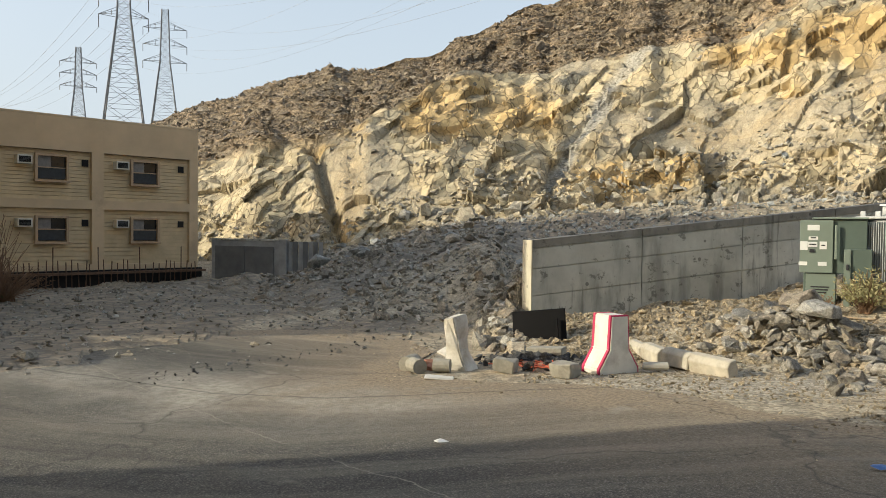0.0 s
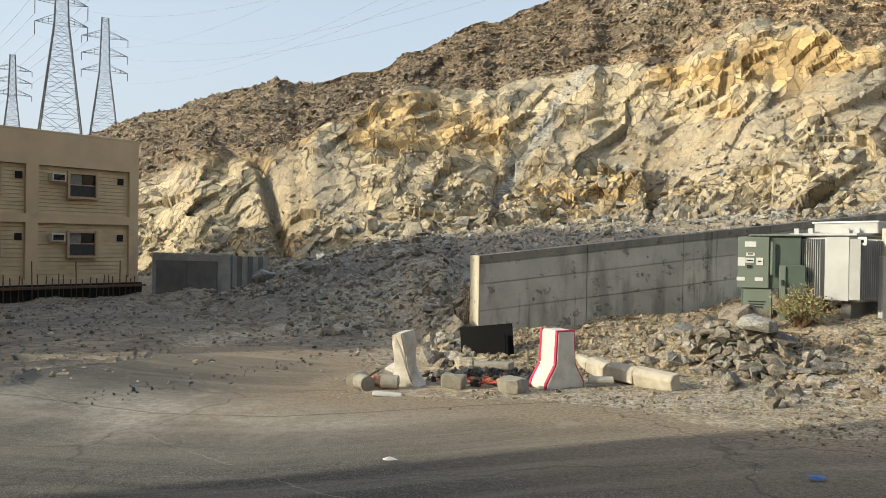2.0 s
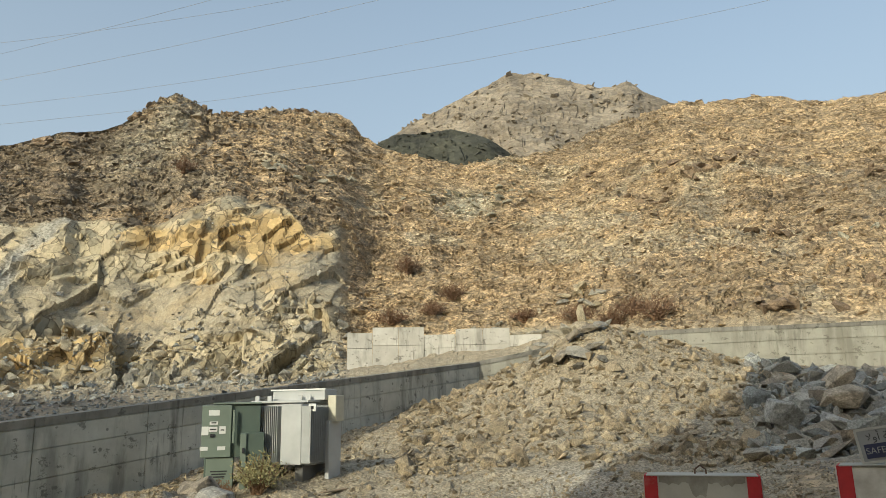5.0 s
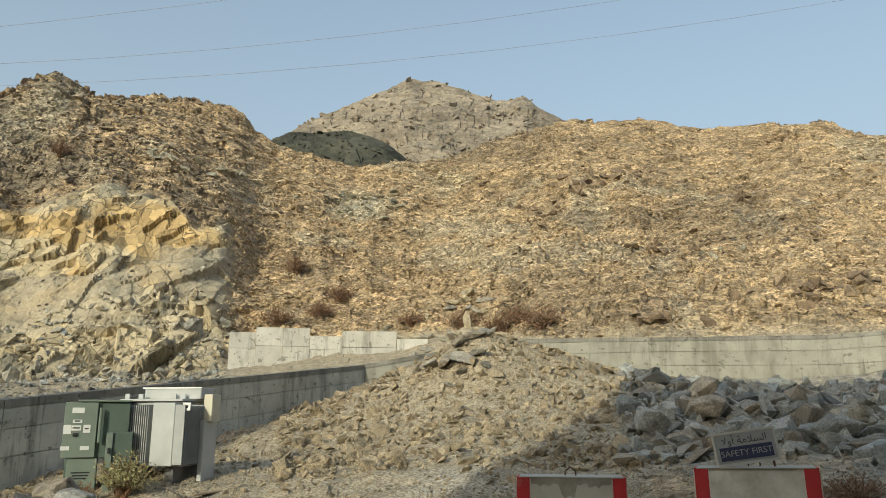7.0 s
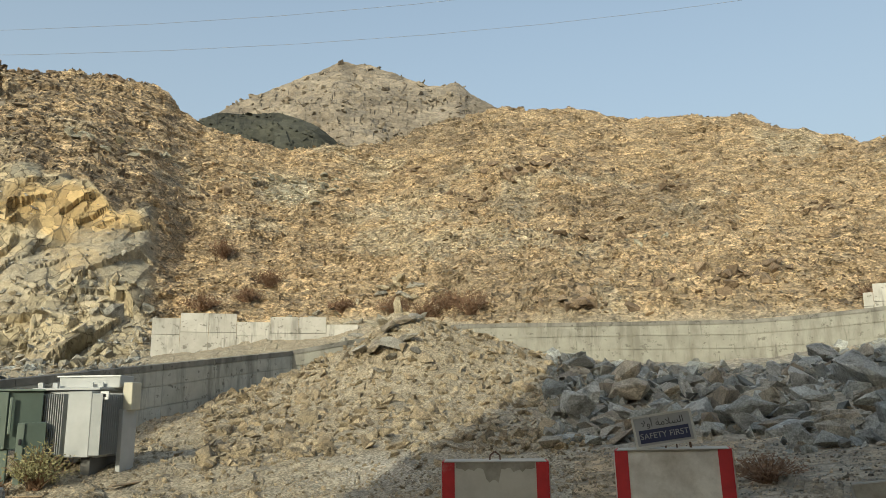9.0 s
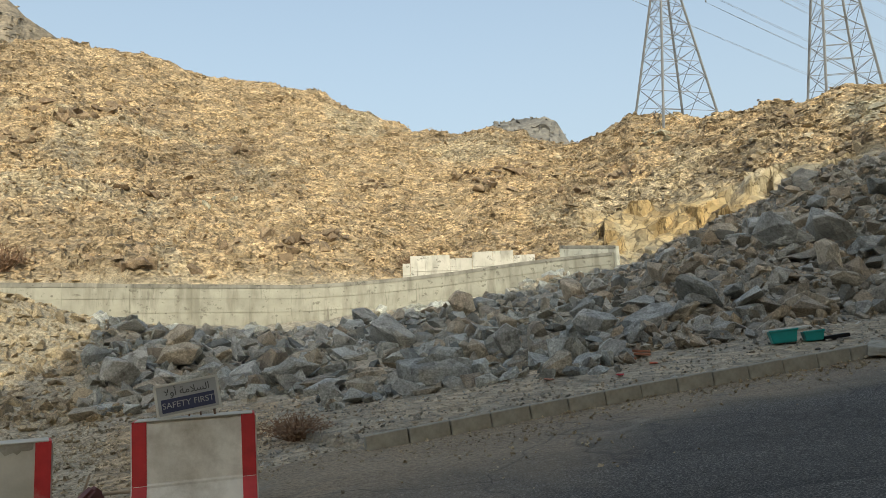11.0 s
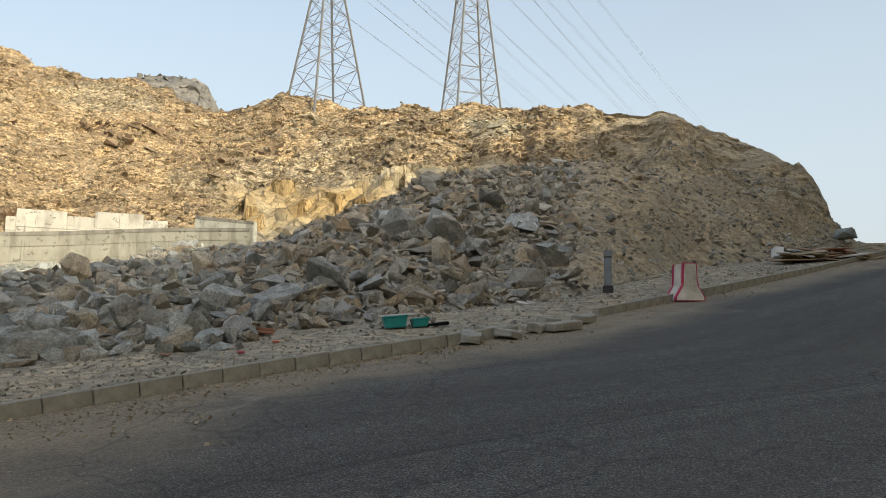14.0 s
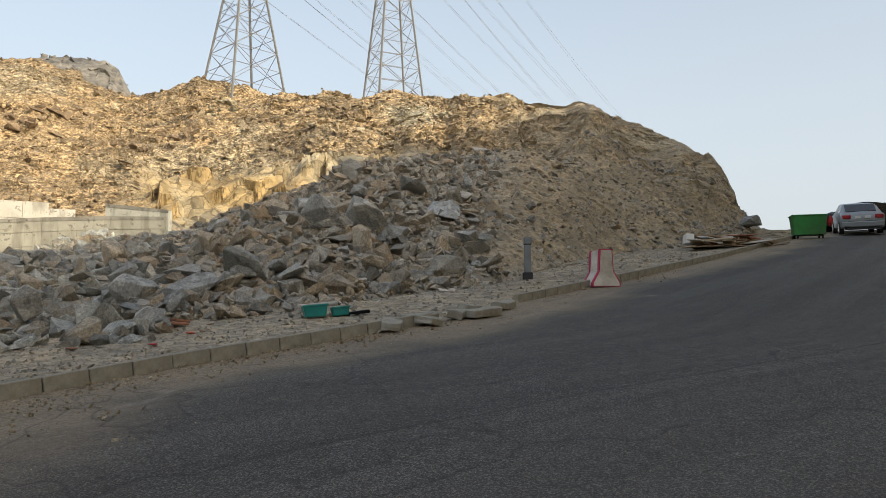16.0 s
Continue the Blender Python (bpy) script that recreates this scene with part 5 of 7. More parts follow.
# two more before the rock field, the second with a sign
barrier(pose(1.18, 7.41, 0.62, 0, 0, 83), "white concrete barrier with red end bands and flaked top", 1.0, 0.62, 0.90, M_RED, M_WORNPAINT, True)
barrier(pose(2.76, 7.03, 0.73, 0, 0, 70) @ pose(0, 0, 0, -1.5), "white concrete barrier with red end bands carrying a sign", 1.02, 0.62, 0.90, M_RED, M_WHITEPAINT, True)
# and one standing on the far kerb
barrier(pose(17.7, 3.0, grade(17.7, 0) + 0.0, 0, 0, 118), "white concrete barrier with red edge bands on the kerb", 0.75, 0.62, 0.82, M_PINKRED, M_WHITEPAINT)


def words(text, size, m, mat, parent, name="lettering"):
    """Lettering in the built-in font, as a flat mesh."""
    cu = bpy.data.curves.new(name, "FONT")
    cu.body, cu.size, cu.align_x, cu.align_y, cu.extrude = text, size, "CENTER", "CENTER", 0.001
    ob = new(name, cu)
    me = bpy.data.meshes.new_from_object(ob)
    bpy.data.objects.remove(ob)
    me.materials.append(mat)
    w = new(name, me)
    w.matrix_world = m
    w.parent = parent
    return w


# the sign
SG = pose(2.69, 7.02, 1.67) @ pose(0, 0, 0, 0, 0, -19) @ pose(0, 0, 0, -6, -9, 0)
sign = thing("safety_sign", Matrix.Identity(4), "tilted aluminium safety sign with navy and white panels", "sign")
part("board", boxed(0.50, 0.025, 0.27, SG, 0.004), M_PALESIGN, sign)
for z in (-0.006, 0.262):
    part("rim", boxed(0.53, 0.04, 0.02, SG @ pose(0, 0, z)), M_ALU, sign)
for x in (-0.258, 0.258):
    part("rim", boxed(0.02, 0.04, 0.25, SG @ pose(x, 0, 0.012)), M_ALU, sign)
part("panel", boxed(0.44, 0.008, 0.115, SG @ pose(0, -0.016, 0.035)), M_NAVY, sign, "navy lower panel")
UP = pose(0, 0, 0, 90)
words("SAFETY FIRST", 0.072, SG @ pose(0, -0.024, 0.092) @ UP, M_PALESIGN, sign)
words("\ufefb\ufeed\ufe83 \ufe94\ufee3\ufefc\ufeb4\ufedf\u0627", 0.085, SG @ pose(0, -0.018, 0.20) @ UP, M_INK, sign)
for x in (-0.2, 0.2):
    part("leg", rod(bmesh.new(), SG @ Vector((x, 0.03, -0.14)), SG @ Vector((x, 0.03, 0.2)), 0.012, 6), M_RUST, sign)

# board, slabs, bricks and netting about the broken barrier
bd = thing("black_panel", Matrix.Identity(4), "glossy black sheet panel leaning over on the rubble", "panel")
part("sheet", boxed(1.02, 0.05, 0.72, Matrix.Translation((-10.0, 10.05, grade(-10, 0) + 0.02)) @ pose(0, 0, 0, 0, 0, 33) @ pose(0, 0, 0, -14, -7, 0), 0.01), M_BLACKBOARD, bd)
part("rib", boxed(0.05, 0.07, 0.60, Matrix.Translation((-9.9, 10.0, grade(-10, 0) + 0.02)) @ pose(0, 0, 0, 0, 0, 33) @ pose(0.3, -0.04, 0, -14, -7, 0)), M_BLACKBOARD, bd)


def loose(name, sx, sy, sz, m, mat, label, category, group="", bev=0.012, seed=1, rough=0.0):
    bm = boxed(sx, sy, sz, Matrix.Identity(4), bev)
    if rough:
        bmesh.ops.subdivide_edges(bm, edges=list(bm.edges), cuts=1, use_grid_fill=True)
        for v in bm.verts:
            v.co += Vector((noise.noise(v.co * 5 + Vector((seed, 0, 0))), noise.noise(v.co * 5 + Vector((0, seed, 0))), noise.noise(v.co * 5 + Vector((0, 0, seed))))) * rough
    ob = part(name, bm, mat)
    ob.matrix_world = m
    return tagged(ob, label, category, group)


gz = lambda x, y: ground_at(x, y)
loose("concrete_slab", 0.62, 0.22, 0.12, pose(-8.75, 8.95, -0.03, 3, -4, 20), M_KERB, "short pale concrete slab lying on rubble", "slab")
loose("concrete_block", 0.32, 0.26, 0.2, pose(-8.35, 7.65, -0.12, 0, 6, 35), M_KERB, "small broken concrete block beside the barrier", "block", rough=0.03)
loose("concrete_block", 0.34, 0.3, 0.2, pose(-7.5, 8.05, -0.1, 4, 0, 10), M_KERB, "broken grey concrete lump at the barrier's foot", "block", rough=0.05, seed=4)
loose("white_tile", 0.42, 0.22, 0.03, pose(-8.55, 6.55, -0.14, 2, 4, 50), M_WHITEPAINT, "broken white tile lying on the road edge", "tile")
loose("white_tile", 0.35, 0.25, 0.03, pose(-9.45, 7.45, 0.02, 20, 14, 10), M_WHITEPAINT, "broken white tile propped on rubble", "tile")
for k, (x, y, a) in enumerate(((-9.5, 7.15, 20), (-9.75, 7.3, 70), (-8.2, 8.35, 10), (-8.5, 8.3, 55), (-7.95, 8.7, 80), (-9.3, 7.0, 5))):
    loose("brick", 0.22, 0.11, 0.075, pose(x, y, gz(x, y) + 0.01, 4 * k, 5, a), M_BRICK, "loose red brick lying in rubble", "brick", "loose bricks", 0.008)
for k, (x, y, s) in enumerate(((-9.55, 6.75, 1.0), (-9.3, 6.68, 0.9), (-9.0, 6.95, 0.8))):
    bm = rod(bmesh.new(), (0, -0.16 * s, 0.11), (0, 0.16 * s, 0.11), 0.13 * s, 14)
    ob = part("concrete_core", bm, M_KERB)
    ob.matrix_world = pose(x, y, gz(x, y), 0, 0, 30 + 50 * k)
    tagged(ob, "short round concrete core lying on the rubble", "concrete core", "concrete cores")
net = bmesh.new()
rr = random.Random(3)
for k in range(46):
    x, y = -8.35 + rr.uniform(-0.5, 0.5), 8.25 + rr.uniform(-0.28, 0.28)
    a = rr.uniform(0, 6.28)
    l = rr.uniform(0.08, 0.22)
    z = gz(x, y) + 0.03 + rr.uniform(0, 0.05)
    rod(net, (x, y, z), (x + l * math.cos(a), y + l * math.sin(a), z + rr.uniform(-0.02, 0.05)), 0.012, 4)
tagged(part("safety_netting", net, M_ORANGE), "torn orange plastic safety netting crumpled on rubble", "netting")
# orange net bundle by the rubble
for k in range(3):
    bm = hull(60 + k, 16, 0.6)
    ob = part("netting_bundle", bm, M_ORANGE)
    ob.matrix_world = pose(-9.35 - 0.16 * k, 7.5 + 0.1 * k, gz(-9.4, 7.5) + 0.08, 0, 0, 40 * k) @ Matrix.Diagonal((0.3, 0.22, 0.2, 1))
    tagged(ob, "crumpled orange netting bundle", "netting", "netting bundles")


def kerbstone(m, l=0.5, w=0.16, h=0.24, label="", grp="kerbstones"):
    out = [(-w / 2, 0), (w / 2, 0), (w / 2, h - 0.07), (w / 2 - 0.06, h), (-w / 2, h)]
    bm = prism(bmesh.new(), out, l - 0.012)
    bmesh.ops.bevel(bm, geom=list(bm.edges), offset=0.01, segments=1, affect="EDGES")
    ob = part("kerbstone", bm, M_KERB)
    ob.matrix_world = m
    return tagged(ob, label or "grey precast concrete kerbstone at the road edge", "kerb", grp)


# the old kerb, loosened
kb = kerbstone(pose(-8.22, 10.66, -0.14, 0, 3, -124), 0.62, label="loosened concrete kerbstone lying askew among rubble", grp="loosened kerbstones")
kb.data.materials[0] = M_OLDKERB
for x, y, z, a, l, tip in ((-7.55, 10.2, -0.10, -122, 0.75, 2), (-6.86, 9.87, -0.05, -105, 0.62, -3), (-6.16, 9.72, -0.04, -103, 0.80, 14)):
    q = kb.copy()
    scene.collection.objects.link(q)
    q.matrix_world = pose(x, y, z, 0, tip, a) @ Matrix.Diagonal((1.2, l / 0.62, 1.1, 1))
bm = rod(bmesh.new(), (-7.05, 9.25, 0.0), (-6.78, 9.5, 0.01), 0.06, 10)
tagged(part("pipe_offcut", bm, M_WORNPAINT), "short white plastic pipe offcut", "pipe")

# the built kerb up the hill
ks = []
acc, n_k = 0.0, 0
proto = None
pts = [Vector((x, y, 0)) for x, y in KERB]
dist = [0.0]
for p, q in zip(pts, pts[1:]):
    dist.append(dist[-1] + (q - p).length)
s = 0.0
while s < dist[-1] - 0.6 and n_k < 72:
    x, y = (float(np.interp(s + 0.25, dist, [p[i] for p in pts])) for i in (0, 1))
    x2, y2 = (float(np.interp(s + 0.3, dist, [p[i] for p in pts])) for i in (0, 1))
    a = math.degrees(math.atan2(y2 - y, x2 - x)) - 90
    slope = -math.degrees(math.atan2(grade(x + 0.2, 0) - grade(x - 0.2, 0), 0.4))
    gap = 7.2 < s < 7.8
    if 7.8 <= s < 10.4:
        s += 0.5
        continue
    m = pose(x, y, float(grade(x, 0)) - 0.06) @ pose(0, 0, 0, 0, 0, a + random.uniform(-1.5, 1.5) + (14 if gap else 0)) @ pose(0, 0, 0, -slope, 7 if gap else random.uniform(-1, 1), 0)
    m = m @ pose(0, 0, 0, 0, 0, 180)
    if proto is None:
        proto = kerbstone(m)
    else:
        copy_thing(proto, m)
    s += 0.5
    n_k += 1

# loose slabs where the kerb is broken away
for x, y, l, w_, a_ in ((11.35, 5.2, 0.62, 0.34, 20), (11.75, 4.75, 0.40, 0.30, 70), (12.1, 5.05, 0.55, 0.40, -25), (12.5, 4.55, 0.34, 0.26, 10), (12.75, 4.2, 0.62, 0.36, -30), (13.3, 4.6, 0.45, 0.3, 40), (13.75, 4.1, 0.5, 0.22, -20)):
    loose("stone_slab", l, w_, 0.13, pose(x, y, float(grade(x, 0)) + 0.03, 5, -6, a_), M_KERB, "broken concrete slab lying where the kerb is missing", "slab", "broken slabs", rough=0.05, seed=int(x * 10))

# ---- the switchgear kiosk and the transformer, on raised ground ----
KZ = 0.42
K = pose(-7.42, 15.75, KZ, 0, 0, 27) @ Matrix.Diagonal((1.0, 1.0, 1.11, 1.0))
kio = thing("switchgear_kiosk", Matrix.Identity(4), "green-grey enamelled switchgear kiosk with white stickers", "kiosk")
part("body", boxed(0.92, 1.05, 0.98, K @ pose(0.22, 0.12, 0.72), 0.012), M_GREENMETAL, kio)
part("front_panel", boxed(0.60, 0.06, 0.96, K @ pose(-0.22, -0.44, 0.73), 0.008), M_GREENLIGHT, kio, "lighter grey-green front panel")
part("roof", boxed(1.0, 1.14, 0.035, K @ pose(0.2, 0.10, 1.705), 0.008), M_GREENLIGHT, kio)
part("base_panel", boxed(0.54, 0.08, 0.94, K @ pose(-0.13, -0.38, -0.22), 0.006), M_GREENLIGHT, kio)
part("base", boxed(0.60, 0.72, 1.04, K @ pose(-0.14, 0.03, -0.32), 0.01), M_GREENMETAL, kio)
part("side_cabinet", boxed(0.48, 0.62, 1.12, K @ pose(0.52, -0.28, 0.05), 0.012), M_GREENMETAL, kio)
part("side_front", boxed(0.12, 0.05, 1.1, K @ pose(0.33, -0.60, 0.06), 0.006), M_GREENLIGHT, kio)
hd = part("handle_bar", boxed(0.05, 0.05, 0.62, K @ pose(0.13, -0.49, 0.98), 0.01), M_GREENLIGHT, kio)
part("handle", boxed(0.05, 0.06, 0.1, K @ pose(0.33, -0.65, 0.8), 0.01), M_INK, kio, "black latch handle")
for x, z, w, h in ((-0.28, 1.50, 0.22, 0.1), (-0.28, 1.33, 0.17, 0.06), (-0.29, 1.20, 0.17, 0.09), (-0.10, 1.16, 0.13, 0.14), (-0.45, 1.14, 0.14, 0.16), (-0.46, 0.86, 0.16, 0.07), (-0.11, 0.86, 0.16, 0.07)):
    part("sticker", boxed(w, 0.008, h, K @ pose(x, -0.476, z)), M_STICKER, kio, "white sticker")
for x, z, w in ((-0.29, 1.235, 0.13), (-0.28, 1.355, 0.1), (-0.1, 1.22, 0.07)):
    part("bar", boxed(w, 0.004, 0.022, K @ pose(x, -0.484, z)), M_INK, kio)
part("lock", boxed(0.09, 0.02, 0.06, K @ pose(-0.3, -0.48, 1.10)), M_INK, kio)
for k in range(3):
    part("bar", boxed(0.34 - 0.05 * k, 0.004, 0.024, K @ pose(-0.14, -0.424, 0.46 - 0.05 * k)), M_INK, kio)

R = pose(-6.18, 16.35, KZ + 0.52, 0, 0, -13) @ Matrix.Diagonal((1.02, 1.0, 1.0, 1.0))
trf = thing("transformer", Matrix.Identity(4), "light grey ribbed transformer on steel skids beside the kiosk", "transformer")
part("tank", boxed(1.36, 0.80, 1.30, R @ pose(0, 0, 0.08), 0.012), M_GREYMETAL, trf)
part("lid", boxed(1.46, 1.0, 0.05, R @ pose(0, 0, 1.39), 0.006), M_GREYMETAL, trf)
part("conservator", boxed(1.34, 0.5, 0.24, R @ pose(0.18, 0.22, 1.44), 0.012), M_GREYMETAL, trf)
part("edge_strip", boxed(1.40, 0.03, 0.03, R @ pose(0.18, -0.05, 1.66)), M_STICKER, trf)
for k in range(16):
    part("fin", boxed(0.016, 0.24, 1.18, R @ pose(-0.66 + k * 0.048, -0.52, 0.14), 0.004), M_FIN, trf)
part("fin_cover", boxed(0.50, 0.26, 1.25, R @ pose(0.42, -0.52, 0.11), 0.008), M_GREYMETAL, trf, "plain pale cover plate")
for k in range(14):
    part("fin", boxed(0.22, 0.014, 1.18, R @ pose(0.79, -0.645 + k * 0.07, 0.14), 0.004), M_FIN, trf)
part("side_box", boxed(0.20, 0.34, 0.56, R @ pose(0.98, 0.22, 0.98), 0.01), plain("cream_enamel", (0.58, 0.55, 0.44), 0.5, var=0.1), trf, "cream terminal box")
part("side_plate", boxed(0.1, 0.5, 1.25, R @ pose(0.93, 0.2, -0.25), 0.01), M_GREYMETAL, trf)
for x in (-0.5, 0.5):
    part("skid", boxed(0.2, 0.9, 0.62, R @ pose(x, 0, -0.4), 0.008), M_DARKGREY, trf)
for x, y in ((-0.7, -0.3), (0.28, -0.12), (0.5, -0.12), (-0.45, -0.2)):
    part("lifting_lug", boxed(0.11, 0.03, 0.13, R @ pose(x, y, 1.42), 0.006), M_GREYMETAL, trf)
for x, y, z in ((-0.46, -0.655, 1.18), (0.9, -0.6, 1.20)):
    part("sticker", boxed(0.17, 0.01, 0.16, R @ pose(x, y, z)), M_STICKER, trf, "white label")
    part("bar", boxed(0.07, 0.012, 0.06, R @ pose(x, y - 0.002, z + 0.05)), M_INK, trf)

# litter of timber on the sunny ground
rr = random.Random(12)
for k, (x, y, a, l) in enumerate(((-4.9, 15.5, 62, 0.7), (-3.0, 12.7, 75, 1.1), (-3.6, 12.5, 40, 0.8), (-6.3, 14.2, 10, 0.9), (-2.4, 9.7, 70, 0.5), (-5.2, 13.6, 100, 0.8))):
    loose("plank", l, 0.11, 0.03, pose(x, y, gz(x, y) + 0.04, rr.uniform(-6, 6), rr.uniform(-12, 4), a), M_WOOD, "weathered timber offcut lying on gravel", "plank", "timber offcuts", 0.006)

# a maroon scoop and a stick between the barriers
bm = bmesh.new()
prism(bm, [(-0.2, 0.0), (0.2, 0.0), (0.12, 0.26), (0.02, 0.34), (-0.14, 0.20)], 0.12)
bmesh.ops.bevel(bm, geom=list(bm.edges), offset=0.03, segments=2, affect="EDGES")
ob = part("scoop", bm, M_DUSTPINK)
ob.matrix_world = pose(2.08, 8.1, gz(2.08, 8.1) + 0.05, 12, 0, 20)
tagged(ob, "maroon broken plastic scoop standing on the gravel", "scoop")
bm = rod(bmesh.new(), (2.15, 8.1, gz(2.1, 8.1) + 0.28), (2.7, 7.9, gz(2.7, 7.9) + 0.22), 0.015, 6)
rod(bm, (2.02, 8.12, gz(2, 8.1) + 0.2), (2.12, 8.2, gz(2, 8.1) + 0.46), 0.012, 6)
tagged(part("stick", bm, M_WOOD), "two pale thin sticks leaning on the scoop", "stick")

# litter on the road edge
bm = hull(77, 26, 0.45)
bmesh.ops.subdivide_edges(bm, edges=list(bm.edges), cuts=2, use_grid_fill=True)
for v in bm.verts:
    v.co += v.co.normalized() * noise.noise(v.co * 7) * 0.12
ob = part("plastic_bag", bm, plain("dull_green_plastic", (0.30, 0.33, 0.22), 0.35, var=0.4, scale=7, dirt=(0.5, 0.42, 0.16)))
ob.matrix_world = pose(0.45, 9.3, gz(0.45, 9.3) + 0.08) @ Matrix.Diagonal((0.62, 0.4, 0.36, 1))
tagged(ob, "knotted pale green plastic bag on the gravel", "bag")
bm = bmesh.new()
bmesh.ops.create_cone(bm, cap_ends=True, segments=28, radius1=0.12, radius2=0.19, depth=0.025)
ob = part("plate", bm, M_STICKER)
ob.matrix_world = pose(0.52, 8.75, gz(0.52, 8.75) + 0.03, 4, 3, 0)
tagged(ob, "white disposable plate lying on the road edge", "plate")
for x, y, c, nm, lb in ((-0.33, 6.2, (0.5, 0.55, 0.58), "crushed_cup", "crushed clear plastic cup on the road"), (-2.4, 6.0, (0.08, 0.18, 0.45), "blue_wrapper", "small blue wrapper lying on the road"), (-5.5, 4.25, (0.75, 0.74, 0.7), "paper_scrap", "small white paper scrap on the road"), (11.75, 4.75, (0.08, 0.3, 0.6), "blue_wrapper", "small blue wrapper beside the kerb")):
    bm = hull(int(90 + x), 12, 0.35)
    ob = part(nm, bm, plain(nm + "_coat", c, 0.4, var=0.2, bumpy=0))
    ob.matrix_world = pose(x, y, float(grade(x, 0)) + 0.04, 0, 0, 30) @ Matrix.Diagonal((0.17, 0.11, 0.12, 1))
    tagged(ob, lb, "litter")

# ---- up the road ----
def tub(m, l, w, h, label):
    t = thing("feed_tub", Matrix.Identity(4), label, "tub", "feed tubs")
    bm = bmesh.new()
    a = [(-l / 2, -w / 2), (l / 2, -w / 2), (l / 2, w / 2), (-l / 2, w / 2)]
    rings = [[(x * k, y * k, z) for x, y in a] for k, z in ((0.82, 0.0), (1.0, h), (0.94, h), (0.78, 0.03))]
    vs = [[bm.verts.new(m @ Vector(p)) for p in ring] for ring in rings]
    bm.faces.new(vs[0][::-1])
    bm.faces.new(vs[3])
    for r0, r1 in zip(vs, vs[1:]):
        for i in range(4):
            bm.faces.new((r0[i], r0[(i + 1) % 4], r1[(i + 1) % 4], r1[i]))
    bmesh.ops.recalc_face_normals(bm, faces=bm.faces)
    bmesh.ops.bevel(bm, geom=list(bm.edges), offset=0.012, segments=1, affect="EDGES")
    part("shell", bm, M_TEAL, t)
    part("rim", boxed(l * 1.05, 0.03, 0.03, m @ pose(0, -w / 2, h - 0.02), 0.006), M_TEAL, t)
    return t


TZ = gz(12.1, 6.75)
tub(pose(12.0, 6.95, TZ + 0.01, 0, -5, -50), 0.42, 0.3, 0.2, "teal plastic feed tub standing on the verge")
tub(pose(12.25, 6.6, TZ + 0.03, 0, -5, -50), 0.3, 0.28, 0.15, "small teal plastic feed tub on the verge")
tr_ = thing("feed_tray", Matrix.Identity(4), "dark shallow tray beside the tubs", "tray")
part("tray", boxed(0.36, 0.26, 0.06, pose(12.45, 6.35, TZ + 0.05, 0, -8, -50), 0.01), M_BLACKBOARD, tr_)
loose("tub_lid", 0.66, 0.32, 0.05, pose(12.25, 7.05, TZ + 0.2, 0, -5, -50), M_CARD, "pale plastic lid resting behind the tubs", "lid")
for k, (x, y, sx, sy, mat, lb) in enumerate(((10.0, 9.1, 0.35, 0.2, M_ORANGE, "crumpled bright red cloth on the verge"), (9.2, 7.9, 0.26, 0.16, M_RED, "red rag lying on the verge gravel"), (10.1, 8.0, 0.3, 0.14, M_ORANGE, "faded red cloth strip on the verge"), (8.7, 8.9, 0.22, 0.2, M_REDWOOD, "dull red cloth among the boulders"))):
    bm = hull(140 + k, 16, 0.3)
    ob = part("red_cloth", bm, mat)
    ob.matrix_world = pose(x, y, gz(x, y) + 0.03, 0, 0, 35 * k) @ Matrix.Diagonal((sx, sy, 0.14, 1))
    tagged(ob, lb, "cloth", "red cloths")
for k, (x, y) in enumerate(((10.6, 9.0), (10.9, 8.95), (11.1, 9.1))):
    loose("paving_piece", 0.34, 0.2, 0.04, pose(x, y, gz(x, y) + 0.03 + 0.02 * k, 3, 4, 20 * k - 40), M_REDWOOD, "dull red flat paving piece on the verge", "paving", "paving pieces", 0.006)

PB = thing("bollard", Matrix.Identity(4), "grey square steel bollard with a dark band", "bollard")
PZ = gz(18.9, 5.0)
part("shaft", boxed(0.17, 0.17, 0.92, pose(18.9, 5.0, PZ + 0.1, 0, 0, 20), 0.015), M_POST, PB)
part("cap", boxed(0.18, 0.18, 0.16, pose(18.9, 5.0, PZ + 0.88, 0, 0, 20), 0.01), M_POST, PB)
part("band", boxed(0.184, 0.184, 0.03, pose(18.9, 5.0, PZ + 0.85, 0, 0, 20), 0.004), M_INK, PB)
part("foot", boxed(0.24, 0.24, 0.22, pose(18.9, 5.0, PZ - 0.05, 0, 0, 20), 0.02), M_INK, PB)

rr = random.Random(21)
for k in range(38):
    u_ = rr.uniform(0, 1)
    x, y = 29.9 + 3.9 * u_ + rr.gauss(0, 0.2), 1.55 - 2.75 * u_ + rr.gauss(0, 0.28)
    mat = rr.choice((M_BOARD, M_REDWOOD, M_BOARD, M_WOOD, M_CARD))
    lift = 0.05 + 0.40 * rr.random() * math.sin(math.pi * min(1, u_ + 0.15))
    loose("board", rr.uniform(0.7, 1.7), rr.uniform(0.25, 0.6), 0.04, pose(x, y, gz(x, y) + lift, rr.uniform(-9, 9), rr.uniform(-10, 8), rr.uniform(-70, -5)), mat, "broken reddish furniture board on a dumped heap" if mat is M_REDWOOD else "broken pale brown board on a dumped heap", "board", "dumped boards", 0.006)
loose("cardboard_box", 0.42, 0.3, 0.36, pose(30.0, 1.75, gz(30.0, 1.75) + 0.22, 6, 8, 20), M_STICKER, "white cardboard box standing on the dumped boards", "box", rough=0.02)
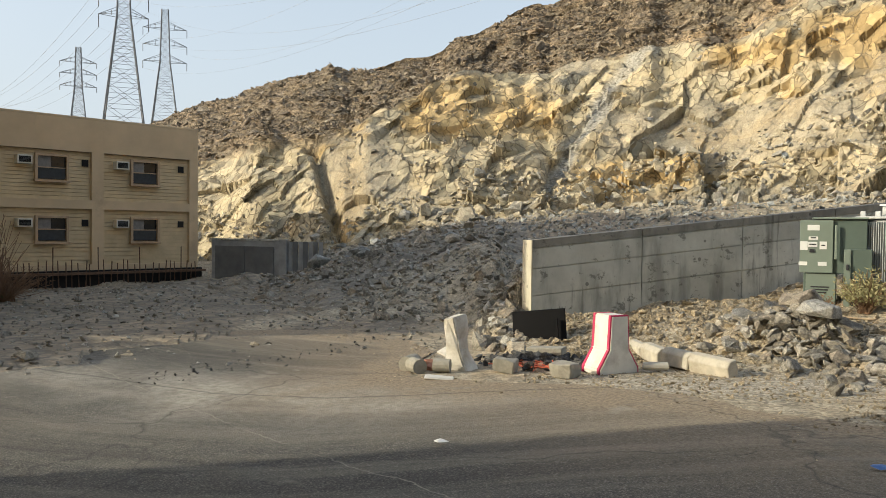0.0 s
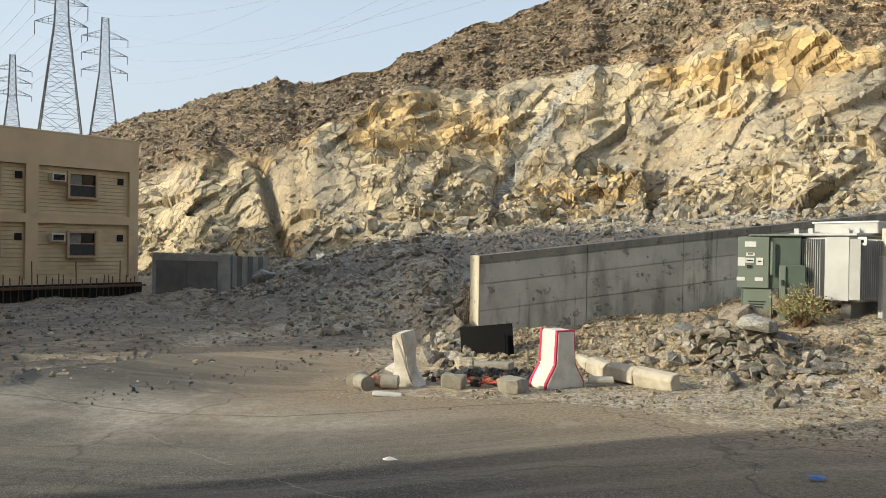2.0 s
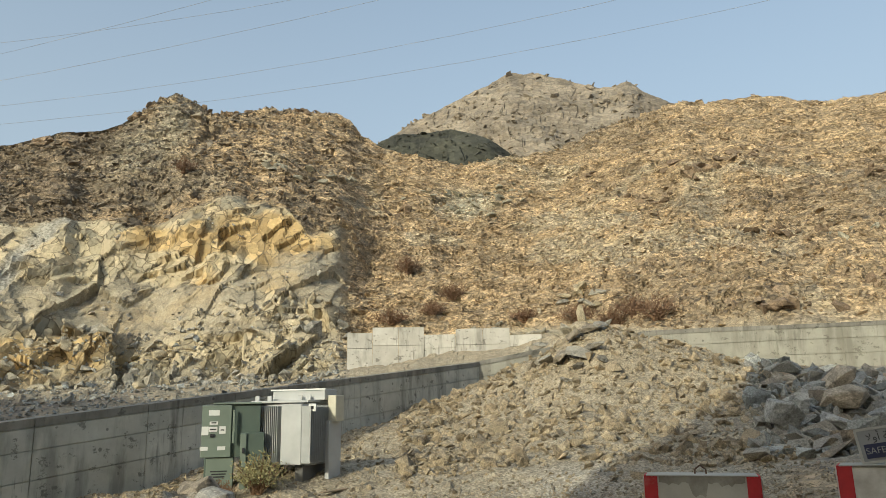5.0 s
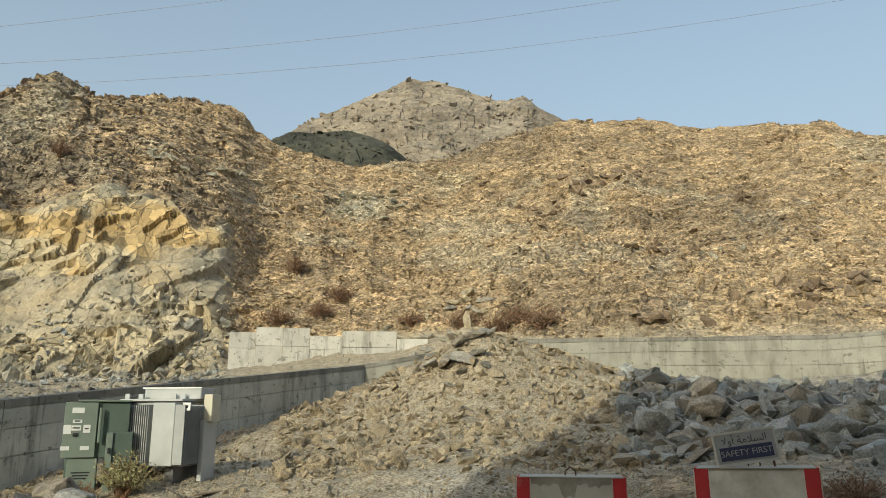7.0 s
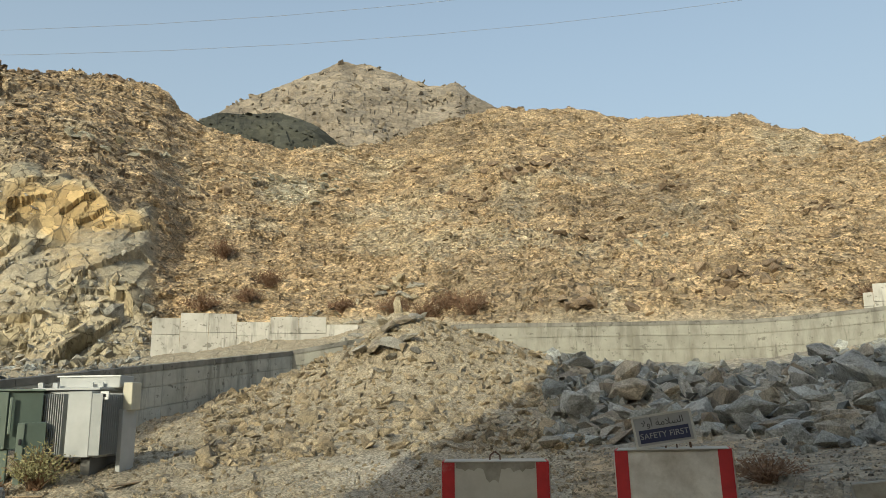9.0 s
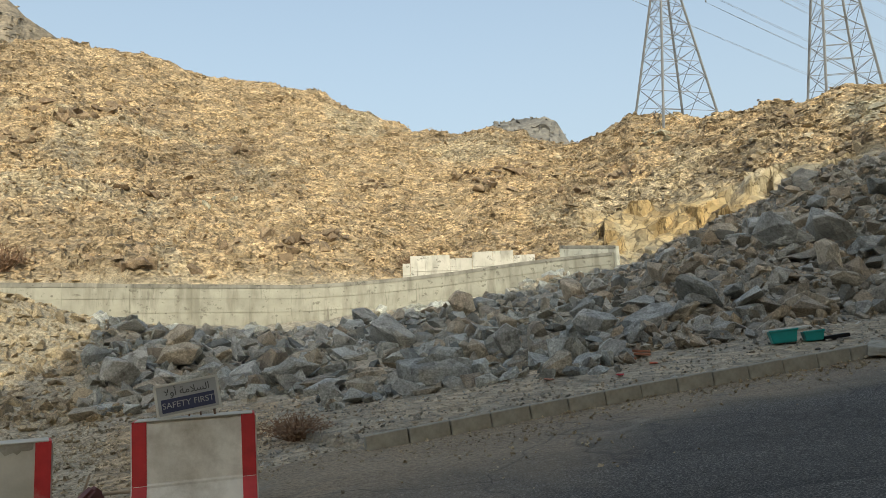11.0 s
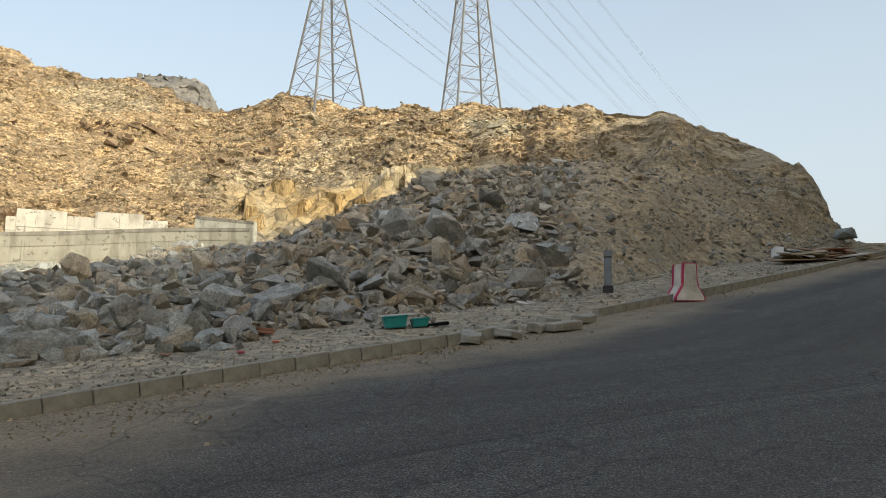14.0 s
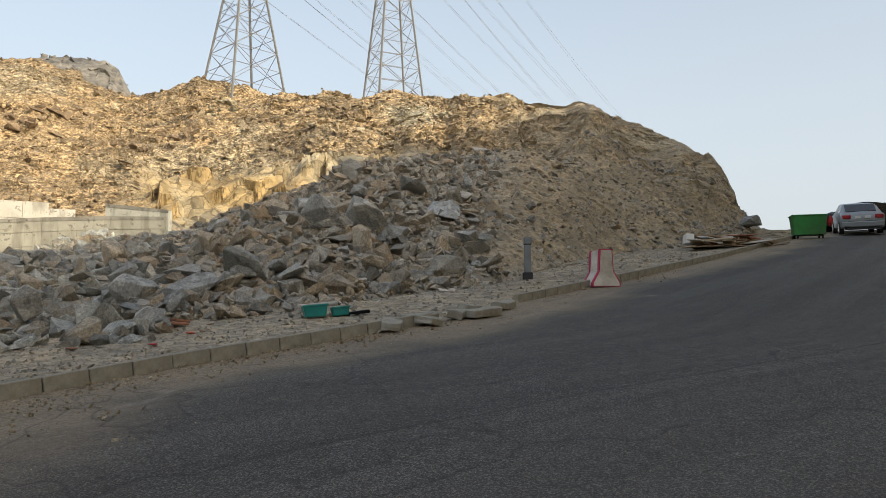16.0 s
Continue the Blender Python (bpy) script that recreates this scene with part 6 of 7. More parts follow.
loose("cardboard_box", 0.36, 0.3, 0.28, pose(31.2, 0.3, gz(31.2, 0.3) + 0.1, 4, 6, -20), M_CARD, "pale cardboard box among the dumped boards", "box", rough=0.02)
loose("white_sheet", 1.2, 0.5, 0.03, pose(30.7, 0.95, gz(30.7, 0.95) + 0.34, 8, 5, -30), M_STICKER, "white sheet of board lying on the heap", "sheet", rough=0.03)
loose("plank", 1.0, 0.16, 0.03, pose(18.6, 3.3, gz(18.6, 3.3) + 0.08, 0, -8, 10), M_REDWOOD, "dark red board lying behind the barrier", "plank")

# the skip
BN = pose(38.2, -3.02, float(grade(38.2, 0)) + 0.0, 0, 0, 97) @ Matrix.Diagonal((0.86, 0.86, 0.92, 1))
M_SKIP = plain("green_skip_paint", (0.02, 0.22, 0.045), 0.5, var=0.25, scale=2, dirt=(0.06, 0.09, 0.04), dirt_at=0.62)
skip = thing("waste_skip", Matrix.Identity(4), "green steel waste skip, open at the top", "skip")
bm = prism(bmesh.new(), [(-0.72, 0.18), (0.72, 0.18), (0.82, 1.12), (-0.82, 1.12)], 1.0, BN)
part("body", bm, M_SKIP, skip)
part("rim", boxed(1.74, 1.08, 0.06, BN @ pose(0, 0, 1.10), 0.01), M_SKIP, skip)
for x in (-0.6, -0.2, 0.2, 0.6):
    part("rib", boxed(0.06, 0.05, 0.9, BN @ pose(x, -0.52, 0.2)), M_SKIP, skip)
for x in (-0.6, 0.6):
    for y in (-0.4, 0.4):
        part("wheel", rod(bmesh.new(), BN @ Vector((x - 0.03, y, 0.09)), BN @ Vector((x + 0.03, y, 0.09)), 0.09, 12), M_RUBBER, skip)
bm = hull(181, 22, 1.3)
ob = part("red_bag", bm, M_RED)
ob.matrix_world = BN @ pose(-0.98, 0.3, 0.86) @ Matrix.Diagonal((0.34, 0.34, 0.5, 1))
tagged(ob, "tied red plastic bag hanging off the skip's rim", "bag")


def car(m, paint, label, number_bars=True):
    """A parked saloon seen from behind: local -y is its tail."""
    t = thing("car", Matrix.Identity(4), label, "car", "parked cars")
    W = 1.78
    prof = [(-2.20, 0.34), (-2.26, 0.50), (-2.25, 0.66), (-2.22, 0.86), (-2.12, 0.97), (-1.62, 1.03), (-1.20, 1.25), (-0.86, 1.39), (-0.45, 1.45), (0.1, 1.47), (0.45, 1.43), (1.1, 1.06), (1.6, 0.97), (2.05, 0.85), (2.22, 0.66), (2.24, 0.45), (2.2, 0.3), (-2.15, 0.28)]
    bm = bmesh.new()
    rows = []
    for sx in (-1.0, -0.985, -0.93, -0.7, 0.0, 0.7, 0.93, 0.985, 1.0):
        row = []
        for y, z in prof:
            narrow = 1.0 - (0.03 if z < 0.5 else 0.0) if z < 0.98 else 1.0 - (z - 0.98) * 0.44
            crown = -0.035 * sx * sx - (0.05 if abs(sx) > 0.98 else 0.0) * (1.6 if abs(sx) > 0.99 else 0.5)
            pull = 1.0 - 0.035 * sx * sx
            row.append(bm.verts.new(m @ Vector((sx * W / 2 * narrow, y * pull, z + (crown if z > 0.9 else 0.0)))))
        rows.append(row)
    n = len(prof)
    for a, b in zip(rows, rows[1:]):
        for i in range(n):
            bm.faces.new((a[i], a[(i + 1) % n], b[(i + 1) % n], b[i]))
    bm.faces.new(rows[0])
    bm.faces.new(rows[-1][::-1])
    bmesh.ops.recalc_face_normals(bm, faces=bm.faces)
    part("body", bm, paint, t, smooth=True)
    part("rear_window", boxed(1.26, 0.74, 0.02, m @ pose(0, -1.23, 1.215) @ pose(0, 0, 0, 27.0), 0.006), M_GLASS, t, "dark tinted rear window")
    part("windscreen", boxed(1.26, 0.66, 0.02, m @ pose(0, 0.79, 1.215) @ pose(0, 0, 0, -29.5), 0.006), M_GLASS, t)
    part("boot_seam", boxed(1.2, 0.02, 0.012, m @ pose(0, -2.235, 0.60)), M_INK, t)
    for s in (-1, 1):
        part("side_window", boxed(0.02, 1.5, 0.30, m @ pose(s * 0.80, -0.2, 1.03) @ pose(0, 0, 0, 0, -s * 22, 0), 0.004), M_GLASS, t)
        part("tail_light", boxed(0.34, 0.08, 0.17, m @ pose(s * 0.66, -2.22, 0.72), 0.02), M_RED, t, "red tail light")
        part("mirror", boxed(0.2, 0.1, 0.13, m @ pose(s * 0.98, 0.75, 0.98), 0.03), paint, t)
        for y in (-1.35, 1.35):
            w = part("wheel", rod(bmesh.new(), m @ Vector((s * 0.70, y, 0.31)), m @ Vector((s * 0.90, y, 0.31)), 0.31, 20), M_RUBBER, t)
            part("rim", rod(bmesh.new(), m @ Vector((s * 0.895, y, 0.31)), m @ Vector((s * 0.908, y, 0.31)), 0.19, 14), M_ALU, w)
    part("bumper", boxed(1.72, 0.14, 0.24, m @ pose(0, -2.24, 0.34), 0.03), paint, t)
    part("under_tray", boxed(1.5, 0.1, 0.14, m @ pose(0, -2.18, 0.2)), M_INK, t)
    for x in (-0.2, 0.2):
        part("plate_bar", boxed(0.26, 0.02, 0.12, m @ pose(x, -2.26, 0.72)), M_STICKER, t, "pale plate bar")
    return t


M_SILVER = plain("silver_paint", (0.30, 0.33, 0.355), 0.35, 0.2, var=0.06, scale=1, bumpy=0)
M_DARKCAR = plain("charcoal_paint", (0.03, 0.032, 0.035), 0.3, 0.3, var=0.1, scale=1, bumpy=0)
car(pose(41.8, -5.45, float(grade(41.8, 0)) + 0.03, 0, 0, -91) @ pose(0, 0, 0, 6), M_SILVER, "silver saloon car parked at the crest, tail towards the road")
car(pose(45.9, -6.3, float(grade(45.9, 0)) + 0.02, 0, 0, 14), M_DARKCAR, "charcoal saloon car parked across, beyond the silver one")

# ---- the west corner: low white wall, dishes, tyre ----
lw = thing("garden_wall", Matrix.Identity(4), "low whitewashed wall with painted letters on its end", "wall")
wa, wb = Vector((-14.8, 0.05, 0)), Vector((-28.5, 1.55, 0))
part("wall", slab_between(wb, wa, -0.5, 1.16, -0.4, 0.98, 0.26), M_GREYBLOCK, lw)
part("end_pier", slab_between(wa.lerp(wb, 0.035), wa + Vector((0.12, 0, 0)), -0.4, 1.0, -0.4, 0.95, 0.31), M_WHITEPAINT, lw, "whitewashed end pier")
part("coping", slab_between(wb, wa.lerp(wb, 0.04), 1.164, 1.21, 0.99, 1.04, 0.31), M_WALLPALE, lw)
EP = pose(-14.64, 0.05, 0) @ pose(0, 0, 0, 0, 0, 86)
words("TP", 0.16, EP @ pose(0.0, -0.045, 0.60) @ UP, M_INK, lw)
words("25", 0.16, EP @ pose(0.02, -0.045, 0.40) @ UP, M_INK, lw)


def dish(c, r, az_, label):
    t = thing("satellite_dish", Matrix.Identity(4), label, "satellite dish", "satellite dishes")
    m = Matrix.Translation(c) @ pose(0, 0, 0, 0, 0, -az_) @ pose(0, 0, 0, -62, 0, 0)
    bm = bmesh.new()
    rings = [[bm.verts.new(m @ Vector((math.cos(a) * r * k, math.sin(a) * r * k, 0.32 * r * k * k))) for a in np.linspace(0, 2 * math.pi, 24, endpoint=False)] for k in (0.08, 0.4, 0.72, 1.0)]
    bm.faces.new(rings[0])
    for a, b in zip(rings, rings[1:]):
        for i in range(24):
            bm.faces.new((a[i], a[(i + 1) % 24], b[(i + 1) % 24], b[i]))
    bmesh.ops.solidify(bm, geom=list(bm.faces), thickness=0.015)
    part("reflector", bm, M_DISH, t, "off-white dish", True)
    arm = rod(bmesh.new(), m @ Vector((0, -r * 0.95, 0.3 * r)), m @ Vector((0, 0, r * 1.1)), 0.014, 6)
    part("arm", arm, M_ALU, t)
    part("feed", rod(bmesh.new(), m @ Vector((0, 0, r * 1.0)), m @ Vector((0, 0.0, r * 1.2)), 0.04, 8), M_DISH, t)
    part("mast", rod(bmesh.new(), c, Vector((c.x, c.y, 0.9)), 0.025, 6), M_ALU, t)
    return t


dish(Vector((-17.0, 0.22, 1.30)), 0.30, 60, "off-white satellite dish on the low wall")
dish(Vector((-18.2, 0.5, 1.38)), 0.30, 60, "smaller off-white satellite dish on the low wall")

bm = bmesh.new()
ty = pose(-13.15, 1.2, 0.0)
for ring_r, ring_z in ((0, 0),):
    seg, sub = 36, 10
    vs = [[bm.verts.new(Vector(((0.30 + 0.115 * math.cos(b)) * math.cos(a), (0.30 + 0.115 * math.cos(b)) * math.sin(a), 0.10 + 0.10 * max(-1, min(1, 1.25 * math.sin(b)))))) for b in np.linspace(0, 2 * math.pi, sub, endpoint=False)] for a in np.linspace(0, 2 * math.pi, seg, endpoint=False)]
    for i in range(seg):
        for j in range(sub):
            bm.faces.new((vs[i][j], vs[(i + 1) % seg][j], vs[(i + 1) % seg][(j + 1) % sub], vs[i][(j + 1) % sub]))
bmesh.ops.recalc_face_normals(bm, faces=bm.faces)
ob = part("tyre", bm, M_RUBBER, None, "", True)
ob.matrix_world = pose(-14.3, 1.0, gz(-14.3, 1.0) + 0.10, 24, 26, 20) @ Matrix.Diagonal((0.76, 0.76, 0.8, 1))
tagged(ob, "old black car tyre lying tilted on rubble", "tyre")
for k, (x, y, s) in enumerate(((-14.2, 0.55, 0.46), (-14.35, 0.25, 0.4), (-14.6, 0.75, 0.4), (-14.9, 0.45, 0.36), (-13.9, 2.1, 0.4))):
    bm = hull(200 + k, 15, 0.6)
    ob = part("stone", bm, M_GREYROCK)
    ob.matrix_world = pose(x, y, gz(x, y) + 0.08, 0, 0, 50 * k) @ Matrix.Diagonal((s * 1.3, s, s, 1))
    tagged(ob, "grey angular stone beside the tyre", "stone", "stones by the wall")
loose("white_sack", 0.42, 0.26, 0.1, pose(-14.9, 1.3, gz(-14.9, 1.3) + 0.05, 5, 8, 40), M_STICKER, "crumpled white sack on the rubble", "sack", rough=0.06)


# ---- scrub ----
M_SCRUB = plain("green_scrub", (0.10, 0.115, 0.05), 0.9, var=0.4, scale=9, bumpy=0)
M_DRY = plain("dry_twigs", (0.22, 0.13, 0.075), 0.9, var=0.35, scale=9, bumpy=0)
M_STRAW = plain("yellow_green_scrub", (0.34, 0.31, 0.15), 0.9, var=0.35, scale=9, bumpy=0)


def bush(c, w, h, mat, label, seed, n=240, leaf=0.06, twig=0.008, category="bush"):
    """A clump: thin stems fanning from the root, small leaves along them."""
    r = random.Random(seed)
    t = thing(category, Matrix.Translation(c), label, category, "scrub")
    t.matrix_world = Matrix.Identity(4)
    st, lf = bmesh.new(), bmesh.new()
    for k in range(n):
        a, e = r.uniform(0, 6.283), r.random() ** 0.6
        tip = Vector((math.cos(a) * w * 0.5 * e * r.uniform(0.6, 1.1), math.sin(a) * w * 0.5 * e * r.uniform(0.6, 1.1), h * r.uniform(0.45, 1.0) * (1.15 - 0.5 * e)))
        mid = tip * 0.5 + Vector((r.uniform(-1, 1), r.uniform(-1, 1), r.uniform(0, 1))) * 0.08 * h
        if k % 3 == 0:
            root = Vector((r.uniform(-1, 1) * w * 0.08, r.uniform(-1, 1) * w * 0.08, 0.0))
            rod(st, c + root, c + mid, twig, 3)
            rod(st, c + mid, c + tip, twig * 0.6, 3)
        for q in range(4 if leaf else 0):
            p = c + mid.lerp(tip, r.uniform(0, 1.05)) + Vector((r.gauss(0, 1), r.gauss(0, 1), r.gauss(0, 1))) * 0.03 * w
            d = Vector((r.gauss(0, 1), r.gauss(0, 1), r.gauss(0.6, 1))).normalized() * leaf * r.uniform(0.7, 1.6)
            s = d.orthogonal().normalized() * leaf * 0.22
            vs = [lf.verts.new(p - s), lf.verts.new(p + s), lf.verts.new(p + d)]
            lf.faces.new(vs)
    part("twigwork", st, M_DRY, t)
    if leaf:
        part("foliage", lf, mat, t)
    else:
        lf.free()
    return t


bush(Vector((-6.35, 15.0, gz(-6.35, 15.0))), 1.35, 0.85, M_STRAW, "dry yellow-green bush beside the kiosk", 31, 300, 0.07)
bush(Vector((-7.0, 14.6, gz(-7.0, 14.6))), 0.9, 0.45, M_DRY, "low dry brown bush at the kiosk's foot", 32, 200, 0.05)
bush(Vector((-20.2, 1.75, gz(-20.2, 1.75))), 1.7, 1.2, M_SCRUB, "grey-green bush along the low wall", 33, 420, 0.09)
bush(Vector((-17.9, 1.6, gz(-17.9, 1.6))), 1.2, 0.8, M_SCRUB, "small grey-green bush along the low wall", 34, 300, 0.08)
bush(Vector((-27.0, 3.1, gz(-27, 3.1))), 2.6, 3.0, M_DRY, "bare brown shrub before the tan block", 35, 260, 0.0, 0.014)
bush(Vector((-25.5, 3.3, gz(-25.5, 3.3))), 3.0, 1.2, M_DRY, "tangle of dry brown brushwood", 36, 380, 0.05, 0.012)
bush(Vector((4.9, 9.7, gz(4.9, 9.7))), 1.3, 0.35, M_DRY, "low dry brown brush among the stones", 37, 260, 0.05)
# dry shrubs on the slopes
rr = random.Random(44)
for k, (a, f) in enumerate(((-29.5, 0.25), (-13.6, 0.1), (-10.5, 0.16), (-3.5, 0.02), (3.0, 0.02), (6.2, 0.03), (4.5, 0.06), (-9.0, 0.3), (-12.5, 0.5), (34.0, 0.05), (37.0, 0.06), (0.5, 0.01))):
    i = int((a + 98) / 0.14)
    j = k3 + int(f * rows_up) if k == 0 else k2 + 6 + int(f * rows_up)
    c = Vector((X2[i, j], Y2[i, j], Z2[i, j] - 0.1))
    bush(c, rr.uniform(2.2, 3.4), rr.uniform(1.0, 1.6), M_DRY, "dry brown shrub rooted on the rocky slope", 50 + k, 170, 0.14, 0.02)

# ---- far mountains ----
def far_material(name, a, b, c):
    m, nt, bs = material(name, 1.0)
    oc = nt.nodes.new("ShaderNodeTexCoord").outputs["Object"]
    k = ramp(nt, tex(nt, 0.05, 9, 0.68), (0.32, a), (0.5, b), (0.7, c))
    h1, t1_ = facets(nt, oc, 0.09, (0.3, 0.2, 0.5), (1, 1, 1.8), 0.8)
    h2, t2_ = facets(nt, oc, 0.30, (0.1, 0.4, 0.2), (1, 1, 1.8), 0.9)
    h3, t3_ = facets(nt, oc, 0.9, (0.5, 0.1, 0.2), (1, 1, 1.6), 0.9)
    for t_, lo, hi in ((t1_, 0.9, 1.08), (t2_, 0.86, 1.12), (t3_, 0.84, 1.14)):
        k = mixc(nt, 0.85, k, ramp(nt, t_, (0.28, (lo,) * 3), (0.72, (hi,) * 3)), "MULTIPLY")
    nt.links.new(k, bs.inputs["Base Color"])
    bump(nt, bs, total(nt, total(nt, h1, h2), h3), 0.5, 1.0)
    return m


def mountain(name, crest, d0, d1, mat, label, seed, rugged=3.0, stones=5000, size=0.95):
    """A ridge by bearings and heights of its crest, rising from d0 to d1."""
    a0, a1 = crest[0][0], crest[-1][0]
    az = np.arange(a0, a1, 0.09)
    el = np.interp(az, [q[0] for q in crest], [q[1] for q in crest]) + 0.12 * fbm(az * 1.3, az * 0, seed)
    top = EYE + d1 * np.tan(np.radians(el))
    v = np.linspace(0, 1, 90)
    R_ = d0 + (d1 - d0) * v[None, :] + 0 * az[:, None]
    Z_ = (top[:, None] - 55) * v[None, :] ** 0.9 + 0.0 + 55 * v[None, :]
    Tm = np.radians(az)[:, None] * d1 + 0 * R_
    e, f = blocks(Tm / 14 + Z_ / 40, Z_ / 9, seed, 1.3)
    e2, f2 = blocks(Tm / 5, Z_ / 4, seed + 9, 1.3)
    w = (rugged * 0.8 * e + rugged * 0.6 * e2 + fbm(Tm / 40, Z_ / 30, seed + 20) * rugged * 2.2) * np.sin(np.pi * np.clip(v, 0, 1))[None, :] ** 0.4
    R_ = R_ - w * 0.22
    Z_ = Z_ + w * 0.5
    back = np.concatenate([R_, R_[:, -1:] + 120], 1)
    zb_ = np.concatenate([Z_, Z_[:, -1:] - 90], 1)
    aa = np.radians(az)[:, None]
    tint_ = np.concatenate([f, f[:, -1:]], 1)
    ob = sheet(name, back * np.sin(aa), back * np.cos(aa), zb_, {"tint": tint_}, mat, close=False)
    tagged(ob, label, "mountain", kind="structure")
    r = np.random.default_rng(seed)
    out = []
    for _ in range(stones):
        i, j = int(r.integers(len(az))), int(r.integers(8, 90))
        out.append((back[i, j] * math.sin(aa[i, 0]), back[i, j] * math.cos(aa[i, 0]), zb_[i, j] - 0.2, float(np.clip(r.gamma(1.7, size), size * 0.5, size * 5))))
    strew(name.replace("backdrop", "far") + "_rocks", out, mat, "far boulders on the " + label.split()[-1], seed + 3, 0.7)
    return ob


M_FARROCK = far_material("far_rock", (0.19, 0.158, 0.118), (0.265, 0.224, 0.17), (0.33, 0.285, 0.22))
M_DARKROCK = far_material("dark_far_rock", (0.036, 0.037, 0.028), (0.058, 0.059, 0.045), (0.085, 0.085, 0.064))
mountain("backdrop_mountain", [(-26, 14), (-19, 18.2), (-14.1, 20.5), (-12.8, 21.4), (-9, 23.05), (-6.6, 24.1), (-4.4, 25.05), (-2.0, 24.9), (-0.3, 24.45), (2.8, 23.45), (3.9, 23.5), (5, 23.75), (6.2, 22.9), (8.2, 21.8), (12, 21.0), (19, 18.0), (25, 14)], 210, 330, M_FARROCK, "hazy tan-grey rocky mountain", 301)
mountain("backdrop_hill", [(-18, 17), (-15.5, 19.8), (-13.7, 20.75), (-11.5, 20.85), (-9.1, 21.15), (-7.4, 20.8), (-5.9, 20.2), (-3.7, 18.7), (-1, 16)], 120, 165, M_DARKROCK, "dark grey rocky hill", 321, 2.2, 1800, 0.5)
# the mesa's distance haze is put into its rock colour as grey
M_HAZEFAR = far_material("haze_grey_far_rock", (0.15, 0.144, 0.134), (0.20, 0.19, 0.173), (0.245, 0.23, 0.205))
mountain("backdrop_mesa", [(30, 13), (36, 15.9), (37.5, 16.25), (38.6, 16.4), (39.3, 16.3), (40.5, 16.85), (42.5, 17.1), (44.3, 17.1), (45.2, 16.6), (46.0, 15.2), (46.6, 14.3), (48, 12)], 170, 260, M_HAZEFAR, "hazy flat-topped rocky mountain", 341, 4.0, 1400, 0.8)

# ---- pylons and cables ----
M_GALV = plain("galvanised_steel", (0.20, 0.205, 0.21), 0.7, 0.1, var=0.12, bumpy=0)
M_CABLE = plain("dull_cable", (0.26, 0.27, 0.28), 0.8, 0.0, var=0.1, bumpy=0)


def bars(bm_rows, name, parent, r):
    """Square-section members from a list of end pairs, as one mesh."""
    vs, fs = [], []
    for a, b in bm_rows:
        d = (b - a).normalized()
        u = d.orthogonal().normalized() * r
        w = d.cross(u).normalized() * r
        k = len(vs)
        vs += [a + u, a + w, a - u, a - w, b + u, b + w, b - u, b - w]
        fs += [(k, k + 1, k + 5, k + 4), (k + 1, k + 2, k + 6, k + 5), (k + 2, k + 3, k + 7, k + 6), (k + 3, k, k + 4, k + 7)]
    me = bpy.data.meshes.new(name)
    me.from_pydata(vs, [], fs)
    me.materials.append(M_GALV)
    ob = new(name, me)
    ob.parent = parent
    return ob


def pole(pts, name, parent, r):
    """One bent square member through its points."""
    vs, fs = [], []
    for p in pts:
        vs += [p + Vector((r, r, 0)), p + Vector((-r, r, 0)), p + Vector((-r, -r, 0)), p + Vector((r, -r, 0))]
    for k in range(len(pts) - 1):
        for i in range(4):
            fs.append((4 * k + i, 4 * k + (i + 1) % 4, 4 * k + 4 + (i + 1) % 4, 4 * k + 4 + i))
    me = bpy.data.meshes.new(name)
    me.from_pydata(vs, [], fs)
    me.materials.append(M_GALV)
    ob = new(name, me)
    ob.parent = parent
    return ob


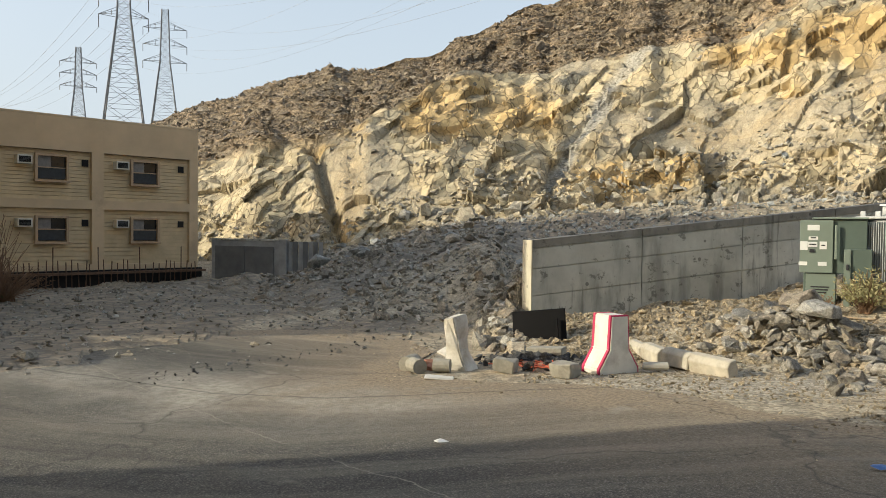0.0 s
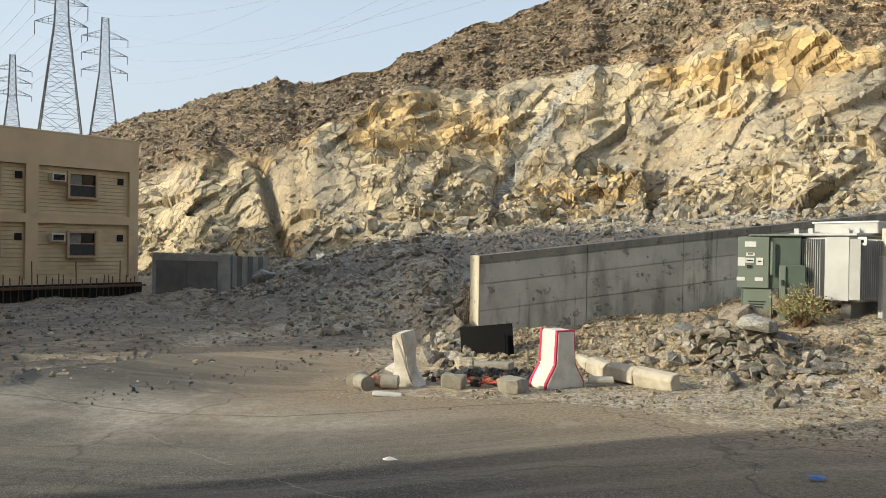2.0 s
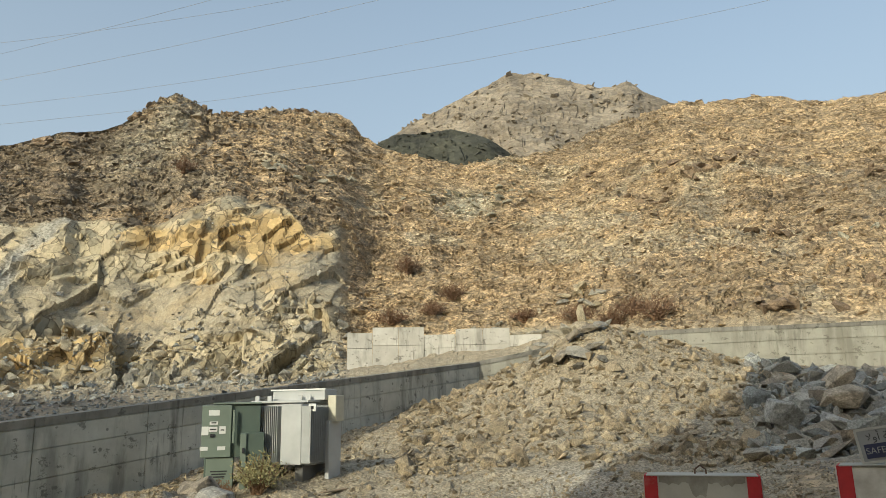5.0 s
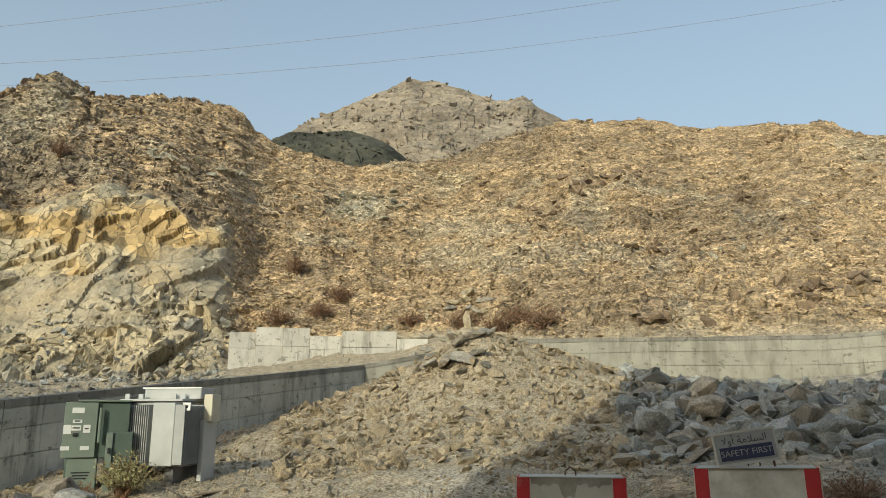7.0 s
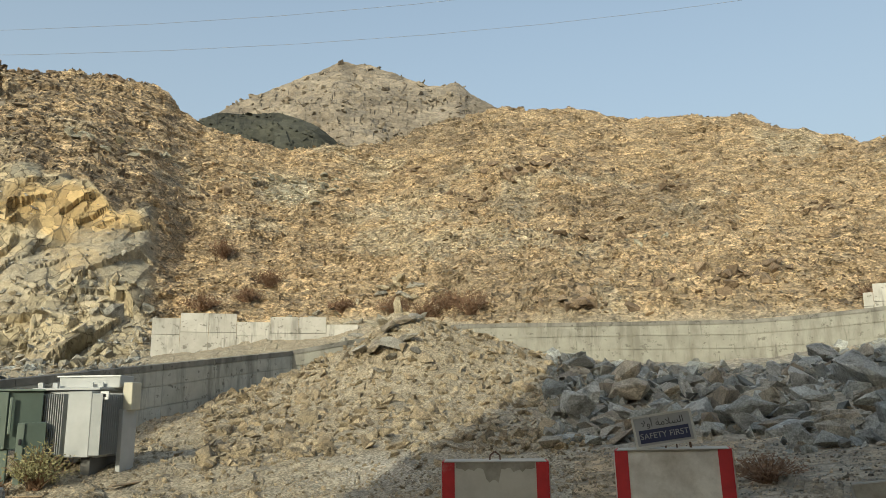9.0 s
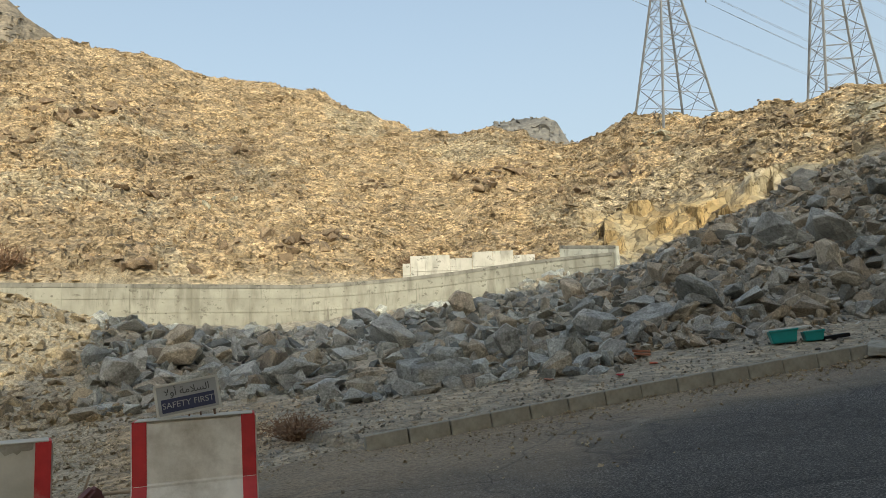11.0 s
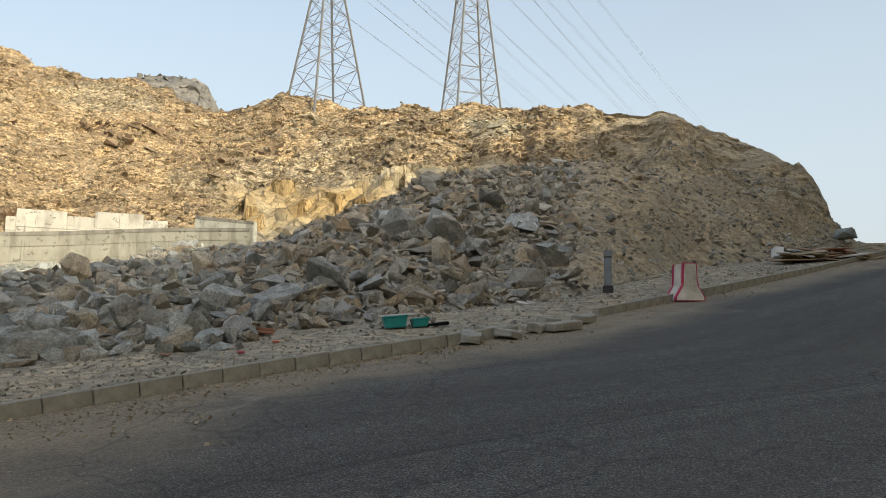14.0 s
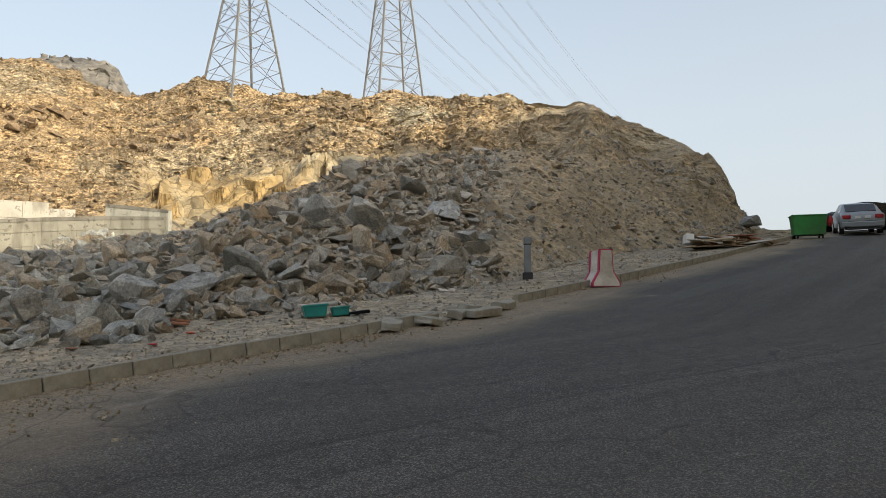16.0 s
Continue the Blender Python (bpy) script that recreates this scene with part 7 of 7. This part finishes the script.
def pylon(az_, d, zbase, side, zwaist, waist, arms, arm_half, ztop, turn, leg, label, insul=2.0):
    t = thing("pylon", Matrix.Identity(4), label, "pylon", "pylons")
    x, y = polar(az_, d)
    m = Matrix.Translation((x, y, 0)) @ pose(0, 0, 0, 0, 0, turn)
    half = lambda z: (side / 2 + (waist / 2 - side / 2) * (z - zbase) / (zwaist - zbase)) if z < zwaist else waist / 2 * (1 - 0.35 * (z - zwaist) / (ztop - zwaist))
    corner = lambda z, k: m @ Vector((half(z) * (1, 1, -1, -1)[k % 4], half(z) * (1, -1, -1, 1)[k % 4], z))
    zs = [zbase]
    while zs[-1] < zwaist - 0.3:
        zs.append(min(zwaist, zs[-1] + max(1.1, half(zs[-1]) * 1.3)))
    up = []
    z = zwaist
    while z < ztop - 0.1:
        z = min(ztop, z + waist * 0.85)
        up.append(z)
    zs += up
    for k in range(4):
        pole([corner(zbase, k), corner(zwaist, k), corner(ztop, k)], "leg", t, leg)
    br = []
    for a, b in zip(zs, zs[1:]):
        for k in range(4):
            br += [(corner(a, k), corner(b, k + 1)), (corner(a, k + 1), corner(b, k)), (corner(b, k), corner(b, k + 1))]
            if half(a) > 1.6:
                mid = (corner(a, k) + corner(b, k + 1)) / 2
                br.append((corner((a + b) / 2, k), mid))
                br.append((corner((a + b) / 2, k + 1), mid))
    tagged(bars(br, "bracing", t, leg * 0.36), kind="stuff")
    tips = []
    for za in arms:
        for s in (-1, 1):
            tip = m @ Vector((s * arm_half, 0, za))
            h = half(za)
            rows = [(m @ Vector((s * h, h, za)), tip), (m @ Vector((s * h, -h, za)), tip), (m @ Vector((s * h, h, za + arm_half * 0.3)), tip), (m @ Vector((s * h, -h, za + arm_half * 0.3)), tip)]
            for f in (0.3, 0.6):
                lo = (m @ Vector((s * h, 0, za))).lerp(tip, f)
                hi = (m @ Vector((s * h, 0, za + arm_half * 0.3))).lerp(tip, f)
                rows.append((lo, hi))
            arm = bars(rows, "crossarm", t, leg * 0.5)
            bars([(tip, tip - Vector((0, 0, insul)))], "insulator", arm, leg * 0.8)
            tips.append(tip - Vector((0, 0, insul)))
    return tips


turn_of = lambda az_: -az_
tA = pylon(53.95, 68.5, 17.5, 6.3, 34.6, 1.35, (34.8, 39.0, 43.2), 4.2, 47.5, turn_of(54) + 32, 0.078, "tall galvanised lattice pylon standing on the hilltop")
tB = pylon(65.1, 66.5, 17.5, 4.7, 36.0, 1.25, (36.2, 40.4, 44.6), 4.2, 49, turn_of(65) + 22, 0.074, "second galvanised lattice pylon behind the hilltop rocks")
t2 = pylon(-75.4, 150, 0, 11.5, 40.3, 2.3, (40.3, 44.0, 47.5), 4.2, 53, turn_of(-75), 0.11, "large lattice pylon standing behind the tan block", 2.4)
t3 = pylon(-72.7, 172, 0, 11.0, 37.2, 2.0, (37.2, 40.7, 44.2), 4.4, 48.2, turn_of(-72), 0.10, "slender lattice pylon standing behind the tan block", 1.6)
t1 = pylon(-78.25, 232, 10, 8.0, 40.6, 1.9, (40.6, 44.0, 47.2), 4.6, 51.2, turn_of(-77), 0.13, "distant lattice pylon beyond the roofs", 1.4)
t0 = pylon(-85.3, 350, 30, 5.0, 51.5, 2.0, (50.5, 53.0), 4.4, 58.5, turn_of(-85), 0.18, "very distant small lattice pylon", 1.2)


def cable(a, b, sag, r):
    pts = [a.lerp(b, k / 28) - Vector((0, 0, sag * 4 * (k / 28) * (1 - k / 28))) for k in range(29)]
    cu = bpy.data.curves.new("power_cable", "CURVE")
    cu.dimensions, cu.bevel_depth, cu.bevel_resolution = "3D", r, 1
    sp = cu.splines.new("POLY")
    sp.points.add(28)
    for p, q in zip(sp.points, pts):
        p.co = (*q, 1)
    ob = new("power_cable", cu)
    ob.data.materials.append(M_CABLE)
    return tagged(ob, "thin grey overhead power cable between pylons", "cable", "power cables")


for k in range(6):
    if k in (0, 3, 4):
        cable(t2[k], tA[k], 15.5 + 0.6 * k, 0.009)
        cable(t3[k], tB[k], 13.0 + 0.5 * k, 0.009)
    for tw in (0.0, 0.35):
        ax, ay = polar(78.0 + 1.1 * (k % 2) + 0.6 * (k // 2) + tw, 260)
        cable(tA[k], Vector((ax, ay, 42 + 3 * (k // 2))), 3.0, 0.014)
        bx, by = polar(84.0 + 1.2 * (k % 2) + 0.7 * (k // 2) + tw, 240)
        cable(tB[k], Vector((bx, by, 34 + 4 * (k // 2))), 3.0, 0.014)
    cable(t2[k], t0[k % 4], 9.0, 0.022)

# ---- boulders and stones ----
M_OCHREROCK = rock_material("ochre_weathered_rock", [(0.17, 0.125, 0.08), (0.33, 0.255, 0.16), (0.42, 0.34, 0.225), (0.27, 0.205, 0.13), (0.50, 0.42, 0.29)])
M_COALSTONE = rock_material("broken_tarmac", [(0.05, 0.05, 0.05), (0.09, 0.088, 0.085), (0.14, 0.135, 0.128)], (0.2, 0.18, 0.14))
def wall_d(a):
    return float(wall_range(np.array([min(max(a, -46.8), 49.0)]))[0])


def sizes(lo, mode, hi):
    return lambda r, d: float(np.clip(lo + r.gamma(1.6, (mode - lo)), lo, hi))


BIG = []
for k in range(12):
    bm = hull(400 + k, 11 + k % 5, (0.55, 0.75, 0.65)[k % 3])
    bmesh.ops.bevel(bm, geom=list(bm.edges), offset=0.012, segments=1, affect="EDGES")
    me = bpy.data.meshes.new("boulder")
    bm.to_mesh(me)
    bm.free()
    BIG.append(me)
GREYS = [rock_material("granite_boulder", [c, c], (0.34, 0.30, 0.23)) for c in ((0.31, 0.317, 0.30), (0.43, 0.432, 0.405), (0.45, 0.39, 0.30), (0.37, 0.372, 0.35))]
for k, me in enumerate(BIG):
    me.materials.append(GREYS[k % 4])


def boulder(x, y, size, k, turn=0.0, lift=0.15, label="angular grey granite boulder lying among rubble", tilt=(0, 0), sc=(1, 1, 1)):
    ob = new("boulder", BIG[k % 12])
    ob.matrix_world = pose(x, y, ground_at(x, y) + size * lift, tilt[0], tilt[1], turn) @ Matrix.Diagonal((size * sc[0], size * sc[1], size * sc[2], 1))
    return tagged(ob, label, "boulder", "boulders")


PALE = []
for me in BIG[:6]:
    q = me.copy()
    q.materials.clear()
    q.materials.append(M_CREAMROCK)
    PALE.append(q)


EARTHY = []
for me in BIG[:6]:
    q = me.copy()
    q.materials.clear()
    q.materials.append(M_SPOIL)
    EARTHY.append(q)


def by(a, d):
    return polar(a, d)


boulder(*by(47.8, 17.2), 1.35, 3, 20, 0.30, "large square-faced grey boulder on the verge", (10, 0), (1.0, 0.9, 1.05))
boulder(*by(51.5, 17.0), 1.35, 7, 70, 0.15, "large sloping grey boulder on the verge", (0, 15), (1.2, 0.9, 0.9))
boulder(*by(54.6, 17.6), 1.5, 1, 10, 0.05, "long low grey boulder on the verge", (0, 0), (1.25, 0.7, 0.6))
boulder(*by(71.2, 21.5), 1.7, 5, 0, 0.10, "large flat grey slab boulder resting on the heap", (0, 8), (1.2, 0.8, 0.5))
boulder(*by(69.3, 24.5), 1.9, 9, 30, 0.10, "large reddish tan slab boulder on the heap", (10, -18), (1.3, 0.9, 0.5))
boulder(*by(63.0, 20.0), 1.3, 2, 50, 0.20, "pointed pale boulder on the heap", (0, 35), (0.8, 0.7, 1.3))
boulder(*by(46.0, 24.0), 1.5, 6, 0, 0.30, "upright brown-faced boulder before the wall's end", (0, -30), (0.7, 0.8, 1.4))
boulder(40.6, -0.7, 1.5, 4, 15, 0.3, "square grey boulder standing at the road's crest", (0, 8), (0.9, 0.8, 0.9))
rr = np.random.default_rng(77)
n = 0
while n < 170:
    a = rr.uniform(12, 73)
    lo = 13.8 if a > 28 else 17.0
    hi = (min(wall_d(a) - 2.0, 29) if a > 28 else 27) if a < 49 else (27 if a < 60 else 30)
    d = math.sqrt(rr.uniform(lo * lo, hi * hi))
    x, y = polar(a, d)
    if a > 49 and d < line(TOE, 1, np.array([a]))[0] + 0.5:
        continue
    boulder(x, y, float(np.clip(rr.gamma(2.2, 0.30), 0.35, 1.45)), int(rr.integers(12)), rr.uniform(0, 360), rr.uniform(0.10, 0.42), tilt=(rr.normal(0, 26), rr.normal(0, 26)), sc=(rr.uniform(0.8, 1.3), rr.uniform(0.7, 1.1), rr.uniform(0.5, 1.0)))
    n += 1
n = 0
while n < 30:
    a = rr.uniform(-63, -47)
    d = rr.uniform(33 if a < -57 else 28, 44)
    x, y = polar(a, d)
    boulder(x, y, float(np.clip(rr.gamma(2.2, 0.3), 0.35, 1.6)), int(rr.integers(12)), rr.uniform(0, 360), 0.15, tilt=(rr.normal(0, 14), rr.normal(0, 14)), sc=(rr.uniform(0.8, 1.3), rr.uniform(0.7, 1.1), rr.uniform(0.5, 0.9)))
    n += 1
# rubble heaped along the kerb west of the kiosk
for x, y, s_, lf in ((-6.5, 12.6, 0.62, 0.7), (-6.0, 12.1, 0.7, 0.75), (-5.6, 11.7, 0.82, 0.55), (-7.0, 12.9, 0.55, 0.5), (-5.2, 11.9, 0.5, 0.5), (-5.3, 10.9, 0.42, 0.3), (-7.4, 12.6, 0.6, 0.3), (-4.7, 11.2, 0.40, 0.2), (-6.4, 11.6, 0.5, 0.45), (-5.3, 10.3, 0.46, 0.25), (-7.9, 13.0, 0.4, 0.2), (-4.4, 11.6, 0.42, 0.2)):
    boulder(x, y, s_, int(rr.integers(12)), rr.uniform(0, 360), lf, "rough grey-brown boulder heaped beside the old kerb", (rr.normal(0, 14), 0), (1.2, 0.9, 0.75)).data = EARTHY[int(rr.integers(6))]

pile_places = []
for _ in range(320):
    k = rr.normal(0, 1.05)
    x, y = -6.0 + k * 0.95 + rr.normal(0, 0.25), 11.7 - k * 0.55 + rr.normal(0, 0.55)
    h = 0.3 * math.exp(-((x + 6.0) / 1.0) ** 2 - ((y - 11.8) / 0.7) ** 2)
    pile_places.append((x, y, ground_at(x, y) + h, float(rr.uniform(0.08, 0.36))))
strew("kerb_rubble", pile_places, M_SPOIL, "rough grey-brown rubble heaped beside the old kerb", 26)

# pale broken slabs thrown up behind the earth mound
for k, (a, d, s_, lf) in enumerate(((-1.2, 37.6, 0.9, 0.15), (-0.4, 37.3, 1.0, 0.2), (0.6, 37.8, 1.0, 0.25), (1.4, 37.4, 0.8, 0.15), (-2.4, 37.8, 0.8, 0.15), (2.4, 37.8, 0.7, 0.1), (0.1, 37.0, 0.7, 0.1), (-3.4, 38.2, 1.0, 0.15), (-5.0, 38.5, 1.1, 0.15))):
    boulder(*by(a, d), s_, k + 2, 40 * k, lf, "pale broken rock slab thrown up on the mound", (rr.normal(0, 25), rr.normal(0, 25)), (1.3, 0.8, 0.7)).data = PALE[k % 6]
for k in range(34):
    boulder(*by(rr.uniform(-8.0, 2.0), rr.uniform(43.8, 46.8)), float(rr.uniform(0.4, 1.2)), k, rr.uniform(0, 360), rr.uniform(0.08, 0.28), "pale broken rock slab tipped at the slope's foot", (rr.normal(0, 22), rr.normal(0, 22)), (1.3, 0.9, 0.7)).data = PALE[k % 6]
# a clod of dark earth and slabs near the mound's top
for k, (x, y, s_, lf) in enumerate(((0.2, 25.2, 0.9, 0.35), (-0.4, 25.4, 0.8, 0.35), (0.7, 25.3, 0.7, 0.4), (0.1, 24.9, 0.5, 0.2), (-0.9, 25.6, 0.7, 0.3), (0.5, 26.2, 0.8, 0.3), (1.0, 26.4, 0.7, 0.3), (0.0, 26.0, 0.7, 0.35), (-0.2, 24.6, 0.45, 0.15), (0.9, 24.9, 0.5, 0.2))):
    boulder(x, y, s_, k + 3, 70 * k, lf, "brown earthy rock clod near the mound's top", (rr.normal(0, 20), rr.normal(0, 20)), (1.4, 0.9, 0.6)).data = EARTHY[k % 6]
strew("rubble_stones", scatter(5200, 12, 50, lambda a: (12.6 if a > 28 else 16.6, wall_d(a) - (0.6 if a > 30 else 5.0)), sizes(0.08, 0.26, 1.1), 1), M_GREYROCK, "grey angular broken stones", 1)
strew("heap_stones", scatter(7500, 48, 73, lambda a: (float(line(TOE, 1, np.array([a]))[0]) - 0.5, float(line(MID, 1, np.array([a]))[0]) + 4), sizes(0.06, 0.19, 1.0), 2), M_HEAPROCK, "heaped grey-brown broken stones", 2)
strew("spoil_stones", scatter(5600, -66, -46.8, lambda a: (27.0 if a < -60 else 19.0, 45.0), sizes(0.05, 0.12, 0.7), 3), M_SPOIL, "grey-brown blasted spoil stones", 3)
strew("backfill_stones", scatter(3600, -46.5, -17, lambda a: (wall_d(a) + 0.5, float(line(BASE, 1, np.array([a]))[0]) + 2), sizes(0.06, 0.15, 0.8), 4), M_GREYROCK, "grey stones filled behind the wall", 4)
strew("earth_stones", scatter(13000, -45, 16, lambda a: (12.6 if a < -24 else 11.0, wall_d(a) - 0.4), sizes(0.02, 0.055, 0.40), 5), M_TANROCK, "tan stones and gravel on earth", 5)
strew("track_gravel", scatter(15000, -46, 18, lambda a: (8.0 if a > -24 else 9.5, 15.5), sizes(0.012, 0.026, 0.16), 25), M_TANROCK, "fine tan gravel on the track", 25)
strew("mound_stones", scatter(4200, -13, 15, lambda a: (16.5, wall_d(a) - 0.4), sizes(0.06, 0.15, 0.6), 15), M_TANROCK, "tan angular stones on the tipped earth", 15)
strew("talus_stones", scatter(1900, -72, -17, lambda a: (float(line(BASE, 1, np.array([a]))[0]) - 2, float(line(BASE, 1, np.array([a]))[0]) + 3.2), sizes(0.12, 0.32, 1.3), 6), M_CREAMROCK, "cream talus stones at the cliff's foot", 6)
strew("hill_stones", scatter(3600, 73, 91, lambda a: (float(line(TOE, 1, np.array([a]))[0]), float(line(BROW, 1, np.array([a]))[0])), sizes(0.04, 0.11, 0.8), 7), M_HEAPROCK, "tan stones on the earthy hill", 7)
strew("lot_stones", scatter(7500, -93, -50, lambda a: (12.5, 38.0), sizes(0.02, 0.055, 0.36), 8), M_SPOIL, "grey gravel and stones on the open lot", 8)
strew("pale_scraps", scatter(110, 58, 77, lambda a: (float(line(TOE, 1, np.array([a]))[0]) - 1.5, float(line(TOE, 1, np.array([a]))[0]) + 2.5), sizes(0.03, 0.08, 0.28), 24), M_CARD, "pale plaster and paper scraps on the verge", 24, 0.5)
r8 = np.random.default_rng(9)
edge_places = []
for _ in range(8500):
    x = r8.uniform(-12, 34) if r8.random() < 0.6 else r8.uniform(2, 12)
    y = float(road_edge(np.array([x]), 0)[0]) + (0.25 - abs(r8.normal(0, 1.15 if 1 < x < 6.5 else 0.6)))
    edge_places.append((x, y, ground_at(x, y) if y > float(road_edge(np.array([x]), 0)[0]) else float(grade(x, 0)) + 0.012, float(np.clip(r8.gamma(1.1, 0.013) + 0.008, 0.008, 0.11))))
strew("edge_gravel", edge_places, M_TANROCK, "loose gravel along the road edge", 9)
verge_places = []
for _ in range(15000):
    x = 4 + 26 * r8.random() ** 1.4
    y = float(road_edge(np.array([x]), 0)[0]) + r8.uniform(0.15, 6.5)
    verge_places.append((x, y, ground_at(x, y), float(np.clip(r8.gamma(1.2, 0.018) + 0.012, 0.012, 0.22))))
strew("verge_gravel", verge_places, M_HEAPROCK, "grey-brown gravel on the verge", 10)


def slope_places(n, a0, a1, c0, c1, size, seed, keep=None):
    r = np.random.default_rng(seed)
    out = []
    while len(out) < n:
        i = int((r.uniform(a0, a1) + 98) / 0.14)
        j = int(r.uniform(c0, c1))
        if keep is not None and keep[i, j] < 0.5:
            continue
        out.append((X2[i, j], Y2[i, j], Z2[i, j] + 0.03, size(r, 0)))
    return out


strew("slope_rocks_west", slope_places(14000, -80, -18, k2, k3 + rows_up, sizes(0.08, 0.21, 1.3), 11, wild), M_DARKBROWN, "dark brown weathered rocks on the slope", 11, 0.7)
strew("slope_rocks_mid", slope_places(20000, -16, 47, k2 - 8, k3 + rows_up, sizes(0.07, 0.15, 0.9), 12, wild), M_BROWNROCK, "tan-brown weathered rocks on the slope", 12, 0.5)
strew("slope_rocks_pale", slope_places(2600, -30, 70, k2, k3 + rows_up, sizes(0.08, 0.17, 0.9), 13, wild), M_TANROCK, "pale tan rocks on the slope", 13, 0.5)
strew("slope_rocks_east", slope_places(4200, 44, 76, k2 + 8, k3 + rows_up, sizes(0.10, 0.22, 1.2), 14, wild), M_OCHREROCK, "brown weathered rocks on the hilltop slope", 14, 0.7)
strew("cliff_rubble", slope_places(1300, -74, -18, k2, k3, sizes(0.06, 0.14, 0.6), 16, np.maximum(scree, zone_cut * (b1 < -0.32))), M_SPOIL, "grey-brown rubble lodged on the blasted face", 16, 0.8)

r9 = np.random.default_rng(21)
tar_places = []
for _ in range(260):
    x, y = -8.75 + r9.normal(0, 0.55), 8.75 + r9.normal(0, 0.32)
    tar_places.append((x, y, ground_at(x, y) + 0.10 * math.exp(-((x + 8.75) ** 2 + (y - 8.75) ** 2) * 2), float(r9.uniform(0.05, 0.24))))
for _ in range(260):
    k = r9.random()
    x, y = -11.2 - 1.8 * k + r9.normal(0, 0.28), 3.2 + 5.6 * k + r9.normal(0, 0.2)
    tar_places.append((x, y, max(ground_at(x, y), float(grade(x, 0))) + 0.01, float(np.clip(r9.gamma(1.2, 0.022), 0.012, 0.14))))
strew("tarmac_rubble", tar_places, M_COALSTONE, "dark broken tarmac lumps heaped by the barriers", 21)

strew("wall_end_stones", scatter(520, -49.5, -46.05, lambda a: (13.8, 21.0), sizes(0.05, 0.14, 0.6), 22), M_SPOIL, "brown-grey stones tipped round the wall's end", 22)


def on_slope(az_, el):
    """The place on the hillside that stands at a bearing and a height angle from the start."""
    i = int((az_ + 98) / 0.14)
    a = np.degrees(np.arctan2(Z2[i, k2:k3 + rows_up] - 2.1, RR2[i, k2:k3 + rows_up]))
    j = k2 + int(np.argmin(abs(a - el)))
    return X2[i, j], Y2[i, j], Z2[i, j]


M_VARNISH = rock_material("varnished_rock", [(0.17, 0.12, 0.078), (0.26, 0.188, 0.122), (0.34, 0.252, 0.162)], (0.36, 0.28, 0.18))
M_OLIVE = rock_material("pale_olive_rock", [(0.33, 0.30, 0.215), (0.40, 0.37, 0.275), (0.28, 0.262, 0.20)], (0.38, 0.33, 0.23))


ROCK_MESH = {}


def rock_mesh(k, mat):
    if (k, mat.name) not in ROCK_MESH:
        me = bpy.data.meshes.new("rock")
        me.from_pydata(HULLS[k][0].tolist(), [], HULLS[k][1].tolist())
        me.materials.append(mat)
        ROCK_MESH[(k, mat.name)] = me
    return ROCK_MESH[(k, mat.name)]


def outcrop(az_, el, w, n, mat, label, seed, flat=0.45):
    """A knot of bedrock: several hulls sunk into the slope."""
    r = np.random.default_rng(seed)
    x, y, z = on_slope(az_, el)
    t = thing("outcrop", Matrix.Identity(4), label, "rock outcrop", "rock outcrops")
    for k in range(n):
        side, up = r.normal(0, w * 0.40), r.normal(0, w * 0.25)
        q = on_slope(az_ + math.degrees(side / math.hypot(x, y)), el + math.degrees(up * 0.35 / math.hypot(x, y)))
        sz = w * r.uniform(0.16, 0.40)
        ob = new("rock", rock_mesh(int(r.integers(14)), mat))
        ob.matrix_world = pose(*q, r.normal(0, 16), r.normal(0, 16), r.uniform(0, 360)) @ Matrix.Diagonal((sz * r.uniform(0.9, 1.5), sz * r.uniform(0.7, 1.1), sz * flat * r.uniform(1.3, 2.2), 1))
        ob.parent = t
    return t


for k, (a, e, w) in enumerate(((-8.6, 16.2, 4.2), (-6.4, 15.6, 4.6), (-7.6, 14.9, 3.4), (-4.4, 16.4, 3.0), (20.6, 11.4, 3.0), (-18.5, 17.5, 3.6), (-23.0, 18.2, 3.4), (52.0, 14.8, 3.2), (66.0, 15.2, 3.4), (68.5, 14.5, 2.8))):
    outcrop(a, e, w, 12, M_OLIVE, "pale grey-olive bedrock outcrop on the slope", 700 + k)
for k, (a, e, w) in enumerate(((6.5, 15.2, 3.6), (9.0, 17.0, 4.0), (13.0, 17.6, 3.4), (15.5, 11.6, 3.0), (14.0, 6.9, 3.2), (24.0, 8.2, 3.6), (27.5, 8.6, 3.2), (38.6, 13.0, 3.6), (40.6, 12.6, 4.0), (42.2, 13.4, 3.0), (47.0, 11.4, 3.2), (49.5, 12.4, 3.0), (31.0, 12.5, 2.6), (21.5, 15.0, 3.0), (2.0, 17.0, 2.6), (-13.5, 15.0, 3.0), (-26.5, 25.0, 3.4), (-33.0, 22.0, 3.2), (-38.0, 18.4, 3.6), (-45.5, 14.8, 3.2), (-20.5, 22.5, 3.4), (62.0, 15.0, 3.0))):
    outcrop(a, e, w, 14, M_VARNISH, "dark brown varnished rock outcrop on the slope", 740 + k, 0.6)
